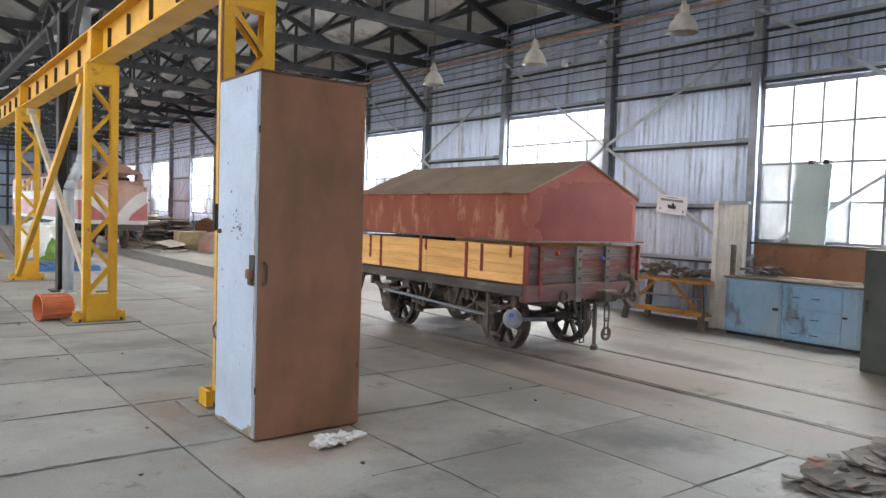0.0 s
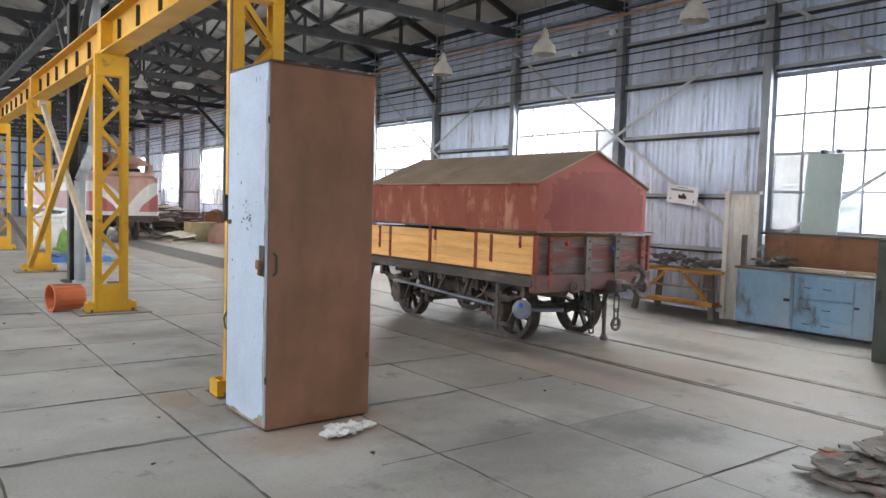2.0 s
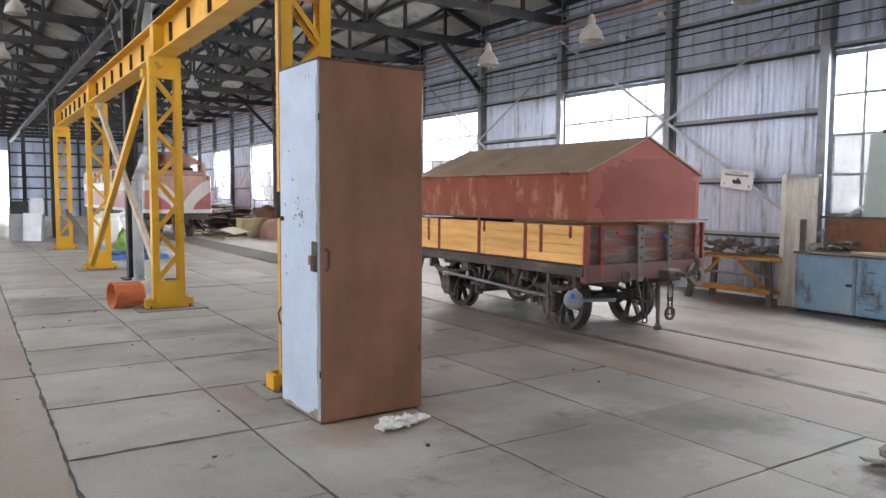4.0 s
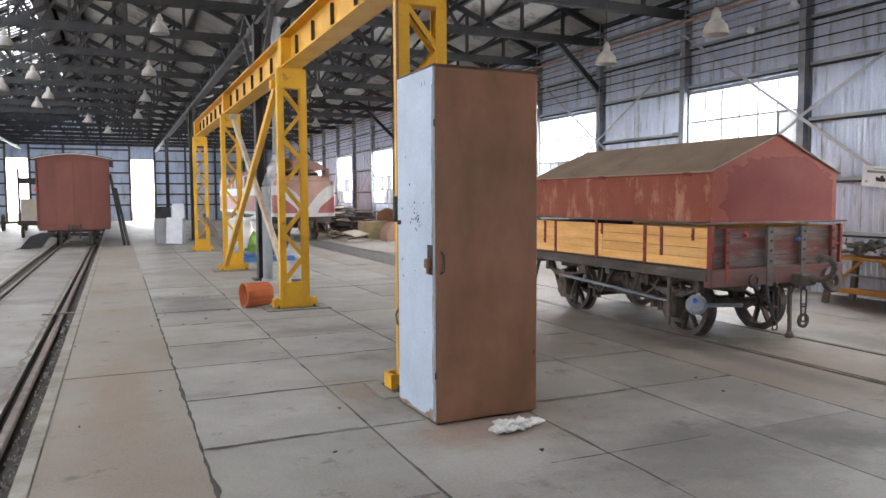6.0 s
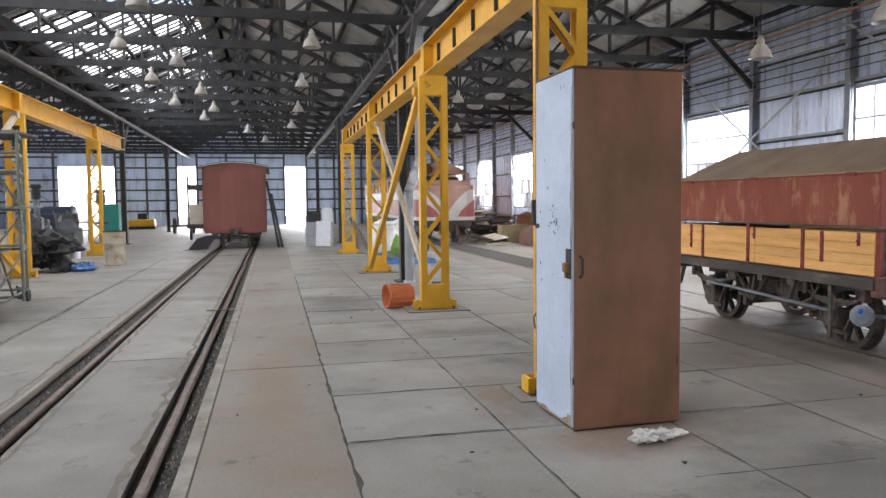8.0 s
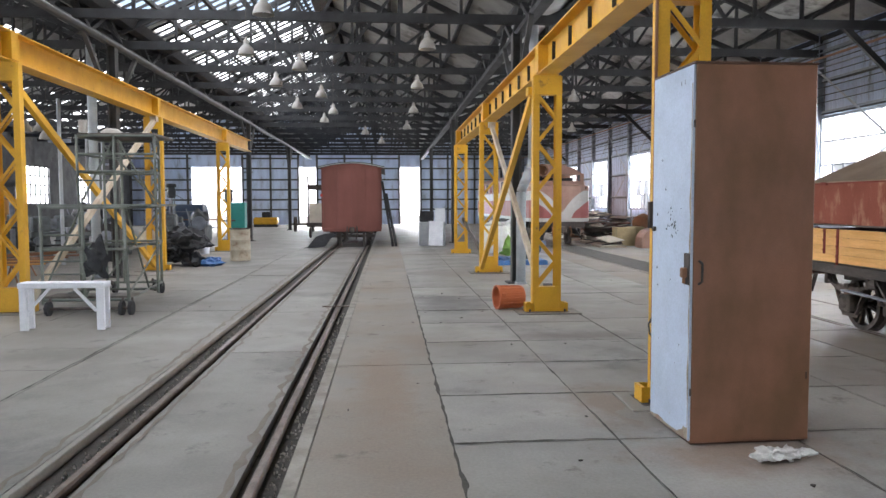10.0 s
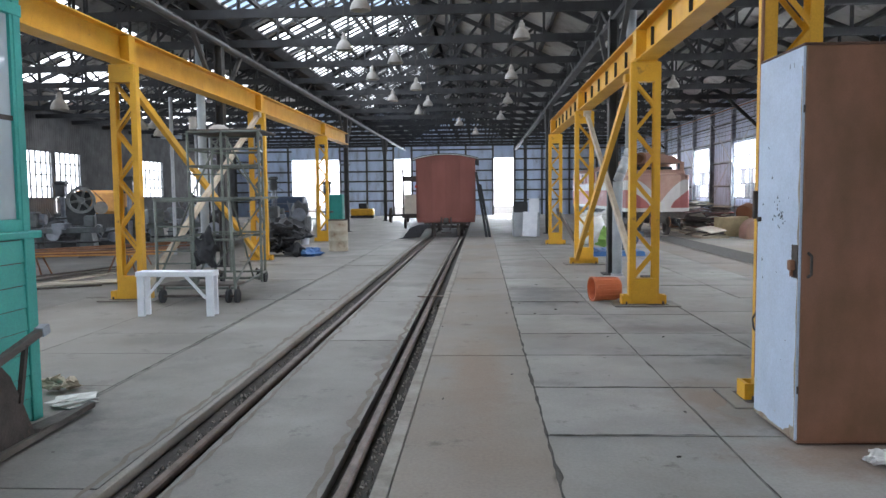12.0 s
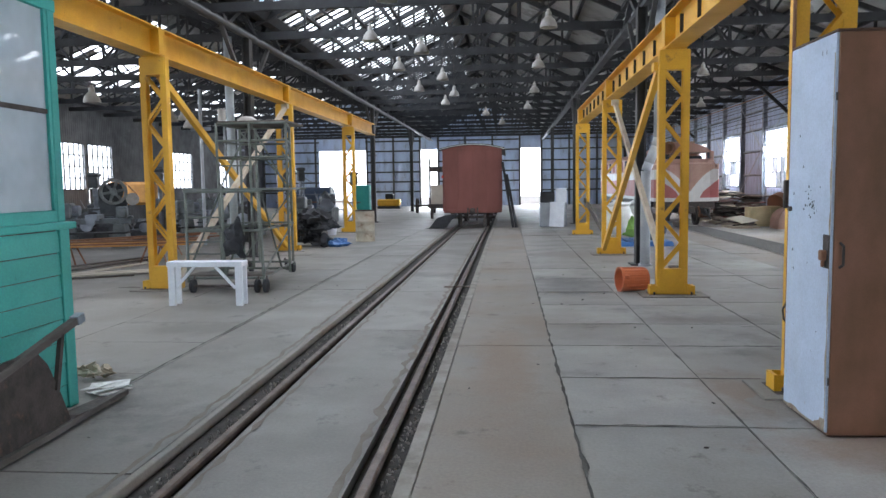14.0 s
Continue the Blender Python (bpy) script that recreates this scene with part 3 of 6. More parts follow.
JOINTS += [((a, y, 0), (c, y, 0), w) for a, c, y, w in ((3.37, 5.66, 4.84, 0.016), (2.9, 4.2, 3.58, 0.014), (4.5, 5.66, 2.34, 0.012), (3.9, 5.66, 6.1, 0.012), (4.6, 5.66, 7.33, 0.022), (3.4, 5.66, 10.2, 0.02), (3.4, 5.66, 13.2, 0.024))]
for i, (p, q, w) in enumerate(JOINTS):
    crack(p, q, w * 1.4, i * 2.3)
crack((6.64, 1.5, 0), (6.66, 6.2, 0), 0.05, 77)
crack((6.70, 2.0, 0), (6.70, 6.0, 0), 0.03, 71)
SMEAR = surface("rail_smear", (0.15, 0.122, 0.098), (0.19, 0.165, 0.138), 5, 0.85, 0, 0.3)
for i, (x, w) in enumerate(((-0.515, 0.07), (-1.345, 0.05), (-1.86, 0.06))):
    crack((x, 2.0, 0), (x, 27.0, 0), w, 140 + i * 7, SMEAR)
bm = B()
for i in range(420):
    q = random.Random(i)
    lump(bm, (q.choice((-0.26, -0.27, -1.64, -1.62)) + q.uniform(-.04, .04), 2.5 + 9 * q.random() ** 1.5, -0.06), (q.uniform(.005, .012), q.uniform(.005, .014), q.uniform(.006, .02)), i, 0.3, 1)
tagged(part("groove_ballast", bm, EDGE), "pale stone crumbs lying in the rail grooves", "ballast", kind="stuff")
part("track_grime", box(B(), L2 + 0.03, R2 - 0.03, 12.5, 28.5, 0.0035, 0.0062), surface("black_ballast", (0.045, 0.041, 0.036), (0.085, 0.078, 0.068), 8, 0.95, 0, 0.8, (0.17, 0.155, 0.13), 0.22, 11), FLOOR, "dark gritty ballast between the rails")
tagged(part("track_joint_plate", box(B(), -0.62, -0.18, 11.74, 11.84, 0.005, 0.02, 0.004), RAIL), "small iron plate across the rail joint", "plate")

# ---- more materials ----
CAB_FRONT = surface("brown_cabinet_paint", (0.265, 0.124, 0.074), (0.17, 0.086, 0.043), 1.9, 0.28, 0, 0.015, stretch=(1.2, 1, 0.7), fine=120)
HEADSTOCK = surface("worn_red_beam", (0.15, 0.062, 0.052), (0.085, 0.055, 0.05), 5, 0.85, 0, 0.4, (0.19, 0.06, 0.048), 0.4, 2.5, stretch=(0.4, 1, 2))
RED_DUSTY = surface("dusty_red_paint", (0.31, 0.095, 0.07), (0.26, 0.075, 0.058), 3, 0.85, 0, 0.15)
VAN_RED = surface("van_brown_red", (0.20, 0.08, 0.066), (0.16, 0.064, 0.053), 1.3, 0.75, 0, 0.15, (0.13, 0.06, 0.048), 0.3, 1.5, stretch=(1, 1, 0.4), per_piece=0.1)
RED_DAMP = surface("darkened_red_paint", (0.225, 0.052, 0.042), (0.185, 0.04, 0.034), 2, 0.75, 0, 0.1, (0.27, 0.08, 0.06), 0.2, 4)
UNDER = surface("dusty_underframe_iron", (0.115, 0.092, 0.078), (0.055, 0.046, 0.04), 6, 0.8, 0.1, 0.3, (0.20, 0.12, 0.08), 0.3, 5)
CAB_DARK = surface("dark_brown_paint", (0.10, 0.05, 0.03), None, 4, 0.5)
CAB_SIDE = surface("pale_blue_paint", (0.47, 0.54, 0.66), (0.40, 0.465, 0.57), 2.2, 0.5, 0, 0.06, (0.32, 0.26, 0.20), 0.10, 5)
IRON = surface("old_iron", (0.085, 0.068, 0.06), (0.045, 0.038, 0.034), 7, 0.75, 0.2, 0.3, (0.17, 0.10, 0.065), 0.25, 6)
RED = surface("wagon_red", (0.25, 0.058, 0.045), (0.20, 0.048, 0.038), 2.5, 0.7, 0, 0.15, (0.17, 0.07, 0.06), 0.3, 3.3)
RED_WORN = surface("worn_wagon_red", (0.285, 0.09, 0.062), (0.235, 0.072, 0.05), 2.0, 0.75, 0, 0.15, (0.42, 0.215, 0.14), 0.38, 3.0, stretch=(1, 1.3, 0.55))
ROOF_FELT = surface("brown_roof_felt", (0.36, 0.275, 0.205), (0.29, 0.22, 0.165), 2.2, 0.9, 0, 0.3, (0.18, 0.145, 0.115), 0.25, 2)
PINE = surface("fresh_pine", (0.76, 0.44, 0.17), (0.62, 0.33, 0.11), 5, 0.6, 0, 0.12, (0.38, 0.18, 0.06), 0.16, 9, stretch=(1, 0.22, 2.2), per_piece=0.13)
WEATHERED = surface("weathered_plank", (0.20, 0.165, 0.155), (0.115, 0.09, 0.085), 6, 0.9, 0, 0.5, (0.17, 0.055, 0.045), 0.5, 2.8, stretch=(0.35, 1, 2.2), per_piece=0.2)
GREY_WOOD = surface("grey_timber", (0.155, 0.137, 0.122), (0.085, 0.076, 0.068), 5, 0.9, 0, 0.4, stretch=(1, 0.25, 1))
TIMBER = surface("cream_timber", (0.50, 0.43, 0.33), (0.38, 0.31, 0.23), 4, 0.8, 0, 0.25)
ENAMEL = surface("old_enamel", (0.38, 0.355, 0.32), (0.29, 0.27, 0.24), 6, 0.45, 0, 0.05, (0.3, 0.27, 0.23), 0.2, 8)
PIPE = surface("grey_pipe", (0.40, 0.42, 0.44), (0.31, 0.33, 0.345), 3, 0.55, 0.1, 0.1)
TERRACOTTA = surface("terracotta_plastic", (0.55, 0.16, 0.065), (0.46, 0.13, 0.055), 3, 0.5, 0, 0.05)
BLUE_PAINT = surface("worn_blue_paint", (0.25, 0.42, 0.60), (0.19, 0.34, 0.50), 3, 0.6, 0, 0.15, (0.13, 0.13, 0.135), 0.36, 3.2, stretch=(1, 1.2, 0.6), wear=(0.31, 0.40, 0.48))
RUST = surface("rust_brown_board", (0.24, 0.115, 0.06), (0.19, 0.09, 0.05), 2, 0.8, 0, 0.2, (0.12, 0.07, 0.045), 0.3, 3)
ORANGE_WOOD = surface("orange_trestle_paint", (0.56, 0.27, 0.05), (0.42, 0.19, 0.045), 3, 0.65, 0, 0.15, (0.18, 0.12, 0.08), 0.3, 4)
GREEN_BOARD = surface("grey_green_board", (0.38, 0.47, 0.47), (0.33, 0.42, 0.42), 2, 0.6)
DARK_GREEN = surface("dark_green_locker", (0.075, 0.083, 0.074), (0.05, 0.057, 0.05), 3, 0.55, 0.1, 0.1)
WHITE = surface("white_paint", (0.74, 0.76, 0.80), (0.62, 0.64, 0.69), 4, 0.55, 0, 0.1, (0.36, 0.36, 0.36), 0.15, 6)
PAPER = surface("white_rag", (0.78, 0.76, 0.73), (0.55, 0.53, 0.50), 12, 0.95, 0, 0.5)
TEAL = surface("teal_boards", (0.055, 0.42, 0.36), (0.045, 0.36, 0.31), 2, 0.6, 0, 0.1, (0.03, 0.20, 0.18), 0.15, 4, per_piece=0.05)
SCAFFOLD = surface("scaffold_tube", (0.15, 0.168, 0.148), (0.095, 0.108, 0.097), 4, 0.5, 0.35, 0.1)
PALE = surface("pale_sheet", (0.68, 0.68, 0.65), (0.56, 0.55, 0.51), 3, 0.6, 0, 0.1, (0.38, 0.26, 0.17), 0.2, 3)
CREAM = surface("cream_sheet", (0.60, 0.55, 0.45), (0.50, 0.45, 0.37), 3, 0.7, 0, 0.1, (0.35, 0.22, 0.13), 0.2, 3)
MACHINE = surface("machine_grey", (0.095, 0.105, 0.11), (0.055, 0.06, 0.064), 4, 0.5, 0.3, 0.2)
LOCO_PINK = surface("faded_loco_red", (0.40, 0.24, 0.185), (0.33, 0.185, 0.14), 2, 0.6, 0, 0.1, (0.32, 0.16, 0.12), 0.2, 3)
LOCO_RED = surface("loco_red", (0.36, 0.11, 0.10), (0.31, 0.09, 0.082), 2, 0.6, 0, 0.1)
LOCO_WHITE = surface("loco_white", (0.54, 0.52, 0.50), (0.45, 0.43, 0.41), 2, 0.6, 0, 0.1, (0.4, 0.36, 0.33), 0.2, 4)
BLACK = surface("black_cloth", (0.02, 0.021, 0.024), (0.035, 0.036, 0.04), 9, 0.9, 0, 0.3)
TARP = surface("blue_tarpaulin", (0.06, 0.17, 0.40), (0.05, 0.13, 0.32), 5, 0.5, 0, 0.3)
LIME = surface("green_sack", (0.22, 0.40, 0.08), None, 5, 0.7)
BAGCLOTH = surface("white_bulk_bag", (0.72, 0.72, 0.70), (0.58, 0.58, 0.56), 4, 0.7, 0, 0.3)
BLUE_DOT = surface("blue_reflector", (0.03, 0.16, 0.70), None, 5, 0.3)
RED_DOT = surface("red_reflector", (0.65, 0.06, 0.03), None, 5, 0.3)

for m in (RED, RED_WORN, RED_DAMP, RED_DUSTY, VAN_RED, WEATHERED, PINE):
    m.node_tree.nodes["Principled BSDF"].inputs["Specular IOR Level"].default_value = 0.2

STAIN = surface("foot_stain", (0.33, 0.29, 0.23), (0.24, 0.18, 0.13), 9, 0.85, 0, 0.2)

gloss = CAB_FRONT.node_tree.nodes["Principled BSDF"].inputs["Roughness"]
CAB_FRONT.node_tree.links.remove(gloss.links[0])
gloss.default_value = 0.33

# ---- steel cabinet beside the first gantry post ----
cab = thing("steel_cabinet", (2.535, 4.60, 0), "tall narrow brown steel cabinet with a pale blue door side", "cabinet", turn=1.4)
W_, D_, H_ = 0.88, 0.70, 2.63
part("body", box(B(), 0.012, W_, 0, D_, 0.012, H_, 0.006), CAB_FRONT, cab)
part("top_panel", box(B(), -0.004, W_ + 0.006, -0.006, D_ + 0.006, H_, H_ + 0.016, 0.004), CAB_DARK, cab)
part("base_rail", box(B(), 0.02, W_ - 0.02, 0.02, D_ - 0.02, 0.0, 0.012), CAB_DARK, cab)
door = part("door", box(B(), -0.006, 0.0115, 0.006, D_ - 0.004, 0.03, H_ - 0.004, 0.003), CAB_SIDE, cab, "pale blue painted steel door")
part("lock_plate", box(B(), -0.014, -0.006, 0.012, 0.10, 1.12, 1.34, 0.003), IRON, door)
bm = box(B(), -0.05, -0.014, 0.03, 0.085, 1.17, 1.24, 0.008)
rod(bm, (-0.03, 0.058, 1.17), (-0.03, 0.058, 1.13), 0.012, 8)
part("padlock", bm, RUST, door, "rusty padlock")
bm = B()
tube(bm, [(0.05 + 0.0, -0.006, 1.13), (0.06, -0.035, 1.15), (0.06, -0.035, 1.27), (0.05, -0.006, 1.29)], 0.009)
part("pull_handle", bm, IRON, cab, "bent rusty handle")
bm, prev = B(), None
for i in range(41):
    y = 0.012 + (D_ - 0.024) * i / 40
    h = 0.012 + 0.05 * max(0.0, noise.noise(Vector((y * 5, 1.3, 0))) + 0.25) + 0.012 * noise.noise(Vector((y * 25, 4.0, 0))) + (0.03 if y < 0.08 else 0)
    cur = [bm.verts.new((-0.0072, y, 0.033)), bm.verts.new((-0.0072, y, 0.033 + max(0.015, h)))]
    if prev:
        bm.faces.new((prev[0], cur[0], cur[1], prev[1]))
    prev = cur
part("rust_edge", bm, STAIN, door, "brown dirt stain along the door foot")
bm, prev = B(), None
for i in range(61):
    z = 0.1 + 2.4 * i / 60
    h = 0.012 + 0.03 * max(0.0, noise.noise(Vector((z * 5, 8.3, 0))))
    cur = [bm.verts.new((-0.0072, 0.009, z)), bm.verts.new((-0.0072, 0.009 + h, z))]
    if prev:
        bm.faces.new((prev[0], cur[0], cur[1], prev[1]))
    prev = cur
part("rust_edge", bm, STAIN, door)
part("knob", rod(B(), (-0.03, D_ - 0.06, 1.49), (-0.006, D_ - 0.06, 1.49), 0.018, 10), IRON, door)
for z in (0.35, 2.2):
    part("hinge", rod(B(), (0.003, -0.004, z), (0.003, -0.004, z + 0.05), 0.007, 8), IRON, cab)
part("label_slot", box(B(), W_ - 0.035, W_ - 0.022, -0.003, 0.004, 0.45, 0.50), CAB_DARK, cab)
chips = random.Random(21)
for i in range(34):
    y, z = (chips.gauss(0.31, 0.055), chips.gauss(1.52, 0.06)) if i < 24 else (chips.uniform(0.08, 0.62), chips.uniform(0.3, 2.5))
    size = chips.uniform(0.004, 0.014)
    part("paint_chip", lump(B(), (-0.0065, y, z), (0.001, size * 0.8, size), i, 0.4, 1), BLACK, door)
for y in (0.14, 0.2):
    part("paint_chip", lump(B(), (-0.0065, y, 2.52), (0.001, 0.012, 0.022), 3, 0.4, 1), STEEL, door)

# ---- yellow crane gantries ----
def gantry_post(x, y, top, group):
    p = thing("gantry_post", (x, y, 0), "yellow latticed steel crane post bolted to the floor", "post", group)
    for s in (-1, 1):
        o, i = s * 0.222, s * 0.125
        w = s * 0.212
        bm = prism(B(), [(o, -0.07), (o, 0.07), (i, 0.07), (i, 0.06), (w, 0.06), (w, -0.06), (i, -0.06), (i, -0.07)], "z", 0.02, top - 0.02)
        part("upright", bm, YELLOW, p)
    n = 8
    z0, z1 = 0.42, top - 0.3
    for i in range(n):
        a, c = z0 + (z1 - z0) * i / n, z0 + (z1 - z0) * (i + 1) / n
        s = 1 if i % 2 == 0 else -1
        for yy in (-0.065, 0.065):
            part("lattice_bar", bar(B(), (-s * 0.15, yy, a), (s * 0.15, yy, c), 0.043, 0.008, (0, 1, 0)), YELLOW, p)
    part("base_box", box(B(), -0.19, 0.19, -0.078, 0.078, 0.02, 0.40, 0.004), YELLOW, p)
    part("cap_box", box(B(), -0.205, 0.205, -0.08, 0.08, top - 0.30, top - 0.01, 0.004), YELLOW, p)
    part("cap_plate", box(B(), -0.16, 0.16, -0.13, 0.13, top - 0.01, top, 0.002), YELLOW, p)
    part("base_plate", box(B(), -0.34, 0.34, -0.18, 0.18, 0.0, 0.02, 0.003), IRON, p)
    for s in (-1, 1):
        bm = box(B(), s * 0.22, s * 0.33, -0.09, -0.08, 0.02, 0.15)
        box(bm, s * 0.22, s * 0.33, 0.08, 0.09, 0.02, 0.15)
        box(bm, s * 0.30, s * 0.33, -0.08, 0.08, 0.02, 0.15)
        part("foot_bracket", bm, YELLOW, p)
        for yy in (-0.13, 0.13):
            part("bolt", rod(B(), (s * 0.27, yy, 0.02), (s * 0.27, yy, 0.06), 0.015, 6), IRON, p)
    return p


def gantry(x, ys, top, y0, y1, group, plinth, slots=True):
    first = gantry_post(x, ys[0], top, group)
    for y in ys[1:]:
        copy_thing(first, Matrix.Translation((x, y, 0)))
    for y in ys if plinth else ():
        tagged(part("plinth", box(B(), x - 0.47, x + 0.5, y - 0.3, y + 0.27, 0.0005, 0.018, 0.006), CONCRETE_WEST), "low worn concrete plinth under a crane post", "plinth")
    b = thing("crane_beam", (x, 0, top), "long yellow steel crane runway beam on latticed posts", "beam", "crane beams")
    for z0, z1 in ((0.0, 0.025), (0.445, 0.47)):
        part("flange", box(B(), -0.15, 0.15, y0, y1, z0, z1, 0.003), YELLOW, b)
    part("web", box(B(), -0.008, 0.008, y0, y1, 0.025, 0.445), YELLOW, b)
    part("crane_rail", box(B(), -0.03, 0.03, y0, y1, 0.47, 0.52, 0.006), IRON, b)
    n = int((y1 - y0) / 0.95)
    for i in range(n + 1 if slots else 0):
        y = y0 + 0.02 + i * (y1 - y0 - 0.04) / n
        # shade on the plates' near faces is put into their dark colour
        part("stiffener", box(B(), -0.055, 0.055, y - 0.006, y + 0.006, 0.12, 0.38), DARK, b, "upright stiffener plate, coloured dark for its shaded face")
    for y in ys:
        part("clamp", box(B(), -0.16, 0.16, y - 0.11, y + 0.11, 0.03, 0.44, 0.004), YELLOW, b)


gantry(2.89, [5.72, 10.92, 17.42, 24.25], 3.63, -3.0, 24.6, "crane posts beside the cabinet", True)
gantry(-5.38, [11.62, 18.8, 26.6], 3.87, 1.0, 31.3, "crane posts by the scaffold", True, False)


def diagonal(p, q, w, h, material, label):
    t = thing("gantry_brace", p, label, "brace", "diagonal gantry braces")
    part("strut", bar(B(), (0, 0, 0), Vector(q) - Vector(p), w, h), material, t)
    part("gusset", box(B(), -w, w, -0.09, 0.09, -0.02, 0.1), material, t)


diagonal((2.70, 11.05, 3.36), (2.70, 17.25, 0.15), 0.09, 0.12, YELLOW, "yellow diagonal brace between crane posts")
diagonal((2.93, 17.2, 3.5), (2.93, 11.2, 0.12), 0.08, 0.12, TIMBER, "cream timber brace between crane posts")
diagonal((-5.38, 11.8, 3.6), (-5.38, 18.6, 0.15), 0.09, 0.12, YELLOW, "yellow diagonal brace between crane posts")
diagonal((-5.3, 18.6, 3.75), (-5.3, 11.9, 0.12), 0.08, 0.12, TIMBER, "cream timber brace between crane posts")
diagonal((3.0, 24.3, 1.1), (3.5, 23.2, 0.05), 0.06, 0.14, GREY_WOOD, "brown plank leaning on a crane post")
pp = thing("post_conduit", (2.655, 5.66, 0), "thin brown conduit with a grey switch box", "conduit")
part("pipe", rod(B(), (0, 0, 0.2), (0, 0, 3.6), 0.014, 8), RUST, pp)
part("switch_box", box(B(), -0.06, 0.03, -0.05, -0.015, 1.48, 1.70, 0.006), IRON, pp)
part("hook", tube(B(), [(0, -0.01, 0.75), (-0.04, -0.02, 0.68), (-0.03, -0.02, 0.6), (0, -0.01, 0.57)], 0.008), IRON, pp)

# rainwater pipes beside the columns
d1 = thing("downpipe", (3.21, 14.83, 0), "grey bent downpipe beside a steel column", "pipe", "downpipes")
part("lower_pipe", rod(B(), (0, 0, 0), (0, 0, 1.92), 0.10, 16), PIPE, d1, smooth=True)
bm = tube(B(), [(0, 0, 1.92), (0.06, 0, 2.08), (0.19, 0, 2.40), (0.24, 0, 2.58), (0.25, 0, 5.3)], 0.098, 16)
part("upper_pipe", bm, PIPE, d1, smooth=True)
part("foot_collar", rod(B(), (0, 0, 0), (0, 0, 0.05), 0.13, 16), PIPE, d1)
d2 = thing("downpipe", (-6.22, 17.15, 0), "pale grey downpipe beside a steel column", "pipe", "downpipes")
part("lower_pipe", rod(B(), (0, 0, 0), (0, 0, 5.3), 0.10, 16), surface("pale_pipe", (0.42, 0.46, 0.48), None, 3, 0.5), d2, smooth=True)
part("foot_collar", rod(B(), (0, 0, 0), (0, 0, 0.05), 0.13, 16), PIPE, d2)
d3 = tagged(part("drain_cover", lathe(B(), [(0.0, 0.018), (0.2, 0.016), (0.24, 0.004)], 18, Matrix.Translation((3.75, 14.6, 0))), IRON), "round iron drain cover beside a column", "cover")

# ---- pendant lamps ----
def pendant(x, y, z, roof):
    t = thing("pendant_lamp", (x, y, z), "bell-shaped old enamel pendant lamp on a thin wire", "lamp", "pendant lamps")
    part("shade", lathe(B(), [(0.16, 0.0), (0.158, 0.03), (0.13, 0.11), (0.085, 0.17), (0.055, 0.20), (0.05, 0.205), (0.08, 0.165), (0.125, 0.1), (0.15, 0.02), (0.16, 0.0)], 20), ENAMEL, t, smooth=True)
    part("cap", lathe(B(), [(0.0, 0.33), (0.025, 0.33), (0.03, 0.30), (0.055, 0.27), (0.055, 0.20)], 16), ENAMEL, t, smooth=True)
    part("bulb", lathe(B(), [(0.0, 0.03), (0.03, 0.045), (0.04, 0.08), (0.025, 0.13), (0.02, 0.17)], 12), WHITE, t, smooth=True)
    part("wire", rod(B(), (0, 0, 0.33), (0, 0, roof - z), 0.006, 6), IRON, t)


for x, y, z in ((7.2, 8.93, 3.66), (7.2, 6.72, 3.65), (7.2, 4.48, 3.67), (5.53, 19.7, 4.45), (5.33, 12.6, 4.45), (7.2, 26.5, 4.3),
                (1.2, 13.37, 4.5), (1.2, 17.98, 4.5), (1.28, 22.87, 4.5), (1.2, 27.9, 4.5), (-2.19, 14.1, 4.5), (-1.37, 15.6, 4.5), (-2.18, 17.76, 4.5),
                (-1.28, 19.67, 4.5), (-2.18, 21.9, 4.5), (-1.37, 11.05, 4.5), (-1.23, 23.3, 4.5), (-1.71, 25.67, 4.5), (-0.4, 29.0, 4.4), (0.2, 33.5, 4.4),
                (-7.4, 13.2, 3.35), (-6.9, 16.4, 3.1), (-9.0, 20.0, 3.6), (-8.3, 27.0, 3.8), (-10.5, 24.0, 4.0)):
    x0, x1, top = [q for q in SPANS if q[0] <= x < q[1]][0]
    f = 1 - abs(x - (x0 + x1) / 2) / ((x1 - x0) / 2)
    pendant(x, y, z, EAVE + (top - EAVE) * f + 0.17)

# ---- four-wheel covered wagon on the second track ----
SOLE = surface("sooty_sole_timber", (0.085, 0.072, 0.064), (0.05, 0.043, 0.039), 6, 0.9, 0, 0.5, (0.15, 0.13, 0.115), 0.3, 5, stretch=(1, 0.25, 1))
wag = thing("goods_wagon", (7.33, 7.76, 0), "small four-wheel railway wagon with pine sides and a red gabled cover", "wagon")
HX, HY = 1.0, 1.92
for s in (-1, 1):
    part("sole_bar", box(B(), s * HX - 0.05, s * HX + 0.05, -HY, HY, 0.75, 0.87, 0.008), SOLE, wag)
    part("headstock", box(B(), -1.03, 1.03, s * HY - 0.06, s * HY + 0.06, 0.68, 0.89, 0.012), HEADSTOCK, wag, "worn grey-red timber end beam")
part("deck", box(B(), -HX + 0.05, HX - 0.05, -HY + 0.06, HY - 0.06, 0.80, 0.88), GREY_WOOD, wag)
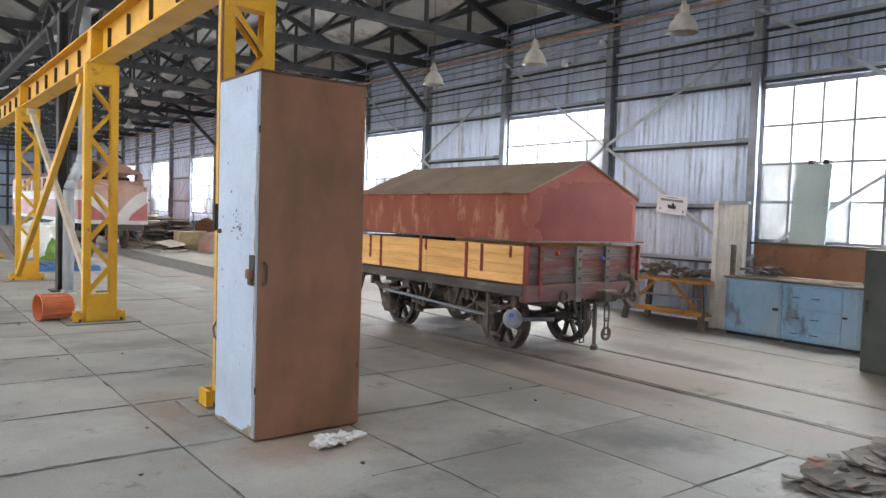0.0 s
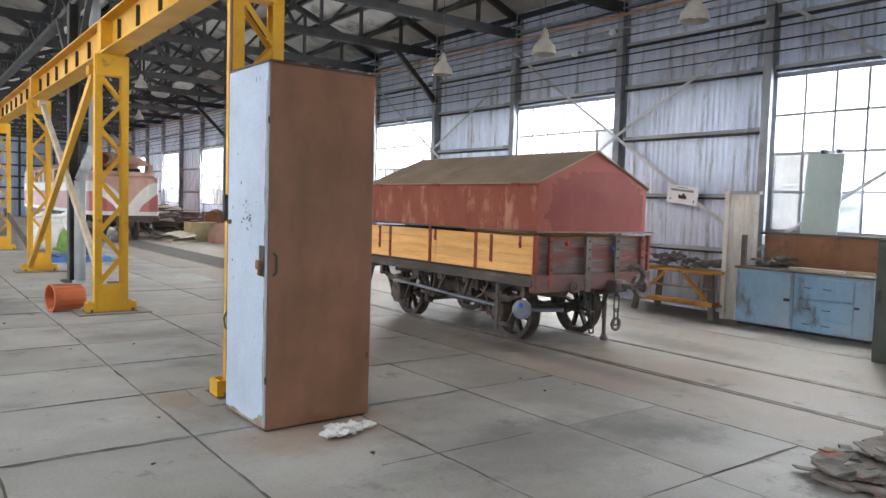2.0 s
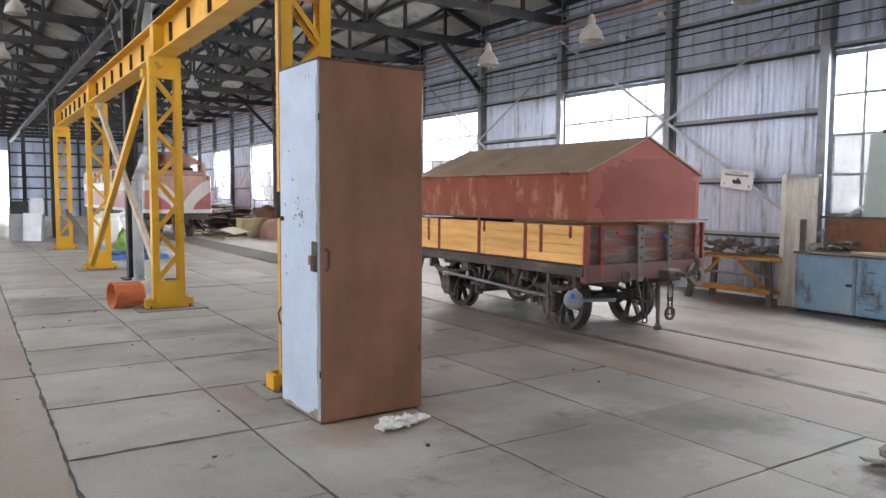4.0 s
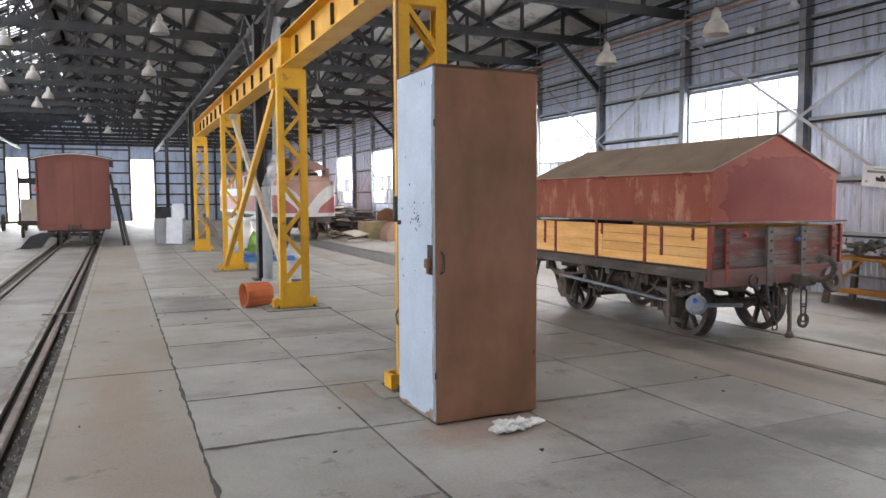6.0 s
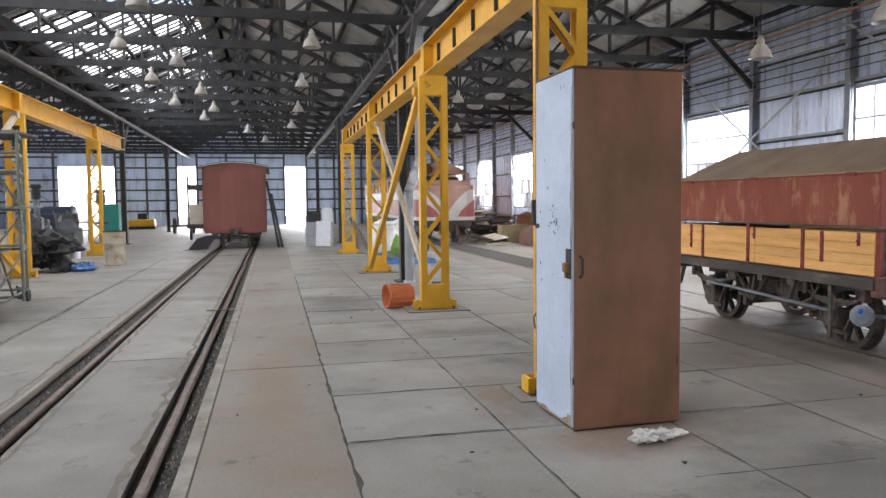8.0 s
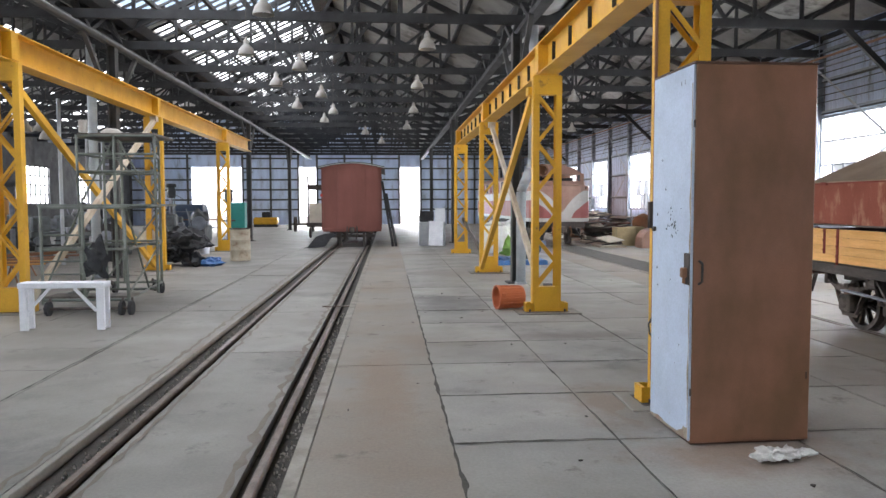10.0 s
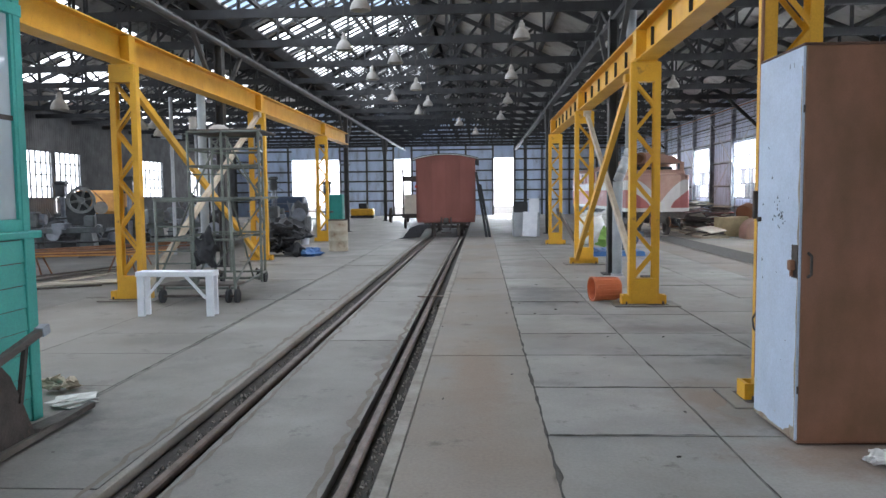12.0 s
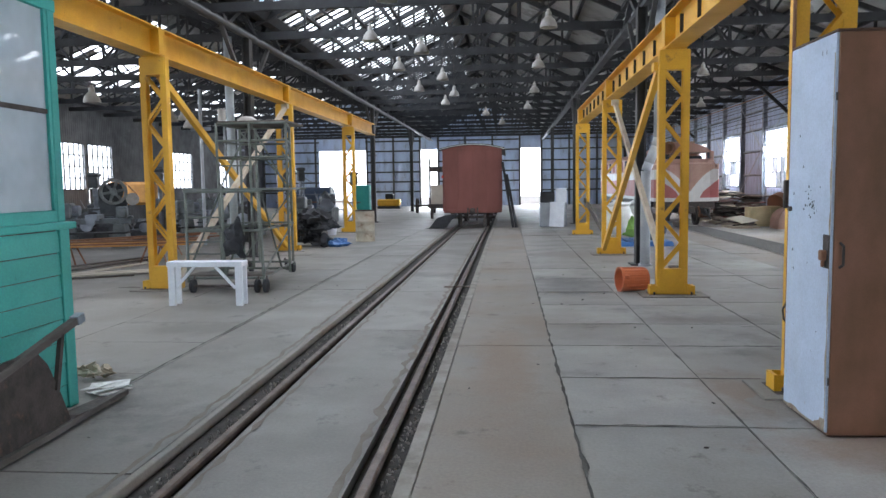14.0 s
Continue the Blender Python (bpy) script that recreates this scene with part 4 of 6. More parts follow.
for s in (-1, 1):
    for a, c in ((-HY + 0.02, 0.0), (0.0, HY - 0.02)):
        for i in range(4):
            z = 0.892 + i * 0.111
            part("side_plank", box(B(), s * HX - 0.02, s * HX + 0.02, a + 0.003, c - 0.003, z, z + 0.108, 0.003), PINE, wag)
    for y, z0, z1, w in ((-0.87, 0.74, 1.34, 0.05), (0.12, 0.74, 1.40, 0.055), (1.13, 0.80, 1.34, 0.045), (-1.17, 0.99, 1.33, 0.045), (0.0, 1.19, 1.34, 0.035), (-1.69, 1.19, 1.33, 0.035), (1.42, 1.0, 1.33, 0.04)):
        part("iron_strap", box(B(), s * HX + s * 0.02, s * HX + s * 0.036, y - w / 2, y + w / 2, z0, z1, 0.003), RED, wag, "red iron strap")
        for z in np.arange(z0 + 0.05, z1, 0.13):
            part("bolt", rod(B(), (s * (HX + 0.036), y, z), (s * (HX + 0.05), y, z), 0.012, 6), RED, wag)
    for e in (-1, 1):
        part("corner_iron", box(B(), s * HX - 0.012, s * HX + 0.03, e * HY - 0.04, e * HY + 0.028, 0.68, 1.35, 0.005), RED, wag, "red iron corner post")
for e in (-1, 1):
    for i in range(4):
        z = 0.895 + i * 0.109
        part("end_plank", box(B(), -HX + 0.03, HX - 0.03, e * HY - 0.02, e * HY + 0.02, z, z + 0.104, 0.004), WEATHERED, wag)
    for x, w, m in ((-0.16, 0.11, GREY_WOOD), (0.36, 0.09, GREY_WOOD), (-0.80, 0.055, RED), (0.84, 0.05, RED)):
        part("end_stanchion", box(B(), x - w / 2, x + w / 2, e * (HY + 0.02), e * (HY + 0.065), 0.66 if m is GREY_WOOD else 0.74, 1.34, 0.006), m, wag)
        for z in (0.95, 1.07, 1.18, 1.28):
            part("bolt", rod(B(), (x, e * (HY + 0.06), z), (x, e * (HY + 0.08), z), 0.014, 6), IRON, wag)
    part("end_band", box(B(), -HX, HX, e * (HY + 0.02), e * (HY + 0.03), 1.105, 1.135), HEADSTOCK, wag)
cover = part("cover", prism(B(), [(-0.97, 1.395), (0.97, 1.395), (0.97, 1.95), (0.06, 2.36), (-0.06, 2.36), (-0.97, 1.95)], "y", -HY + 0.03, HY - 0.12), RED_WORN, wag, "red painted gabled cover box")
part("end_panel", prism(B(), [(-0.965, 1.375), (0.965, 1.375), (0.965, 1.95), (0.03, 2.36), (-0.03, 2.36), (-0.965, 1.95)], "y", -HY + 0.015, -HY + 0.029), RED_DUSTY, cover, "plain red gable end")
ring = []
for i in range(160):
    a = 2 * math.pi * i / 160
    k = 1 + 0.16 * noise.noise(Vector((math.cos(a) * 2.2, math.sin(a) * 2.2, 5))) + 0.13 * noise.noise(Vector((math.cos(a) * 9, math.sin(a) * 9, 9))) + 0.07 * noise.noise(Vector((math.cos(a) * 23, math.sin(a) * 23, 2)))
    x, z = 0.08 + 0.86 * k * math.copysign(abs(math.cos(a)) ** 0.6, math.cos(a)), 1.62 + 0.50 * k * math.copysign(abs(math.sin(a)) ** 0.8, math.sin(a))
    x = max(-0.93, min(0.90, x))
    ring.append((x, max(1.38, min(z, 1.90 + (0.95 - abs(x)) * 0.45))))
bm = B()
bm.faces.new([bm.verts.new((x, -HY + 0.0125, z)) for x, z in ring])
part("dark_patch", bm, RED_DAMP, cover, "darker damp-looking red patch with a ragged edge")
for s in (-1, 1):
    part("roof_slope", prism(B(), [(s * 1.01, 1.945), (s * 0.0, 2.375), (s * 0.0, 2.39), (s * 1.015, 1.962)], "y", -HY - 0.005, HY - 0.09), ROOF_FELT, cover, "faded brown felt roof")
    part("eave_batten", box(B(), s * 0.975, s * 0.995, -HY + 0.02, HY - 0.12, 1.925, 1.945), RED, cover)
    part("ledge", box(B(), s * 0.95, s * 1.06, -HY - 0.03, HY - 0.05, 1.378, 1.394, 0.003), GREY_WOOD, cover)
    for y in (-1.55, 0.05, 1.5):
        part("hinge", box(B(), s * 0.985, s * 1.02, y - 0.06, y + 0.06, 1.915, 1.955, 0.004), RED, cover)
part("end_ledge", box(B(), -1.05, 1.05, -HY - 0.075, -HY + 0.02, 1.378, 1.394, 0.003), WEATHERED, cover)


def wagon_wheel(parent, x, y, r=0.36):
    w = part("wheel", lathe(B(), [(r - 0.06, -0.05), (r, -0.05), (r - 0.008, 0.05), (r + 0.025, 0.055), (r + 0.025, 0.075), (r - 0.06, 0.075), (r - 0.06, -0.05)], 32,
                            Matrix.Translation((x, y, r)) @ Matrix.Rotation(radians(90 if x < 0 else -90), 4, "Y")), IRON, parent, smooth=False)
    for i in range(8):
        a = i * math.pi / 4 + 0.3
        part("spoke", bar(B(), (x, y + 0.07 * math.cos(a), r + 0.07 * math.sin(a)), (x, y + (r - 0.05) * math.cos(a), r + (r - 0.05) * math.sin(a)), 0.035, 0.06, (1, 0, 0)), IRON, w)
    part("hub", rod(B(), (x - 0.09, y, r), (x + 0.09, y, r), 0.085, 14), IRON, w)
    return w


for y in (-1.16, 1.17):
    part("axle", rod(B(), (-0.86, y, 0.36), (0.86, y, 0.36), 0.055, 12), UNDER, wag)
    for s in (-1, 1):
        wagon_wheel(wag, s * 0.585, y)
        part("axle_box", box(B(), s * 0.72, s * 0.90, y - 0.11, y + 0.11, 0.26, 0.48, 0.02), UNDER, wag)
        bm = B()
        for d in (-1, 1):
            bar(bm, (s * 0.80, y + d * 0.13, 0.22), (s * 0.80, y + d * 0.40, 0.72), 0.02, 0.06, (1, 0, 0))
        bar(bm, (s * 0.80, y - 0.16, 0.21), (s * 0.80, y + 0.16, 0.21), 0.02, 0.05)
        part("axle_guard", bm, UNDER, wag)
        for i in range(4):
            hl = 0.42 - i * 0.09
            n = 8
            bm = B()
            for k in range(n):
                a0, a1 = -hl + 2 * hl * k / n, -hl + 2 * hl * (k + 1) / n
                z = lambda v: 0.50 + i * 0.022 + 0.13 * (v / 0.42) ** 2
                bar(bm, (s * 0.82, y + a0, z(a0)), (s * 0.82, y + a1, z(a1)), 0.08, 0.018, (0, 0, 1))
            part("spring_leaf", bm, UNDER, wag)
        part("spring_hanger", box(B(), s * 0.78, s * 0.88, y - 0.47, y - 0.40, 0.58, 0.74, 0.01), UNDER, wag)
        part("spring_hanger", box(B(), s * 0.78, s * 0.88, y + 0.40, y + 0.47, 0.58, 0.74, 0.01), UNDER, wag)
        part("brake_block", box(B(), s * 0.53, s * 0.64, y + (0.40 if y < 0 else -0.48), y + (0.48 if y < 0 else -0.40), 0.24, 0.52, 0.02), UNDER, wag)
for s in (-1, 1):
    part("brake_lever", bar(B(), (s * 0.98, -1.25, 0.46), (s * 0.98, 1.05, 0.55), 0.02, 0.075, (1, 0, 0)), STEEL, wag, "long grey brake lever")
    part("lever_guide", box(B(), s * 0.965, s * 0.995, -1.285, -1.235, 0.16, 0.78, 0.006), UNDER, wag)
    part("lever_hanger", bar(B(), (s * 0.96, -0.55, 0.42), (s * 0.96, -0.72, 0.80), 0.025, 0.05, (1, 0, 0)), UNDER, wag)
    part("brake_hanger", bar(B(), (s * 0.9, 0.1, 0.72), (s * 0.9, 0.18, 0.40), 0.03, 0.08, (1, 0, 0)), UNDER, wag)
    part("push_rod", rod(B(), (s * 0.7, -0.75, 0.40), (s * 0.7, 0.75, 0.40), 0.022, 8), UNDER, wag)
    part("end_step", bar(B(), (s * 0.98, 1.66, 0.72), (s * 0.98, 1.78, 0.45), 0.02, 0.05, (1, 0, 0)), UNDER, wag)
for s in (-1, 1):
    part("inner_sole", box(B(), s * 0.42 - 0.04, s * 0.42 + 0.04, -HY + 0.07, HY - 0.07, 0.60, 0.78, 0.006), UNDER, wag)
    part("hanger_vee", bar(B(), (s * 0.93, 0.45, 0.72), (s * 0.93, 0.16, 0.40), 0.02, 0.05, (1, 0, 0)), UNDER, wag)
    part("hanger_vee", bar(B(), (s * 0.93, -0.15, 0.72), (s * 0.93, 0.12, 0.40), 0.02, 0.05, (1, 0, 0)), UNDER, wag)
    for y in (-0.62, 0.62):
        part("brake_arm", bar(B(), (s * 0.60, y, 0.74), (s * 0.60, y * 1.06, 0.24), 0.03, 0.06, (1, 0, 0)), UNDER, wag)
        part("spring_shoe", box(B(), s * 0.78, s * 0.9, y - 0.09, y + 0.09, 0.60, 0.72, 0.02), UNDER, wag)
    part("drain_tank", rod(B(), (s * 0.55, -0.35, 0.52), (s * 0.55, 0.05, 0.52), 0.11, 14), UNDER, wag)
for y in (-0.62, 0.62):
    part("brake_beam", box(B(), -0.7, 0.7, y - 0.03, y + 0.03, 0.28, 0.36, 0.006), UNDER, wag)
for y in (-0.55, 0.0, 0.55):
    part("cross_beam", box(B(), -0.94, 0.94, y - 0.05, y + 0.05, 0.66, 0.80, 0.006), GREY_WOOD, wag)
for s in (-1, 1):
    for y in (-1.16, 1.17):
        part("axle_cap", lathe(B(), [(0.0, 0.03), (0.05, 0.028), (0.075, 0.01), (0.08, 0.0)], 14, Matrix.Translation((s * 0.90, y, 0.37)) @ Matrix.Rotation(radians(90 * s), 4, "Y")), UNDER, wag)
        part("spring_buckle", box(B(), s * 0.77, s * 0.87, y - 0.045, y + 0.045, 0.47, 0.62, 0.008), UNDER, wag)
        part("brake_rod", rod(B(), (s * 0.45, y, 0.30), (s * 0.2, 0.14, 0.46), 0.016, 8), UNDER, wag)
    part("side_chain", tube(B(), [(s * 0.9, -0.35, 0.72), (s * 0.94, -0.45, 0.52), (s * 0.93, -0.7, 0.45), (s * 0.92, -0.9, 0.55), (s * 0.9, -1.0, 0.72)], 0.014, 6), UNDER, wag)
    part("hand_lever", tube(B(), [(s * 1.0, 1.80, 0.74), (s * 1.03, 1.84, 0.55), (s * 1.03, 1.95, 0.42), (s * 1.03, 2.0, 0.44)], 0.018, 8), UNDER, wag)
part("brake_shaft", rod(B(), (-0.95, 0.14, 0.44), (0.95, 0.14, 0.44), 0.03, 10), UNDER, wag)
part("brake_cylinder", rod(B(), (-0.25, 0.35, 0.55), (-0.25, 0.80, 0.55), 0.16, 16), UNDER, wag)
disc = part("round_disc", lathe(B(), [(0.0, 0.03), (0.08, 0.03), (0.115, 0.018), (0.12, 0.0), (0.0, 0.0)], 24, Matrix.Translation((-0.80, -1.52, 0.43)) @ Matrix.Rotation(radians(50), 4, "Z") @ Matrix.Rotation(radians(-90), 4, "Y") @ Matrix.Rotation(radians(0), 4, "X")), STEEL, wag, "grey round disc with a blue reflector")
part("reflector", lump(B(), (-0.835, -1.535, 0.475), (0.028, 0.03, 0.036), 1, 0.0, 2), BLUE_DOT, disc)
part("disc_rod", rod(B(), (-0.78, -1.5, 0.42), (-0.2, -1.62, 0.40), 0.025, 10), STEEL, wag)
for x, m, z in ((-0.52, RED_DOT, 1.25), (0.29, BLUE_DOT, 1.18)):
    part("reflector", lump(B(), (x, -HY - 0.04, z), (0.032, 0.022, 0.032), 2, 0.0, 2), m, wag)
part("draw_bar", box(B(), 0.16, 0.40, -2.14, -1.98, 0.66, 0.80, 0.02), UNDER, wag)
part("coupling_hook", tube(B(), [(0.30, -2.1, 0.74), (0.30, -2.3, 0.74), (0.34, -2.38, 0.80), (0.36, -2.40, 0.90), (0.33, -2.36, 0.98), (0.27, -2.30, 1.0), (0.24, -2.26, 0.95)], 0.034, 10), UNDER, wag, "rusty coupling hook")
part("coupling_ring", lathe(B(), [(0.085, -0.03), (0.14, -0.03), (0.15, 0.0), (0.14, 0.03), (0.085, 0.03), (0.075, 0.0), (0.085, -0.03)], 22, Matrix.Translation((0.58, -2.18, 0.72)) @ Matrix.Rotation(radians(75), 4, "X")), UNDER, wag, "heavy iron coupling ring")
part("tow_ring", lathe(B(), [(0.05, -0.01), (0.075, -0.01), (0.075, 0.01), (0.05, 0.01), (0.05, -0.01)], 16, Matrix.Translation((-0.42, -2.0, 0.74)) @ Matrix.Rotation(radians(90), 4, "X")), UNDER, wag)


def chain(x, y, z0, z1, name):
    c = part(name, rod(B(), (x, y, z0), (x, y, z0 + 0.05), 0.02, 8), UNDER, wag)
    n = max(2, int((z0 - z1) / 0.16))
    for i in range(n):
        za, zb = z0 - (z0 - z1) * i / n, z0 - (z0 - z1) * (i + 1) / n - 0.03
        h = 0.035
        d = (h, 0) if i % 2 else (0, h)
        bm = B()
        pts = [(x + d[0], y + d[1], za), (x + d[0], y + d[1], zb), (x - d[0], y - d[1], zb), (x - d[0], y - d[1], za), (x + d[0], y + d[1], za)]
        part("chain_link", tube(bm, pts, 0.010, 6), UNDER, c)
    return c


chain(-0.12, -2.03, 0.66, 0.2, "chain")
chain(0.24, -2.1, 0.62, 0.28, "chain")
part("ring", lathe(B(), [(0.055, -0.012), (0.085, -0.012), (0.085, 0.012), (0.055, 0.012), (0.055, -0.012)], 18, Matrix.Translation((0.24, -2.1, 0.26)) @ Matrix.Rotation(radians(90), 4, "X")), UNDER, wag)
part("coupling_bar", bar(B(), (0.08, -2.05, 0.66), (0.05, -2.08, 0.12), 0.03, 0.035), UNDER, wag)
part("bar_foot", lump(B(), (0.05, -2.08, 0.1), (0.05, 0.05, 0.05), 3, 0.1, 2), UNDER, wag)
part("brake_hose", tube(B(), [(-0.25, -2.0, 0.68), (-0.27, -2.08, 0.5), (-0.22, -2.1, 0.3), (-0.16, -2.06, 0.24)], 0.022, 8), BLACK, wag)

# ---- bench area under the window wall ----
bc = thing("blue_workbench_cabinet", (10.66, 5.52, 0), "worn blue cupboard with one wide door", "cabinet", "blue bench cupboards")
part("body", box(B(), 0.0, 0.7, -0.44, 0.44, 0.05, 0.85, 0.006), BLUE_PAINT, bc)
dd = part("door", box(B(), -0.022, -0.001, -0.42, 0.41, 0.09, 0.82, 0.004), BLUE_PAINT, bc)
part("latch", box(B(), -0.04, -0.022, -0.41, -0.33, 0.44, 0.48), IRON, dd)
part("plinth", box(B(), 0.04, 0.66, -0.42, 0.42, 0, 0.05), DARK, bc)
bd = thing("blue_drawer_cabinet", (10.66, 4.54, 0), "worn blue bench cupboard with drawers and scratched paint", "cabinet", "blue bench cupboards")
part("body", box(B(), 0.0, 0.7, -0.54, 0.53, 0.05, 0.85, 0.006), BLUE_PAINT, bd)
part("plinth", box(B(), 0.04, 0.66, -0.5, 0.5, 0, 0.05), DARK, bd)
for z0, z1 in ((0.52, 0.81), (0.25, 0.50), (0.09, 0.23)):
    dr = part("drawer", box(B(), -0.022, -0.001, -0.30, 0.51, z0, z1, 0.004), BLUE_PAINT, bd)
    for y in (0.05, 0.32):
        part("handle", tube(B(), [(-0.022, y - 0.05, (z0 + z1) / 2), (-0.05, y - 0.04, (z0 + z1) / 2), (-0.05, y + 0.04, (z0 + z1) / 2), (-0.022, y + 0.05, (z0 + z1) / 2)], 0.006, 6), IRON, dr)
sd = part("side_door", box(B(), -0.022, -0.001, -0.52, -0.32, 0.09, 0.81, 0.004), BLUE_PAINT, bd)
part("latch", box(B(), -0.035, -0.022, -0.38, -0.32, 0.44, 0.47), IRON, sd)
wt = tagged(part("bench_top", box(B(), 10.62, 11.36, 3.98, 5.98, 0.851, 0.885, 0.006), GREY_WOOD), "grey timber bench top over blue cupboards", "worktop")
bb = tagged(part("backboard", box(B(), 11.30, 11.34, 2.2, 5.9, 0.887, 1.36, 0.004), RUST), "rusty brown board behind the bench", "board")
tagged(part("sill_ledge", box(B(), 11.25, 11.38, 2.2, 5.95, 1.362, 1.40, 0.004), GREY_WOOD), "weathered ledge above the bench backboard", "ledge")
rb = tagged(B() and part("scrap_heap", (lambda b: ([lump(b, (11.0 + random.Random(i).uniform(-.15, .15), 5.55 + random.Random(i + 40).uniform(-.25, .25), 0.93 + 0.03 * (i % 4)), (0.07, 0.05 + 0.02 * (i % 3), 0.03), i, 0.5, 1) for i in range(26)], b)[1])(B()), GREY_WOOD), "heap of broken scrap on the bench top", "scrap", kind="stuff")
bl = tagged(part("planks_on_bench", (lambda b: (bar(b, (11.1, 4.2, 0.90), (11.0, 5.2, 0.90), 0.08, 0.03), bar(b, (10.9, 4.5, 0.90), (10.95, 5.3, 0.90), 0.06, 0.03), b)[2])(B()), TIMBER), "short planks lying on the bench top", "planks")
gb = tagged(part("leaning_board", bar(B(), (11.28, 5.08, 1.40), (11.40, 5.08, 2.58), 0.53, 0.02, (1, 0, 0)), GREEN_BOARD), "grey-green board leaning against the window", "board")
for y in (4.9, 5.12):
    tagged(part("tin", rod(B(), (11.40, y, 2.585), (11.40, y, 2.64), 0.05, 12), BLACK), "small dark tin on top of the board", "tin")
lk = thing("steel_locker", (9.45, 3.48, 0), "low dark green steel locker", "locker", turn=-12)
part("body", box(B(), 0, 0.55, -0.45, 0, 0.01, 1.42, 0.008), DARK_GREEN, lk)
part("door", box(B(), -0.014, -0.001, -0.44, -0.01, 0.05, 1.38, 0.004), DARK_GREEN, lk)
part("handle", box(B(), -0.03, -0.014, -0.08, -0.05, 0.7, 0.85), IRON, lk)
lk2 = copy_thing(lk, pose(9.25, 2.98, 0, 0, 0, -12))

tr = thing("trestle_bench", (10.85, 7.05, 0), "orange-painted timber trestle bench loaded with scrap metal", "bench")
part("top", box(B(), -0.25, 0.35, -0.72, 0.72, 0.70, 0.745, 0.006), ORANGE_WOOD, tr)
for y in (-0.68, 0.68):
    for x in (-0.2, 0.3):
        part("leg", bar(B(), (x, y * 0.95, 0.70), (x - (0.06 if x < 0 else -0.06), y * 1.1, 0.0), 0.07, 0.09), GREY_WOOD, tr)
part("shelf_rail", box(B(), -0.28, -0.2, -0.75, 0.75, 0.20, 0.27, 0.006), ORANGE_WOOD, tr)
part("shelf", box(B(), -0.2, 0.3, -0.7, 0.7, 0.18, 0.21), ORANGE_WOOD, tr)
part("mid_rail", rod(B(), (-0.24, -0.7, 0.47), (-0.24, 0.7, 0.47), 0.018, 8), STEEL, tr)
for s in (-1, 1):
    part("knee", bar(B(), (-0.23, s * 0.18, 0.68), (-0.23, s * 0.6, 0.30), 0.03, 0.07, (1, 0, 0)), ORANGE_WOOD, tr)
bm = B()
for i in range(46):
    q = random.Random(i)
    c = (10.88 + q.uniform(-0.22, 0.28), 7.05 + q.uniform(-0.62, 0.62), 0.79 + q.uniform(0, 0.14))
    if i % 3:
        lump(bm, c, (q.uniform(.03, .10), q.uniform(.04, .13), q.uniform(.02, .06)), i, 0.6, 1)
    else:
        rod(bm, c, (c[0] + q.uniform(-.2, .2), c[1] + q.uniform(-.2, .2), c[2] + q.uniform(-.03, .1)), q.uniform(0.012, 0.05), 8)
tagged(part("scrap_metal", bm, surface("scrap_metal", (0.19, 0.185, 0.175), (0.09, 0.08, 0.07), 12, 0.7, 0.3)), "tangled grey scrap metal heaped on the trestle", "scrap", kind="stuff")

sh = thing("leaning_sheet", (10.95, 6.1, 0), "cream corrugated panel with an edge post leaning on the wall", "panel")
corrugated("sheet", 0.06, -0.24, 0.22, 0.0, 1.97, "x", sh, 0.08, 0.026).data.materials[0] = PALE
part("edge_post", box(B(), -0.02, 0.06, 0.22, 0.30, 0, 2.02, 0.006), PALE, sh)
part("top_batten", box(B(), -0.01, 0.09, -0.26, 0.22, 1.97, 2.02), TIMBER_GREY, sh)
tagged(part("short_post", box(B(), 10.80, 10.86, 5.93, 6.0, 0.0, 1.35, 0.006), GREY_WOOD), "grey post standing beside the cupboard", "post")

sg = thing("notice_board", (11.36, 7.49, 1.965), "white notice with a dark engine picture, wired to the wall", "sign")
sg.rotation_euler = (radians(6), 0, 0)
part("board", box(B(), -0.008, 0.008, -0.31, 0.31, -0.16, 0.16, 0.003), WHITE, sg)
part("text_bar", box(B(), -0.012, -0.0085, -0.22, 0.24, 0.055, 0.095), STEEL, sg, "grey bar of small lettering")
part("text_bar", box(B(), -0.012, -0.0085, -0.1, 0.12, 0.115, 0.128), STEEL, sg)
bm = box(B(), -0.012, -0.0085, -0.09, 0.06, -0.07, -0.01)
box(bm, -0.012, -0.0085, -0.05, 0.0, -0.01, 0.025)
box(bm, -0.012, -0.0085, 0.04, 0.075, -0.055, 0.0)
part("engine_picture", bm, BLACK, sg, "dark engine shape")
part("emblem", box(B(), -0.012, -0.0085, -0.26, -0.23, -0.12, -0.07), STEEL, sg)
part("emblem", box(B(), -0.012, -0.0085, 0.21, 0.245, -0.10, -0.07), STEEL, sg)
for y, z in ((9.15, 5.0), (10.1, 4.75)):
    fl = thing("wall_floodlight", (11.3, y, z), "small white floodlight on a wall bracket", "floodlight", "wall floodlights")
    part("reflector", lathe(B(), [(0.0, 0.08), (0.04, 0.07), (0.075, 0.0)], 16, Matrix.Rotation(radians(-120), 4, "Y")), WHITE, fl)
    part("bracket", bar(B(), (0, 0, 0), (0.16, 0, 0.04), 0.03, 0.03), IRON, fl)

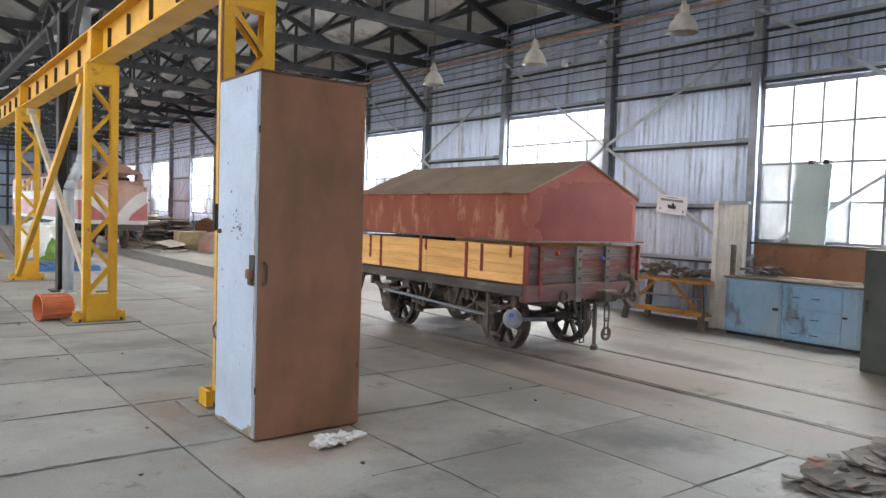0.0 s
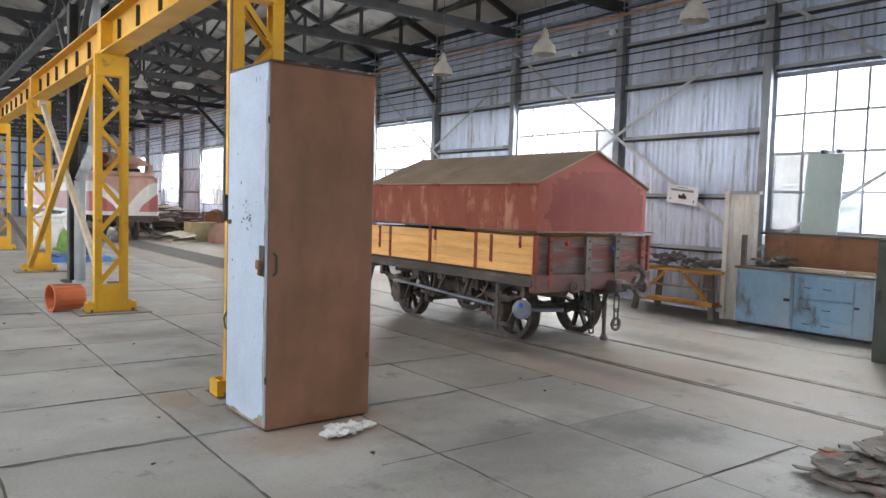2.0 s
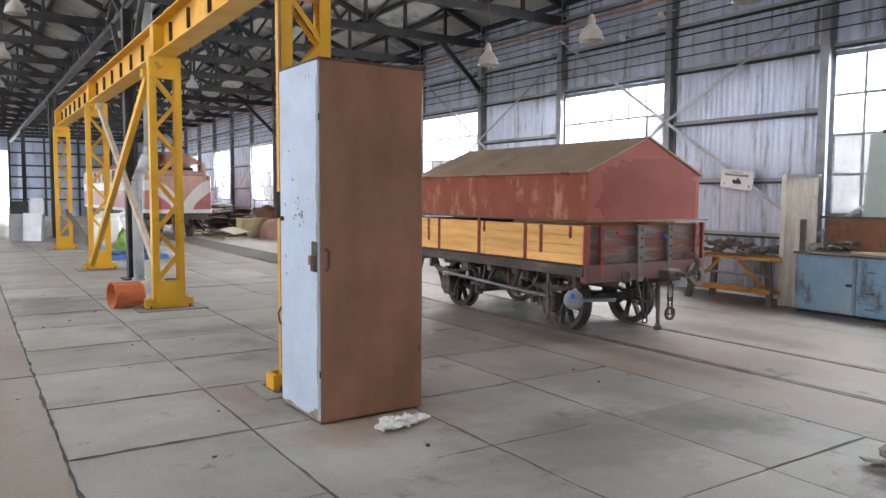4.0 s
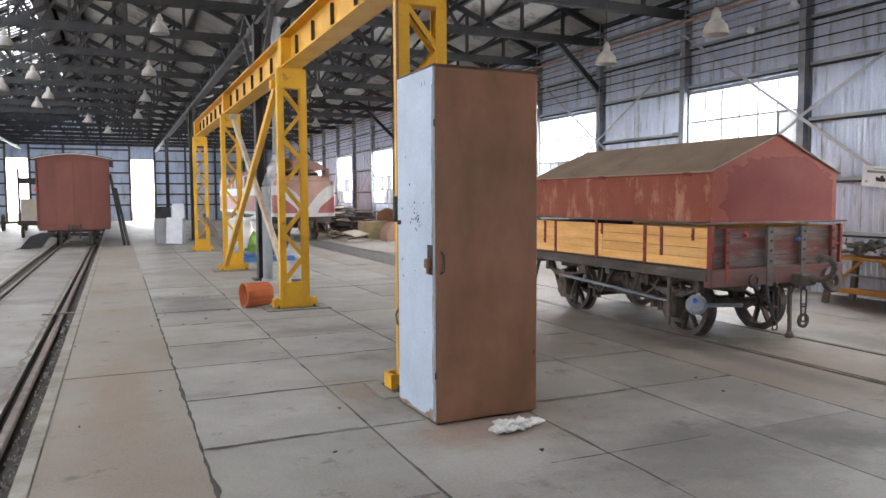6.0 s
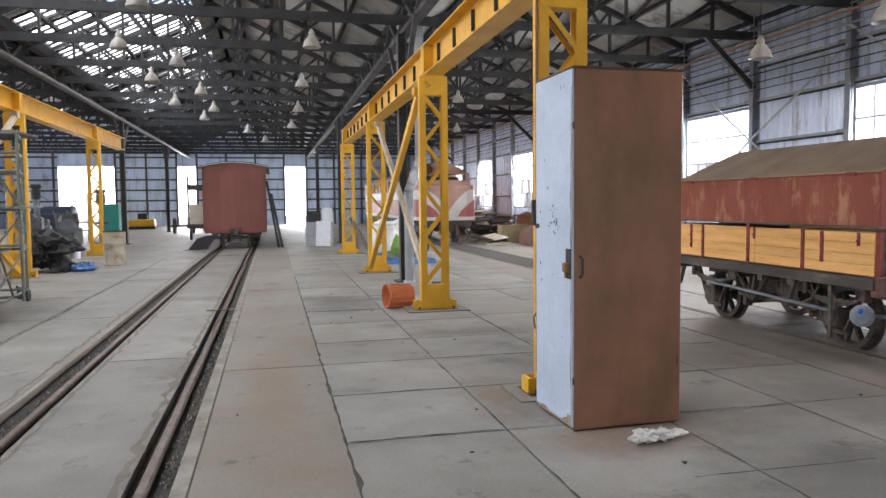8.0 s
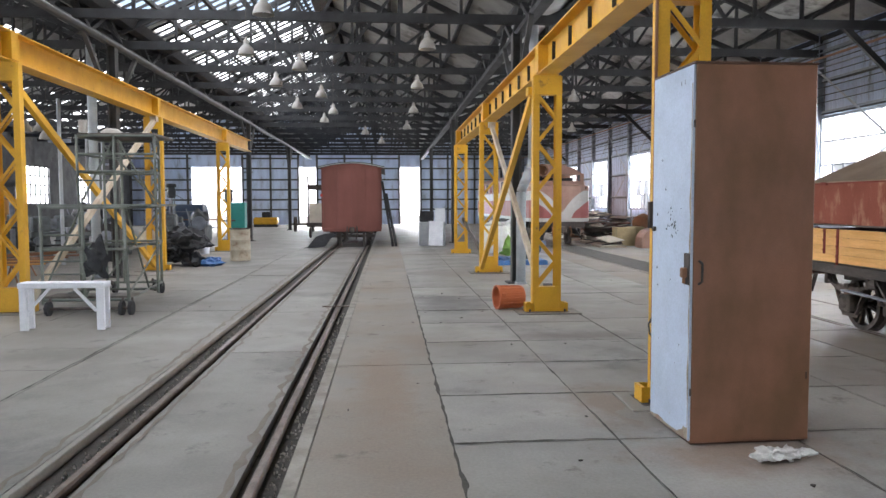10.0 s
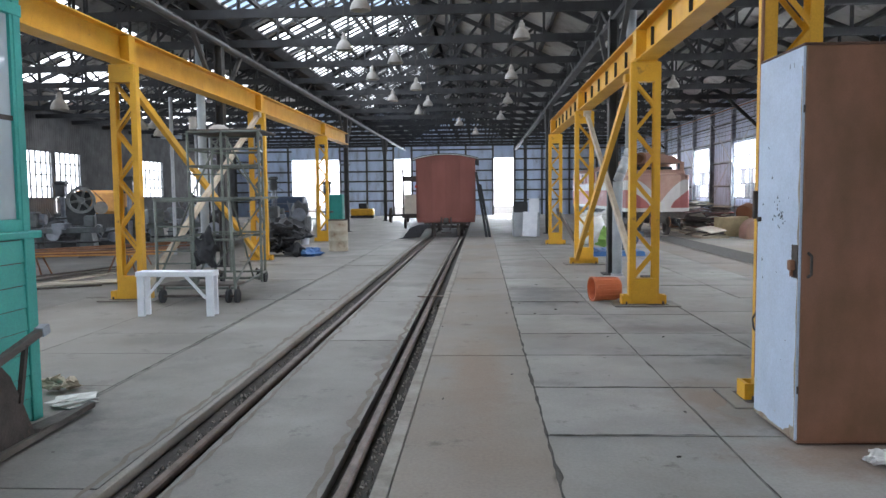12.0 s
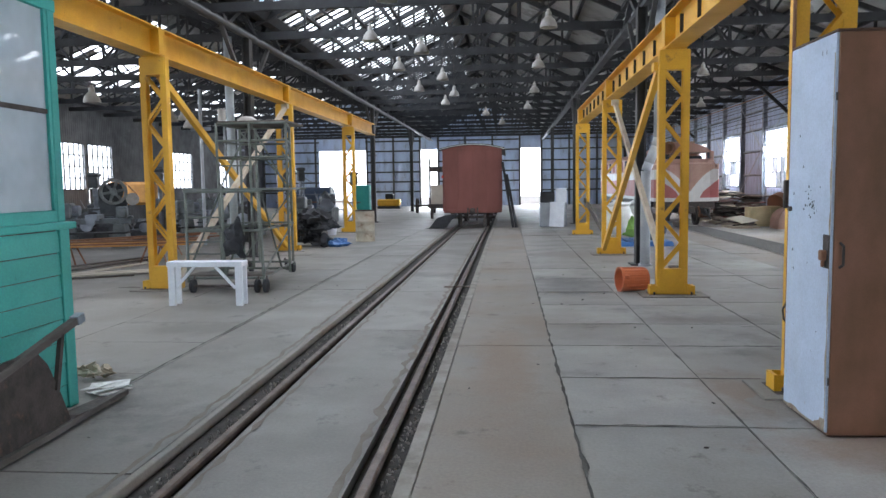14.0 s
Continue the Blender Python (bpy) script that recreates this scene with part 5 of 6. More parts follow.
# rag and rubble on the floor
bm = lump(B(), (0, 0, 0), (0.16, 0.07, 0.04), 3, 0.55, 5)
for v in bm.verts:
    k = noise.noise(v.co * 22) * 0.035
    v.co += Vector((k * 0.8, k * 0.5, abs(k) * 1.1))
bmesh.ops.transform(bm, matrix=pose(3.0, 4.26, 0.026, 0, 0, 8), verts=bm.verts[:])
tagged(part("white_rag", bm, PAPER), "crumpled white paper rag lying by the cabinet", "rag")
bm = B()
for i in range(70):
    q = random.Random(i)
    c = Vector((5.62 + q.uniform(-.55, .9), 1.80 + q.uniform(-.45, .22), 0.02 + 0.07 * q.random() ** 2))
    a = q.uniform(0, 3.1)
    d = Vector((math.cos(a), math.sin(a), q.uniform(-.15, .15))) * q.uniform(0.05, 0.15)
    bar(bm, c - d, c + d, q.uniform(.07, .24), q.uniform(.004, .016), (q.uniform(-.15, .15), q.uniform(-.15, .15), 1))
tagged(part("rubble_heap", bm, surface("rubble", (0.20, 0.175, 0.15), (0.085, 0.075, 0.065), 4, 0.9, 0, 0.5, (0.27, 0.115, 0.075), 0.36, 3)), "heap of broken boards and rubbish on the floor", "rubble", kind="stuff")
tagged(part("rust_dust", lump(B(), (2.75, 5.35, 0.0), (0.42, 0.45, 0.006), 7, 0.35, 3), CONCRETE_RUST), "patch of brown dust round the cabinet foot", "dust")
bm = B()
for i in range(60):
    q = random.Random(i + 5)
    lump(bm, (q.uniform(-3.5, 6.0), q.uniform(2.6, 16), 0.0), (q.uniform(.006, .022), q.uniform(.006, .026), q.uniform(.003, .01)), i, 0.5, 1)
tagged(part("floor_litter", bm, DIRT), "small crumbs of dirt scattered on the floor", "litter", kind="stuff")

# ---- brown goods van on the first track ----
van = thing("goods_van", (-0.93, 28.5, 0), "dull red covered goods van with an arched roof", "van")
VW, VL = 1.125, 7.0
for i in range(4):
    a = -VW + 0.04 + i * (2 * VW - 0.08) / 4
    part("end_board", box(B(), a + 0.004, a + (2 * VW - 0.08) / 4 - 0.004, 0.0, 0.04, 0.74, 3.02, 0.004), VAN_RED, van)
part("body", box(B(), -VW + 0.02, VW - 0.02, 0.045, VL, 0.70, 3.02), VAN_RED, van)
for s in (-1, 1):
    part("corner_post", box(B(), s * VW - 0.04, s * VW + 0.02, -0.02, 0.06, 0.68, 3.04, 0.006), VAN_RED, van)
arc = [(-1.27 + 2.54 * i / 14, 3.05 + 0.19 * (1 - (-1 + 2 * i / 14) ** 2)) for i in range(15)]
part("roof", prism(B(), arc + [(x, z + 0.05) for x, z in arc[::-1]], "y", -0.12, VL + 0.12), DARK, van, "curved dark roof")
part("roof_fascia", prism(B(), [(x * 0.96, z - 0.01) for x, z in arc] + [(-1.1, 3.0), (1.1, 3.0)][::-1], "y", -0.03, -0.001), VAN_RED, van, "dull red strip under the roof")
part("roof_edge", prism(B(), [(x * 1.005, z - 0.004) for x, z in arc] + [(x * 1.005, z + 0.022) for x, z in arc[::-1]], "y", -0.135, -0.121), PALE, van, "pale metal roof edge")
part("headstock", box(B(), -VW, VW, -0.06, 0.05, 0.60, 0.74, 0.01), VAN_RED, van)
for y in (1.2, 5.4):
    for s in (-1, 1):
        wagon_wheel(van, s * 0.585, y, 0.38)
    part("axle", rod(B(), (-0.85, y, 0.38), (0.85, y, 0.38), 0.06, 10), IRON, van)
for s in (-1, 1):
    part("sole_bar", box(B(), s * 0.75 - 0.05, s * 0.75 + 0.05, 0.05, VL, 0.5, 0.7), IRON, van)
    part("buffer_leg", box(B(), s * 0.46 - 0.05, s * 0.46 + 0.05, -0.04, 0.08, 0.05, 0.55, 0.01), IRON, van)
    part("brake_pipe", tube(B(), [(s * 0.18, -0.06, 0.8), (s * 0.2, -0.12, 0.55), (s * 0.16, -0.12, 0.3)], 0.03, 8), IRON, van)
part("coupler", box(B(), -0.10, 0.10, -0.35, -0.06, 0.55, 0.78, 0.03), IRON, van)
part("lower_bar", bar(B(), (-0.2, -0.1, 0.2), (0.2, -0.1, 0.2), 0.04, 0.05), IRON, van)
part("end_step", bar(B(), (-0.2, -0.1, 0.42), (0.2, -0.1, 0.42), 0.04, 0.05), IRON, van)
part("tail_lamp", lump(B(), (-1.16, -0.06, 2.0), (0.05, 0.05, 0.07), 1, 0, 2), RED_DOT, van)
sc = tagged(part("steel_scoop", prism(B(), [(-2.75, 0.0), (-2.6, 0.03), (-2.3, 0.42), (-2.0, 0.52), (-1.62, 0.55), (-1.5, 0.48), (-1.75, 0.34), (-1.95, 0.05)], "y", 28.0, 28.6), BLACK), "black steel scoop lying beside the van wheels", "scoop")
for dx in (0.0, 0.16):
    tagged(part("leaning_plank", bar(B(), (0.24 + dx, 28.35, 2.55 - dx * 3), (0.64 + dx * 0.8, 28.0, 0.04), 0.10, 0.04), DARK), "dark plank leaning against the goods van", "plank", "planks leaning on the van")
bg = thing("old_bogie", (-4.6, 44.6, 0), "rusty wheelset and crate frame behind the van", "wheelset")
for x in (-0.5, 0.57):
    wagon_wheel(bg, x, 0, 0.45)
part("axle", rod(B(), (-0.7, 0, 0.45), (0.8, 0, 0.45), 0.06), IRON, bg)
cf = thing("open_frame_wagon", (-3.0, 36.0, 0), "cream-sided open frame wagon standing behind the van", "wagon")
part("deck", box(B(), -0.5, 0.9, 0, 3.0, 0.55, 0.75), IRON, cf)
part("side_panel", box(B(), -0.35, 0.6, 0, 0.05, 0.76, 1.7), CREAM, cf)
for x in (-0.4, 0.6):
    part("post", box(B(), x - 0.04, x + 0.04, -0.04, 0.04, 0.7, 3.0), IRON, cf)
    part("wheel", rod(B(), (x, 0.5, 0.3), (x + 0.1, 0.5, 0.3), 0.3, 20), IRON, cf)
part("top_rail", box(B(), -0.4, 0.6, -0.04, 0.04, 2.35, 2.6), IRON, cf)

# ---- diesel locomotive on the second track ----
loc = thing("diesel_locomotive", (7.22, 28.0, 0), "faded red and white diesel locomotive with a rounded nose", "locomotive")
LX = 1.2


def nose_shape(bm, z0, z1, grow=0.0, y1=2.2, top=None):
    out = [(-LX - grow, y1), (-LX - grow, 0.55), (-LX * 0.9 - grow, 0.22), (-LX * 0.62, 0.05 - grow), (0, -grow), (LX * 0.62, 0.05 - grow), (LX * 0.9 + grow, 0.22), (LX + grow, 0.55), (LX + grow, y1)]
    return prism(bm, out, "z", z0, z1)


part("skirt", nose_shape(B(), 0.95, 1.08, 0.015), LOCO_WHITE, loc, "white skirt band")
part("nose", nose_shape(B(), 1.08, 2.16), LOCO_WHITE, loc, "white nose with curved colour fields")
bm = nose_shape(B(), 2.16, 2.50)
bmesh.ops.bevel(bm, geom=[e for e in bm.edges if abs(e.verts[0].co.z - 2.5) < 1e-4 and abs(e.verts[1].co.z - 2.5) < 1e-4], offset=0.16, segments=3, affect="EDGES")
part("nose_top", bm, LOCO_PINK, loc, "faded pink-red nose top")


def nose_field(s, f0, f1, low, high, material, label):
    """A colour field that follows the nose's curve, from low(f) to high(f)."""
    pts = [(0, -0.008), (LX * 0.62, 0.042), (LX * 0.9 + 0.006, 0.214), (LX + 0.008, 0.55), (LX + 0.008, 2.2)]
    lens_ = [math.dist(p, q) for p, q in zip(pts, pts[1:])]
    total = sum(lens_)
    bm, prev, n = B(), None, 40
    for i in range(n + 1):
        f = f0 + (f1 - f0) * i / n
        d = f * total
        for (p, q), ln in zip(zip(pts, pts[1:]), lens_):
            if d <= ln or q == pts[-1]:
                x, y = p[0] + (q[0] - p[0]) * d / ln, p[1] + (q[1] - p[1]) * d / ln
                break
            d -= ln
        cur = [bm.verts.new((s * x, y, low(f))), bm.verts.new((s * x, y, high(f)))]
        if prev:
            bm.faces.new((prev[0], cur[0], cur[1], prev[1]))
        prev = cur
    part("colour_field", bm, material, loc, label)


for s in (-1, 1):
    nose_field(s, 0.12, 1.0, lambda f: 1.09, lambda f: 1.09 + 0.70 * min(1.0, max(0.0, (f - 0.12) / 0.26)) ** 0.6, LOCO_RED, "faded red lower field")
    nose_field(s, 0.0, 0.30, lambda f: 2.16 - 0.85 * max(0.0, 1 - f / 0.30) ** 1.6, lambda f: 2.16, LOCO_PINK, "pink-red field at the nose middle")
    part("headlamp", rod(B(), (s * 0.92, 0.16, 2.26), (s * 0.92, 0.28, 2.26), 0.08, 14), IRON, loc)
part("cab_roof", prism(B(), [(-LX * 0.98, 2.84), (LX * 0.98, 2.84), (LX * 0.66, 3.08), (0.2, 3.24), (-0.2, 3.24), (-LX * 0.66, 3.08)], "y", 1.3, 3.62), LOCO_PINK, loc, "faded red rounded cab roof")
part("cab_sill", box(B(), -LX, LX, 1.3, 3.6, 2.42, 2.58, 0.01), LOCO_PINK, loc)
part("cab_rear", box(B(), -LX, LX * 0.2, 3.5, 3.6, 2.58, 2.86), IRON, loc, "dark cab rear wall")
for x, w in ((-LX + 0.07, 0.07), (0.0, 0.06), (LX - 0.07, 0.07)):
    for y in (1.34, 3.55):
        part("cab_pillar", box(B(), x - w, x + w, y - 0.05, y + 0.05, 2.58, 2.87, 0.006), LOCO_PINK, loc)
for s in (-1, 1):
    part("cab_pillar", box(B(), s * LX - 0.03, s * LX, 2.3, 2.42, 2.58, 2.87), LOCO_PINK, loc)
part("driver_desk", box(B(), -LX + 0.1, LX - 0.4, 1.5, 1.9, 2.58, 2.70, 0.02), BLACK, loc)
part("exhaust_drum", lathe(B(), [(0.0, 0.25), (0.17, 0.25), (0.17, 0.0), (0.24, 0.0), (0.25, 0.6), (0.0, 0.6)], 20, Matrix.Translation((-0.62, 0.75, 3.0)) @ Matrix.Rotation(radians(-90), 4, "X")), RUST, loc, "rusty open round drum on the cab front")
part("roof_beam", box(B(), -0.5, 0.5, 1.3, 3.4, 3.18, 3.26, 0.03), ROOF_FELT, loc)
part("hood_lower", box(B(), -LX, LX, 2.2, 17.0, 1.08, 1.80), LOCO_RED, loc, "red lower body side")
part("hood_band", box(B(), -LX - 0.004, LX + 0.004, 2.2, 17.0, 1.80, 2.15), LOCO_WHITE, loc, "white body band")
part("hood_upper", prism(B(), [(-LX, 2.15), (LX, 2.15), (LX, 2.75), (LX * 0.7, 3.0), (-LX * 0.7, 3.0), (-LX, 2.75)], "y", 3.6, 17.0), LOCO_PINK, loc, "faded red upper body")
part("side_skirt", box(B(), -LX - 0.01, LX + 0.01, 2.2, 17.0, 0.95, 1.08), LOCO_WHITE, loc)
for i in range(9):
    y = 4.3 + i * 1.35
    part("side_panel", box(B(), -LX - 0.015, -LX - 0.001, y, y + 0.7, 2.2, 2.7, 0.004), RED if i % 2 else BLACK, loc)
for y in (1.4, 3.4, 12.0, 14.0):
    for s in (-1, 1):
        wagon_wheel(loc, s * 0.585, y, 0.42)
for y0, y1 in ((0.7, 4.2), (11.2, 14.8)):
    for s in (-1, 1):
        part("bogie_frame", box(B(), s * 0.88 - 0.06, s * 0.88 + 0.06, y0, y1, 0.42, 0.66, 0.03), DARK, loc)
    part("bogie_bolster", box(B(), -0.85, 0.85, (y0 + y1) / 2 - 0.2, (y0 + y1) / 2 + 0.2, 0.45, 0.7, 0.02), DARK, loc)
part("buffer_beam", box(B(), -0.95, 0.95, 0.14, 0.26, 0.70, 0.94, 0.01), IRON, loc)
for s in (-1, 1):
    part("pilot_bar", bar(B(), (s * 0.55, 0.2, 0.7), (s * 0.8, 0.05, 0.28), 0.06, 0.05), DARK, loc)
    part("brake_hose", tube(B(), [(s * 0.35, 0.12, 0.75), (s * 0.38, 0.0, 0.55), (s * 0.33, -0.02, 0.38)], 0.03, 8), RUST, loc)
part("under_tank", box(B(), -0.8, 0.8, 5.0, 10.4, 0.35, 0.94, 0.04), DARK, loc)
part("coupler", box(B(), -0.12, 0.12, -0.3, 0.12, 0.52, 0.78, 0.03), IRON, loc)

# ---- mobile scaffold, trestle and clutter in the west bay ----
scf = thing("mobile_scaffold", (-4.2, 12.6, 0), "green-grey tubular steel stair scaffold on small wheels", "scaffold")


def tubes(name, pairs, r=0.022):
    for p, q in pairs:
        part(name, rod(B(), p, q, r, 8), SCAFFOLD, scf)


XA, XB, YA, YB = -0.62, 0.66, -1.25, 1.35
tubes("upright", [((XA, YA, 0.15), (XA, YA, 1.66)), ((XB, YA, 0.15), (XB - 0.05, YA, 1.66)), ((XA, YB, 0.15), (XA, YB, 2.9)), ((0.38, YB, 0.15), (0.38, YB, 2.9)),
                  ((XA, 0.2, 0.15), (XA - 0.02, 0.2, 2.88)), ((XB, 0.2, 0.15), (XB, 0.2, 2.88)), ((0.0, YA, 0.2), (0.0, YA, 1.66)), ((-0.02, 0.2, 0.2), (-0.02, 0.2, 2.88)), ((-0.3, YB, 0.2), (-0.3, YB, 2.9))], 0.026)
for z in (0.22, 1.0, 1.64):
    tubes("rail", [((XA, YA, z), (XB, YA, z)), ((XA, YA, z), (XA, YB, z)), ((XB, YA, z), (0.38, YB, z)), ((XA, YB, z), (0.38, YB, z)), ((XA, 0.2, z), (XB, 0.2, z))])
for z in (2.25, 2.55, 2.86):
    tubes("rail", [((XA, 0.2, z), (XB, 0.2, z)), ((XA, YB, z), (0.38, YB, z)), ((XA, 0.2, z), (XA, YB, z)), ((XB, 0.2, z), (0.38, YB, z))])
tubes("diagonal", [((XA, 0.2, 1.66), (-0.02, 0.2, 2.8)), ((XB, 0.2, 1.66), (0.05, 0.2, 2.8)), ((XB, YA, 1.6), (0.5, 0.2, 0.25)), ((XA, YB, 0.3), (0.38, YB, 1.6)), ((0.38, YB, 1.7), (XA, YB, 2.8)),
                   ((XB, YA, 0.3), (0.4, YB, 1.0)), ((XA, YA, 0.3), (XA, 0.2, 1.6)), ((0.0, YA, 0.22), (0.3, YA, 1.0)), ((XB, 0.2, 2.86), (0.3, 1.35, 1.7))], 0.018)
for i in range(6):
    tubes("rung", [((XA + 0.02, YA, 0.42 + 0.2 * i), (0.0, YA, 0.42 + 0.2 * i))] if i < 5 else [((XA, 0.2, 2.1), (0.0, 0.2, 2.1))], 0.014)
part("platform", box(B(), XA, XB, 0.2, YB, 2.87, 2.91, 0.004), GREY_WOOD, scf, "grey timber platform")
part("lower_platform", box(B(), XA - 0.05, XB + 0.36, YA, 0.15, 1.655, 1.69, 0.004), SCAFFOLD, scf)
part("base_board", box(B(), XA, XB, YA + 0.05, YA + 0.5, 0.24, 0.27), GREY_WOOD, scf)
part("axle", rod(B(), (-0.55, -1.4, 0.11), (0.74, -1.4, 0.11), 0.022, 8), IRON, scf)
for x, y in ((-0.48, -1.4), (0.6, -1.4), (0.74, -1.4), (0.12, 1.8), (0.36, 1.4), (-0.5, 1.4)):
    part("wheel", rod(B(), (x - 0.025, y, 0.11), (x + 0.025, y, 0.11), 0.11, 18), BLACK, scf)
    part("fork", bar(B(), (x, y, 0.12), (x - 0.02, y + (0.12 if y < 0 else -0.12), 0.24), 0.03, 0.05), IRON, scf)
bm = lump(B(), (0, 0, 0), (0.17, 0.07, 0.30), 5, 0.4, 4)
for v in bm.verts:
    v.co += Vector((noise.noise(v.co * 9) * 0.04, noise.noise(v.co * 11) * 0.03, 0))
bmesh.ops.transform(bm, matrix=Matrix.Translation((-4.0, 11.33, 0.80)), verts=bm.verts[:])
tagged(part("hanging_coat", bm, BLACK), "dark work coat hung over a scaffold rail", "coat")
tagged(part("grey_pipe_roll", rod(B(), (-4.72, 12.8, 2.915), (-4.72, 12.8, 3.12), 0.07, 14), ENAMEL), "white tin standing on the scaffold platform", "tin")
tagged(part("upturned_basin", lathe(B(), [(0.0, 0.14), (0.1, 0.13), (0.18, 0.08), (0.2, 0.0)], 18, Matrix.Translation((-4.5, 13.5, 2.915))), ENAMEL, smooth=True), "upturned enamel basin on the scaffold platform", "basin")

wb = thing("white_trestle", (-3.91, 9.97, 0), "small white-painted timber trestle", "trestle")
part("top_beam", box(B(), -0.56, 0.56, -0.13, 0.13, 0.57, 0.645, 0.006), WHITE, wb)
for s in (-1, 1):
    for y in (-0.09, 0.09):
        part("leg", box(B(), s * 0.5 - 0.05, s * 0.5 + 0.05, y - 0.025, y + 0.025, 0, 0.57, 0.004), WHITE, wb)
    part("brace", bar(B(), (s * 0.44, -0.09, 0.26), (s * 0.16, -0.09, 0.57), 0.03, 0.05, (0, 1, 0)), WHITE, wb)

dr = thing("oil_drum", (-3.95, 22.1, 0), "dented pale rusty steel oil drum", "drum")
part("shell", lathe(B(), [(0.0, 0.0), (0.30, 0.0), (0.31, 0.02), (0.295, 0.03), (0.295, 0.30), (0.31, 0.32), (0.295, 0.34), (0.295, 0.60), (0.31, 0.62), (0.295, 0.64), (0.295, 0.93), (0.31, 0.95), (0.29, 0.95), (0.285, 0.92), (0.0, 0.92)], 24), surface("pale_drum", (0.42, 0.38, 0.30), (0.32, 0.27, 0.20), 4, 0.7, 0, 0.2, (0.2, 0.11, 0.06), 0.3, 4), dr, smooth=True)
part("lid_ring", lathe(B(), [(0.29, 0.93), (0.315, 0.94), (0.315, 0.965), (0.29, 0.965)], 24), IRON, dr)

bn = thing("plastic_bin", (2.38, 11.3, 0.195), "terracotta plastic bin lying on its side", "bin", turn=12)
M = Matrix.Rotation(radians(90), 4, "Y")
part("shell", lathe(B(), [(0.0, 0.22), (0.16, 0.22), (0.17, 0.19), (0.18, -0.185), (0.195, -0.185), (0.195, -0.22), (0.174, -0.22), (0.157, 0.2), (0.0, 0.2)], 28, M), TERRACOTTA, bn, smooth=False)
for i in range(14):
    a = 2 * math.pi * i / 14
    part("rib", bar(B(), (-0.17, 0.182 * math.cos(a), 0.182 * math.sin(a)), (0.19, 0.174 * math.cos(a), 0.174 * math.sin(a)), 0.012, 0.012), TERRACOTTA, bn)
part("handle", box(B(), -0.19, -0.12, -0.21, -0.175, 0.03, 0.09, 0.01), TERRACOTTA, bn)

# heap by the second west crane post
bm = B()
for i in range(24):
    q = random.Random(i + 100)
    lump(bm, (-5.15 + q.uniform(-.45, .5), 20.4 + q.uniform(-.5, .6), 0.12 + 0.75 * q.random() ** 1.6), (q.uniform(.12, .3), q.uniform(.12, .3), q.uniform(.08, .22)), i, 0.5, 2)
tagged(part("dark_machine_heap", bm, BLACK), "heap of dark machine parts and cloth on the floor", "heap", kind="stuff")
bm = B()
for i in range(7):
    q = random.Random(i + 130)
    lump(bm, (-4.35 + q.uniform(-.3, .25), 20.3 + q.uniform(-.3, .3), 0.08), (0.22, 0.2, 0.12), i, 0.6, 2)
tagged(part("blue_tarpaulin", bm, TARP), "crumpled blue and white tarpaulin on the floor", "tarpaulin", kind="stuff")
tagged(part("white_bucket", lathe(B(), [(0.0, 0.0), (0.12, 0.0), (0.15, 0.3), (0.14, 0.3), (0.0, 0.05)], 16, Matrix.Translation((-4.7, 20.9, 0.28))), WHITE), "white bucket on the dark heap", "bucket")
sk = thing("wire_basket", (-5.95, 20.2, 0), "tall woven wire basket", "basket")
part("mesh", lathe(B(), [(0.28, 0.0), (0.33, 0.5), (0.30, 0.95), (0.28, 0.95), (0.3, 0.5), (0.26, 0.02)], 18), TIMBER, sk)

# long bars on stands
for i, (x, z, m) in enumerate(((-9.3, 0.47, RUST), (-9.0, 0.49, RUST), (-9.6, 0.46, ORANGE_WOOD), (-8.75, 0.44, RUST), (-9.15, 0.53, RUST))):
    tagged(part("long_bar", bar(B(), (x - 2.4, 13.0 + 0.2 * i, z), (x + 1.6, 19.0 - 0.15 * i, z), 0.10, 0.035), m), "long rusty steel bar lying on stands", "bar", "bars on stands")
for i in range(5):
    tagged(part("floor_plank", bar(B(), (-9.9 + 0.35 * i, 12.6 - 0.1 * i, 0.03 + 0.04 * (i % 2)), (-8.2 + 0.12 * i, 17.3 - 0.4 * i, 0.03 + 0.04 * (i % 2)), 0.12, 0.03), GREY_WOOD if i % 2 else CREAM), "long grey plank lying on the floor", "plank", "planks on the floor")
for i in range(6):
    q = random.Random(i + 60)
    tagged(part("long_bar", bar(B(), (-11.8 + 0.2 * i, 14.3 + 0.12 * i, 0.455 + 0.012 * i), (-6.7 - 0.35 * q.random(), 15.6 + 0.5 * i * q.random() + 0.3, 0.43 + 0.012 * i), 0.09, 0.03), RUST if i % 3 else ORANGE_WOOD), "long rusty steel bar lying on stands", "bar", "bars on stands")
for i in range(4):
    tagged(part("floor_plank", bar(B(), (-9.6 + 0.2 * i, 12.0 + 0.25 * i, 0.018 + 0.03 * (i % 2)), (-6.9 + 0.15 * i, 13.5 + 0.3 * i, 0.018 + 0.03 * (i % 2)), 0.14, 0.03), CREAM if i % 2 else GREY_WOOD), "long pale plank lying on the floor", "plank", "planks on the floor")
for y, x in ((15.3, -9.4), (17.6, -8.2), (15.9, -7.6)):
    st = thing("tube_stand", (x, y, 0), "bent tube stand under the steel bars", "stand", "bar stands")
    for d in (-0.2, 0.2):
        part("frame", tube(B(), [(-0.32, d, 0), (-0.16, d * 0.6, 0.42), (0.16, d * 0.6, 0.42), (0.32, d, 0)], 0.018, 8), RUST, st)

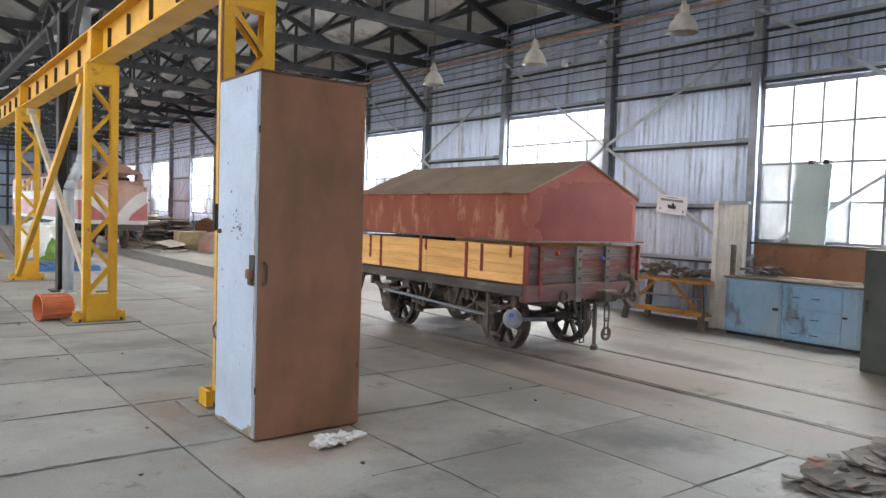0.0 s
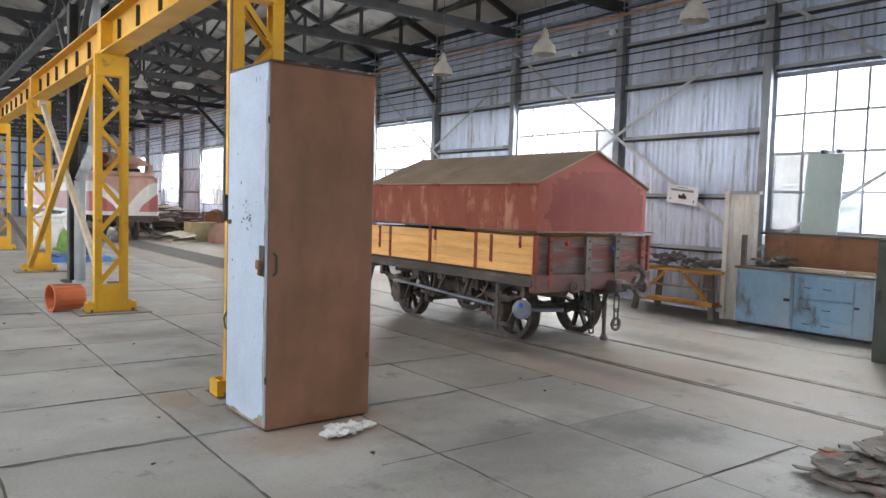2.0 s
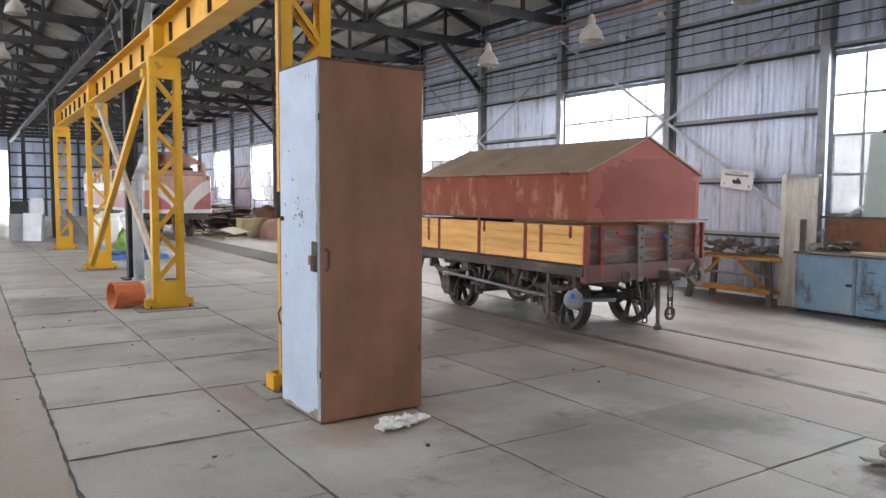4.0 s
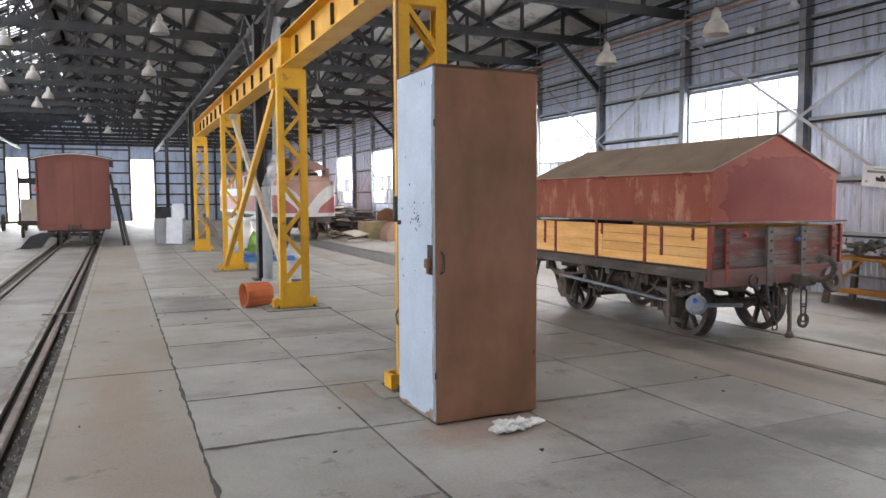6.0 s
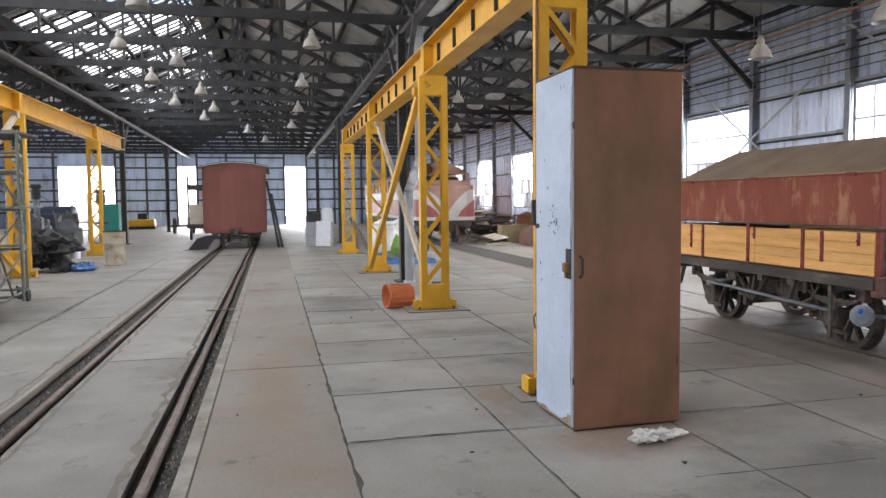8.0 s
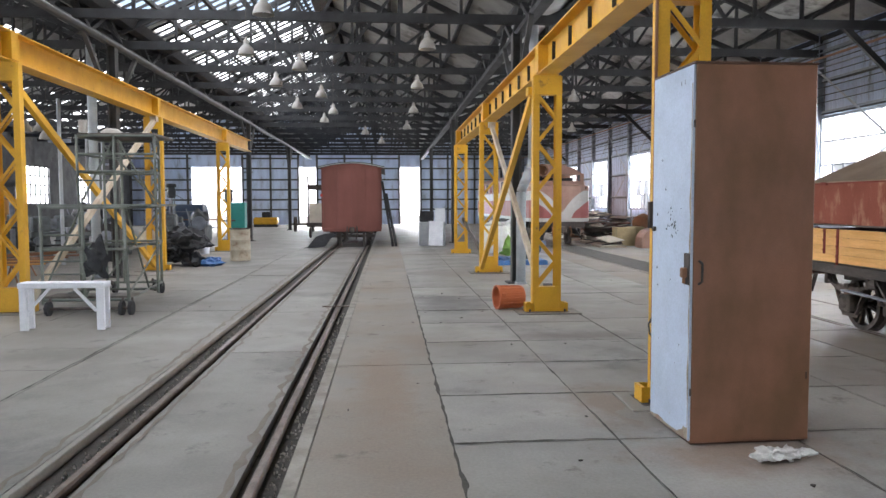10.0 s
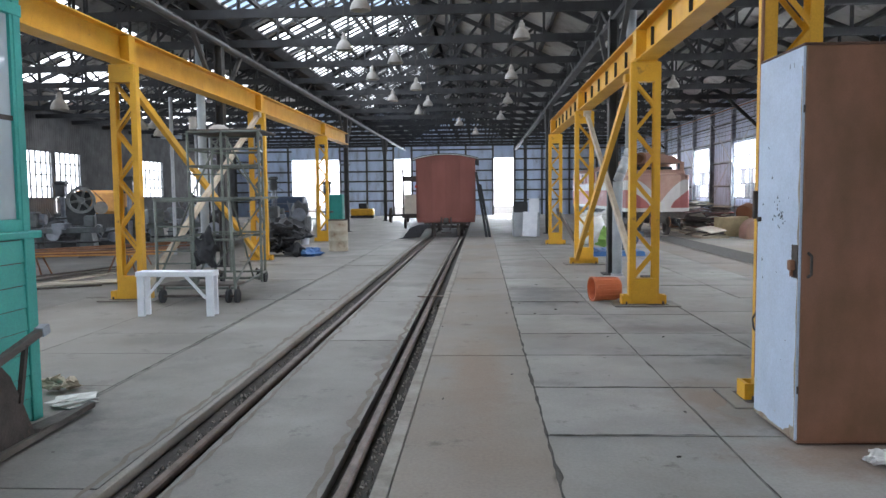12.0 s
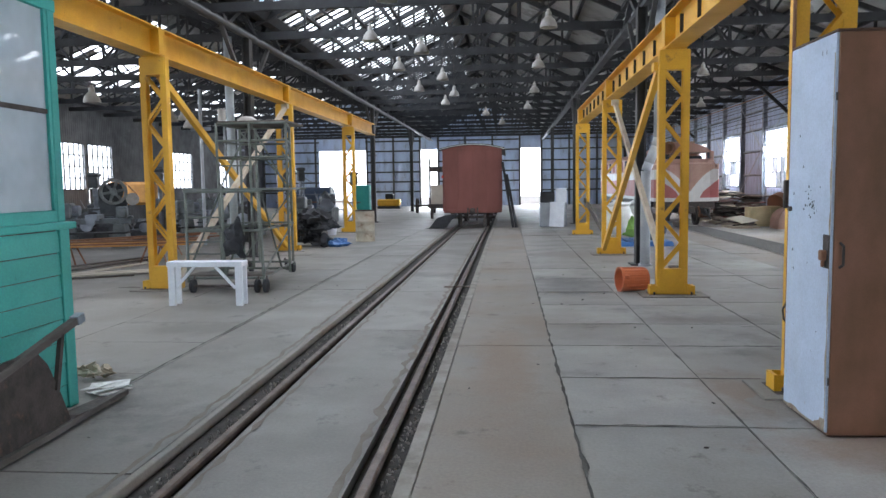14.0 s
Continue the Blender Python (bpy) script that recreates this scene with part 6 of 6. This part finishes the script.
# machines
prs = thing("power_press", (-13.6, 25.0, 0), "grey power press with a large belt flywheel", "press", turn=25)
part("bed", box(B(), -0.6, 0.6, -0.5, 0.5, 0, 0.75, 0.05), MACHINE, prs)
part("column", prism(B(), [(-0.45, 0.75), (0.35, 0.75), (0.42, 1.2), (0.15, 1.5), (0.3, 1.9), (-0.35, 1.9), (-0.5, 1.3)], "y", -0.25, 0.3), MACHINE, prs)
FLY = surface("flywheel_grey", (0.26, 0.28, 0.28), (0.16, 0.17, 0.17), 4, 0.5, 0.3)
fly_at = Matrix.Translation((0.0, -0.42, 1.62)) @ Matrix.Rotation(radians(90), 4, "X")
fly = part("flywheel", lathe(B(), [(0.36, -0.06), (0.46, -0.07), (0.46, 0.09), (0.36, 0.08), (0.36, -0.06)], 32, fly_at), FLY, prs, "grey spoked flywheel")
part("hub", lathe(B(), [(0.0, 0.1), (0.12, 0.1), (0.13, -0.06), (0.0, -0.06)], 18, fly_at), FLY, fly)
for k in range(6):
    a = k * math.pi / 3 + 0.2
    part("spoke", bar(B(), (0.1 * math.cos(a), -0.42, 1.62 + 0.1 * math.sin(a)), (0.38 * math.cos(a), -0.42, 1.62 + 0.38 * math.sin(a)), 0.09, 0.05, (0, 1, 0)), FLY, fly)
part("belt_guard", lathe(B(), [(0.30, -0.10), (0.33, -0.10), (0.33, -0.14), (0.0, -0.14), (0.0, -0.12), (0.30, -0.12)], 24, fly_at), MACHINE, fly)
part("small_pulley", rod(B(), (0.62, -0.5, 1.35), (0.62, -0.34, 1.35), 0.22, 24), ENAMEL, prs)
part("belt", bar(B(), (0.3, -0.44, 2.05), (0.78, -0.44, 1.5), 0.02, 0.08, (0, 1, 0)), BLACK, prs)
part("motor", rod(B(), (0.5, -0.3, 1.35), (0.5, 0.2, 1.35), 0.18, 16), MACHINE, prs)
for k, (x, y, w, h, m) in enumerate(((-15.2, 25.5, 0.8, 0.9, MACHINE), (-14.9, 23.6, 0.9, 0.8, MACHINE), (-12.3, 27.6, 0.5, 0.55, DARK), (-16.5, 29.0, 1.0, 1.1, MACHINE), (-7.3, 30.5, 0.7, 1.3, MACHINE), (-8.6, 25.0, 0.8, 0.9, MACHINE), (-7.9, 22.3, 0.6, 1.0, DARK), (-11.2, 22.5, 0.9, 0.7, MACHINE), (-12.4, 21.3, 0.8, 0.9, DARK), (-16.0, 24.5, 1.0, 1.3, DARK), (-10.2, 29.5, 0.9, 1.2, MACHINE), (-12.8, 33.0, 1.1, 1.5, DARK), (-8.2, 34.5, 0.9, 1.2, MACHINE), (-14.8, 39.0, 1.2, 1.4, DARK), (-6.9, 26.2, 0.6, 0.8, DARK))):
    mc = thing("workshop_machine", (x, y, 0), "old dark grey workshop machine with a rounded head", "machine", "workshop machines")
    part("base", box(B(), -w / 2, w / 2, -w / 2, w / 2, 0, h * 0.6, 0.04), m, mc)
    part("head", lump(B(), (0, 0, h * 0.8), (w * 0.45, w * 0.4, h * 0.3), k, 0.35, 2), m, mc)
    part("wheel", rod(B(), (w * 0.2, -w / 2 - 0.06, h * 0.7), (w * 0.2, -w / 2, h * 0.7), h * 0.22, 20), STEEL, mc)
    part("lever", rod(B(), (-w * 0.3, -w * 0.3, h * 0.6), (-w * 0.5, -w * 0.5, h * 1.15), 0.02, 8), STEEL, mc)
SLIDE = surface("bench_lathe_grey", (0.14, 0.155, 0.16), (0.08, 0.09, 0.095), 4, 0.5, 0.25, 0.2, (0.12, 0.08, 0.05), 0.2, 4)


def bench_lathe(x, y, turn, m):
    t = thing("metal_lathe", (x, y, 0), "old grey metal-turning lathe on cast legs", "lathe", "lathes in the west bay", turn=turn)
    for s in (-0.75, 0.75):
        part("leg", prism(B(), [(s - 0.24, 0), (s + 0.24, 0), (s + 0.14, 0.7), (s - 0.14, 0.7)], "y", -0.24, 0.24), m, t)
    part("bed", box(B(), -1.1, 1.1, -0.17, 0.17, 0.70, 0.86, 0.02), m, t)
    part("headstock", box(B(), -1.1, -0.55, -0.22, 0.22, 0.86, 1.32, 0.05), m, t)
    part("chuck", rod(B(), (-0.55, 0, 1.1), (-0.38, 0, 1.1), 0.15, 18), STEEL, t)
    part("carriage", box(B(), -0.15, 0.2, -0.32, 0.3, 0.80, 0.98, 0.02), STEEL, t)
    part("hand_wheel", rod(B(), (0.02, -0.37, 0.76), (0.02, -0.33, 0.76), 0.12, 16), STEEL, t)
    part("tailstock", box(B(), 0.65, 0.95, -0.13, 0.13, 0.86, 1.2, 0.04), m, t)
    part("drip_tray", box(B(), -1.0, 1.0, -0.3, 0.3, 0.42, 0.46, 0.01), DARK, t)


def pillar_drill(x, y, h, m):
    t = thing("pillar_drill", (x, y, 0), "tall dark pillar drill with a belt head", "drill", "pillar drills", turn=20)
    part("foot", box(B(), -0.3, 0.3, -0.4, 0.3, 0, 0.1, 0.02), m, t)
    part("pillar", rod(B(), (0, 0.1, 0.1), (0, 0.1, h), 0.08, 14), STEEL, t)
    part("table", box(B(), -0.25, 0.25, -0.4, 0.1, 0.9, 0.97, 0.01), m, t)
    part("head", box(B(), -0.16, 0.16, -0.42, 0.2, h - 0.45, h, 0.05), m, t)
    part("belt_cover", box(B(), -0.2, 0.2, -0.4, 0.45, h, h + 0.16, 0.05), m, t)
    part("spindle", rod(B(), (0, -0.28, h - 0.75), (0, -0.28, h - 0.45), 0.04, 10), STEEL, t)
    part("feed_lever", rod(B(), (0.16, -0.2, h - 0.3), (0.45, -0.3, h - 0.5), 0.015, 8), STEEL, t)


for x, y, turn in ((-11.6, 20.2, 12), (-14.6, 21.6, 100), (-9.4, 23.4, 35), (-10.6, 27.0, 80), (-13.2, 29.8, 20), (-7.6, 28.4, 95)):
    bench_lathe(x, y, turn, SLIDE)
for x, y, h in ((-7.0, 23.6, 2.1), (-12.0, 25.2, 2.3), (-15.6, 27.2, 2.2), (-8.9, 32.5, 2.4), (-6.8, 34.0, 2.2)):
    pillar_drill(x, y, h, MACHINE)
tank = thing("orange_tank", (-17.5, 34.0, 0), "dull orange tank on dark legs", "tank")
part("shell", box(B(), -1.2, 1.2, -0.5, 0.5, 0.95, 2.05, 0.12), ORANGE_WOOD, tank)
for x in (-1, 1):
    part("leg", box(B(), x - 0.1, x + 0.1, -0.4, 0.4, 0, 0.96), DARK, tank)
bt = thing("blue_boiler_tank", (-9.8, 38.5, 0), "dark blue cylindrical tank among pipes", "tank")
part("shell", rod(B(), (-0.9, 0, 0.95), (0.9, 0, 0.95), 0.72, 24), surface("dull_blue", (0.07, 0.10, 0.16), None, 3, 0.5), bt)
part("saddle", box(B(), -0.7, 0.7, -0.5, 0.5, 0, 0.4), DARK, bt)
for i in range(6):
    part("pipe", rod(B(), (-1.8 + i * 0.7, -0.9, 0), (-1.8 + i * 0.7, -0.9, 1.3 + 0.5 * (i % 3)), 0.04, 8), STEEL, bt)
for z in (0.5, 0.9, 1.3):
    part("rail", rod(B(), (-1.9, -0.9, z), (1.9, -0.9, z), 0.025, 8), RUST if z == 0.9 else STEEL, bt)
tc = thing("teal_cabinet", (-7.2, 38.2, 0), "turquoise steel machine cabinet", "cabinet")
part("body", box(B(), -0.45, 0.4, -0.3, 0.3, 0.25, 1.75, 0.03), TEAL, tc)
part("door", box(B(), -0.4, 0.35, -0.325, -0.302, 0.4, 1.6, 0.006), TEAL, tc)
part("foot", box(B(), -0.35, 0.3, -0.25, 0.25, 0, 0.25), DARK, tc)
yl = thing("yellow_machine", (-8.3, 54.0, 0), "small yellow engine-driven machine", "machine")
part("body", box(B(), -0.9, 0.8, -0.4, 0.4, 0.2, 0.7, 0.08), YELLOW, yl)
part("engine", box(B(), -0.3, 0.3, -0.3, 0.3, 0.7, 1.1, 0.05), DARK, yl)
part("skid", box(B(), -0.9, 0.8, -0.3, 0.3, 0, 0.2), DARK, yl)
for k, (x, y, h) in enumerate(((-8.6, 21.0, 4.6), (-9.2, 26.5, 4.6), (-11.4, 30.0, 4.8), (-10.8, 36.0, 4.8), (-7.4, 42.0, 4.6), (-13.6, 37.5, 4.8))):
    hp = thing("hanging_pipe", (x, y, 0), "upright grey service pipe with a bracket", "pipe", "service pipes")
    part("riser", rod(B(), (0, 0, 0), (0, 0, h), 0.05, 10), PIPE, hp)
    part("bracket", box(B(), -0.3, 0.3, -0.04, 0.04, h - 1.2, h - 1.1), STEEL, hp)

# ---- store of junk beyond the locomotive ----
bx = thing("fridge_box", (2.32, 28.9, 0), "white metal box leaning before a grey crate", "box")
part("white_panel", bar(B(), (0, -0.25, 0.02), (0.05, -0.1, 0.97), 0.56, 0.06, (0, 1, 0)), WHITE, bx)
part("crate", box(B(), -0.62, 0.42, 0.0, 0.9, 0, 0.95, 0.02), PIPE, bx)
part("upper_panel", box(B(), 0.0, 0.42, 0.1, 0.2, 0.95, 1.5, 0.01), WHITE, bx)
part("upper_crate", box(B(), -0.60, -0.05, 0.1, 0.6, 0.95, 1.38, 0.02), DARK, bx, "dark box on the crate")
for x, y in ((3.42, 20.0), (3.95, 20.6)):
    bgm = lump(B(), (0, 0, 0.5), (0.42, 0.4, 0.55), x, 0.12, 3)
    bag = thing("bulk_bag", (x, y, 0.15), "full white woven bulk bag on a blue pallet", "bag", "bulk bags")
    part("sack", bgm, BAGCLOTH, bag, smooth=True)
    part("rim", lathe(B(), [(0.30, 0.9), (0.34, 0.97), (0.31, 1.0), (0.27, 0.93)], 18), BAGCLOTH, bag)
tagged(part("green_sack", lump(B(), (3.75, 19.75, 0.45), (0.25, 0.12, 0.3), 4, 0.3, 2), LIME), "green plastic sack among the bulk bags", "sack")
SLATE = surface("slate_cloth", (0.10, 0.12, 0.15), None, 4, 0.8)
for i in range(3):
    tagged(part("dark_sack", lump(B(), (4.3 + 0.12 * i, 20.0 + 0.1 * i, 0.3 + 0.1 * i), (0.3, 0.25, 0.2), i, 0.4, 2), SLATE), "slate-grey cloth sack piled on the pallet", "sack", "dark sacks")
pal = thing("blue_pallet", (3.9, 20.3, 0), "blue plastic pallet under the sacks", "pallet")
for i in range(7):
    part("slat", box(B(), -0.75 + i * 0.24, -0.57 + i * 0.24, -0.8, 0.7, 0.10, 0.13), TARP, pal)
for y in (-0.75, 0, 0.6):
    part("bearer", box(B(), -0.75, 0.9, y - 0.05, y + 0.05, 0, 0.10), TARP, pal)
rnd = random.Random(9)
for k, (x, y, n, m) in enumerate(((9.15, 30.2, 14, GREY_WOOD), (9.85, 30.4, 13, WEATHERED), (8.9, 32.5, 18, RUST), (10.6, 31.5, 16, GREY_WOOD), (9.7, 33.4, 20, GREY_WOOD), (10.6, 34.5, 19, STEEL), (8.9, 27.4, 4, IRON), (10.9, 22.0, 7, GREY_WOOD))):
    stk = thing("timber_stack", (x, y, 0), "untidy stack of old boards and sheets on a pallet", "stack", "stacks beside the window wall")
    for i in range(n):
        a = rnd.uniform(-12, 12)
        bm = box(B(), -0.34 + rnd.uniform(-.14, .12), 0.34 + rnd.uniform(-.12, .14), -0.4 + rnd.uniform(-.2, .1), 0.4 + rnd.uniform(-.1, .2), 0, 0.04)
        bmesh.ops.transform(bm, matrix=pose(0, 0, 0.08 + i * 0.062, rnd.uniform(-7, 7), rnd.uniform(-9, 9), a), verts=bm.verts[:])
        part("board", bm, rnd.choice((m, m, m, CREAM, DARK, IRON, WEATHERED)), stk)
    part("pallet", box(B(), -0.5, 0.5, -0.6, 0.6, 0, 0.08), TIMBER, stk)
for x, w in ((9.75, 0.75), (10.45, 0.55)):
    cp = thing("cream_cupboard", (x, 27.9 + (x - 9.75), 0), "low cream wooden cupboard among the stacks", "cupboard", "cream cupboards")
    part("body", box(B(), -w / 2, w / 2, 0, 0.6, 0, 0.72, 0.01), surface("yellow_cream", (0.58, 0.47, 0.26), None, 3, 0.7), cp)
    part("door", box(B(), -w / 2 + 0.03, w / 2 - 0.03, -0.02, -0.001, 0.05, 0.68, 0.005), surface("yellow_cream_door", (0.54, 0.43, 0.24), None, 3, 0.7), cp)
dk = thing("red_half_drum", (10.35, 26.2, 0), "faded red half drum standing on its edge", "drum")
part("shell", prism(B(), [(-0.55, 0), (0.55, 0)] + [(0.55 * math.cos(a), 0.25 + 0.5 * math.sin(a)) for a in np.linspace(0, math.pi, 12)], "y", 0, 0.8), LOCO_PINK, dk)
tagged(part("round_table_top", rod(B(), (10.7, 29.0, 0.75), (10.95, 29.15, 0.85), 0.42, 24), RUST), "round brown board leaning among the stacks", "board")
bm = B()
for i in range(60):
    q = random.Random(i + 300)
    c = Vector((q.uniform(8.7, 11.1), q.uniform(29, 37), q.uniform(0.03, 0.5)))
    a = q.uniform(0, 3.1)
    d = Vector((math.cos(a), math.sin(a), q.uniform(-.4, .4))) * q.uniform(0.15, 0.5)
    bar(bm, c - d, c + d, q.uniform(.05, .25), q.uniform(.02, .08))
tagged(part("junk_heap", bm, surface("junk", (0.20, 0.17, 0.145), (0.09, 0.08, 0.07), 3, 0.8, 0, 0.3, (0.4, 0.37, 0.33), 0.2, 4)), "heap of mixed timber and metal junk along the wall", "junk", kind="stuff")

# ---- teal office hut ----
hut = thing("teal_hut", (-2.99, 5.14, 0), "turquoise weatherboard office hut with a glazed upper wall", "hut")
HD, HB = 3.4, 2.6
for i in range(8):
    z = 0.02 + i * 0.172
    part("board", prism(B(), [(-0.004, z), (0.012, z), (0.004, z + 0.163), (-0.004, z + 0.163)], "y", -HD, -0.13), TEAL, hut)
part("corner_post", box(B(), -0.03, 0.022, -0.13, -0.005, 0.0, 1.40, 0.006), TEAL, hut)
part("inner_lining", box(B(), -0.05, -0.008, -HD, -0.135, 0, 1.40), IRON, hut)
part("sill", box(B(), -0.06, 0.065, -HD, 0.03, 1.40, 1.455, 0.008), TEAL, hut)
part("upper_post", box(B(), -0.08, 0.0, -0.10, -0.01, 1.456, 3.35, 0.006), TEAL, hut)
part("bottom_rail", box(B(), -0.06, -0.004, -HD, -0.102, 1.456, 1.545, 0.004), TEAL, hut)
part("top_rail", box(B(), -0.07, 0.005, -HD, 0.0, 3.05, 3.14, 0.004), TEAL, hut)
part("fascia", box(B(), -0.1, 0.03, -HD, 0.03, 3.352, 3.6, 0.004), TEAL, hut)
part("glazing_bar", box(B(), -0.045, -0.015, -HD, -0.135, 2.275, 2.31), IRON, hut)
part("stile", box(B(), -0.055, -0.006, -0.134, -0.102, 1.546, 3.05), TEAL, hut)
for y in (-0.85, -1.6, -2.35):
    part("stile", box(B(), -0.05, -0.01, y - 0.03, y + 0.03, 1.546, 3.05), TEAL, hut)
HUTGLASS = glass_material("hut_glass", (0.62, 0.70, 0.76), 0.35, 0.06)
for y0, y1 in ((-0.82, -0.136), (-1.57, -0.88), (-2.32, -1.63), (-3.38, -2.38)):
    for z0, z1 in ((1.547, 2.274), (2.311, 3.048)):
        part("pane", box(B(), -0.034, -0.028, y0, y1, z0, z1), HUTGLASS, hut)
part("end_wall", box(B(), -HB, -0.055, -0.06, -0.02, 0, 1.40), TEAL, hut)
part("back_wall", box(B(), -HB, -HB + 0.05, -HD, -0.06, 0, 3.3), CREAM, hut)
part("rear_wall", box(B(), -HB, -0.05, -HD, -HD + 0.05, 0, 3.3), CREAM, hut)
part("roof", box(B(), -HB, -0.101, -HD, 0.03, 3.355, 3.42), TIMBER_GREY, hut)
part("end_upper", box(B(), -HB, -0.11, -0.06, -0.02, 2.9, 3.35), TEAL, hut)
part("torn_card", prism(B(), [(-0.48, 1.55), (-0.16, 1.55), (-0.16, 1.70), (-0.22, 1.74), (-0.35, 1.73), (-0.42, 1.68)], "x", -0.09, -0.085), CREAM, hut, "torn cream card behind the glass")

ct = thing("hand_cart", (-2.70, 4.3, 0), "dark steel hand cart tipped against the hut", "cart")
part("tray", prism(B(), [(-0.9, 0.06), (0.25, 0.06), (0.14, 0.30), (0.02, 0.52), (-0.1, 0.64), (-0.9, 0.60)], "x", 0.0, 0.03), IRON, ct, "dark steel tray")
part("floor_bar", bar(B(), (0.06, -1.2, 0.03), (0.02, 1.02, 0.05), 0.05, 0.045), GREY_WOOD, ct, "worn timber handle on the floor")
part("upper_bar", bar(B(), (0.02, -0.9, 0.45), (0.02, 0.40, 0.76), 0.05, 0.05), GREY_WOOD, ct, "worn timber upper handle")
part("grip", bar(B(), (0.02, 0.37, 0.752), (0.02, 0.45, 0.772), 0.065, 0.065), TIMBER_GREY, ct)
part("strut", bar(B(), (0.03, 0.19, 0.70), (0.03, 0.10, 0.32), 0.03, 0.035), IRON, ct)
part("foot_plate", prism(B(), [(0.2, 0.05), (0.55, 0.02), (0.85, 0.05), (0.3, 0.08)], "x", -0.1, 0.05), IRON, ct)
bm = B()
for i in range(8):
    q = random.Random(i + 60)
    bar(bm, (-2.98 + q.uniform(-.08, .1), 5.35 + q.uniform(-.1, .12), 0.012 + 0.006 * i), (-2.9 + q.uniform(-.1, .15), 5.5 + q.uniform(-.05, .15), 0.012 + 0.008 * i), 0.16, 0.004, (q.uniform(-.2, .2), q.uniform(-.2, .2), 1))
tagged(part("loose_papers", bm, PAPER), "white papers scattered by the hut corner", "papers", kind="stuff")
bm = B()
for i in range(6):
    q = random.Random(i + 80)
    lump(bm, (-3.25 + q.uniform(-.12, .12), 5.82 + q.uniform(-.1, .1), 0.05 + q.uniform(0, .06)), (0.08, 0.05, 0.05), i, 0.8, 2)
tagged(part("paper_bag", bm, TIMBER), "crumpled brown paper bag on the floor", "bag", kind="stuff")
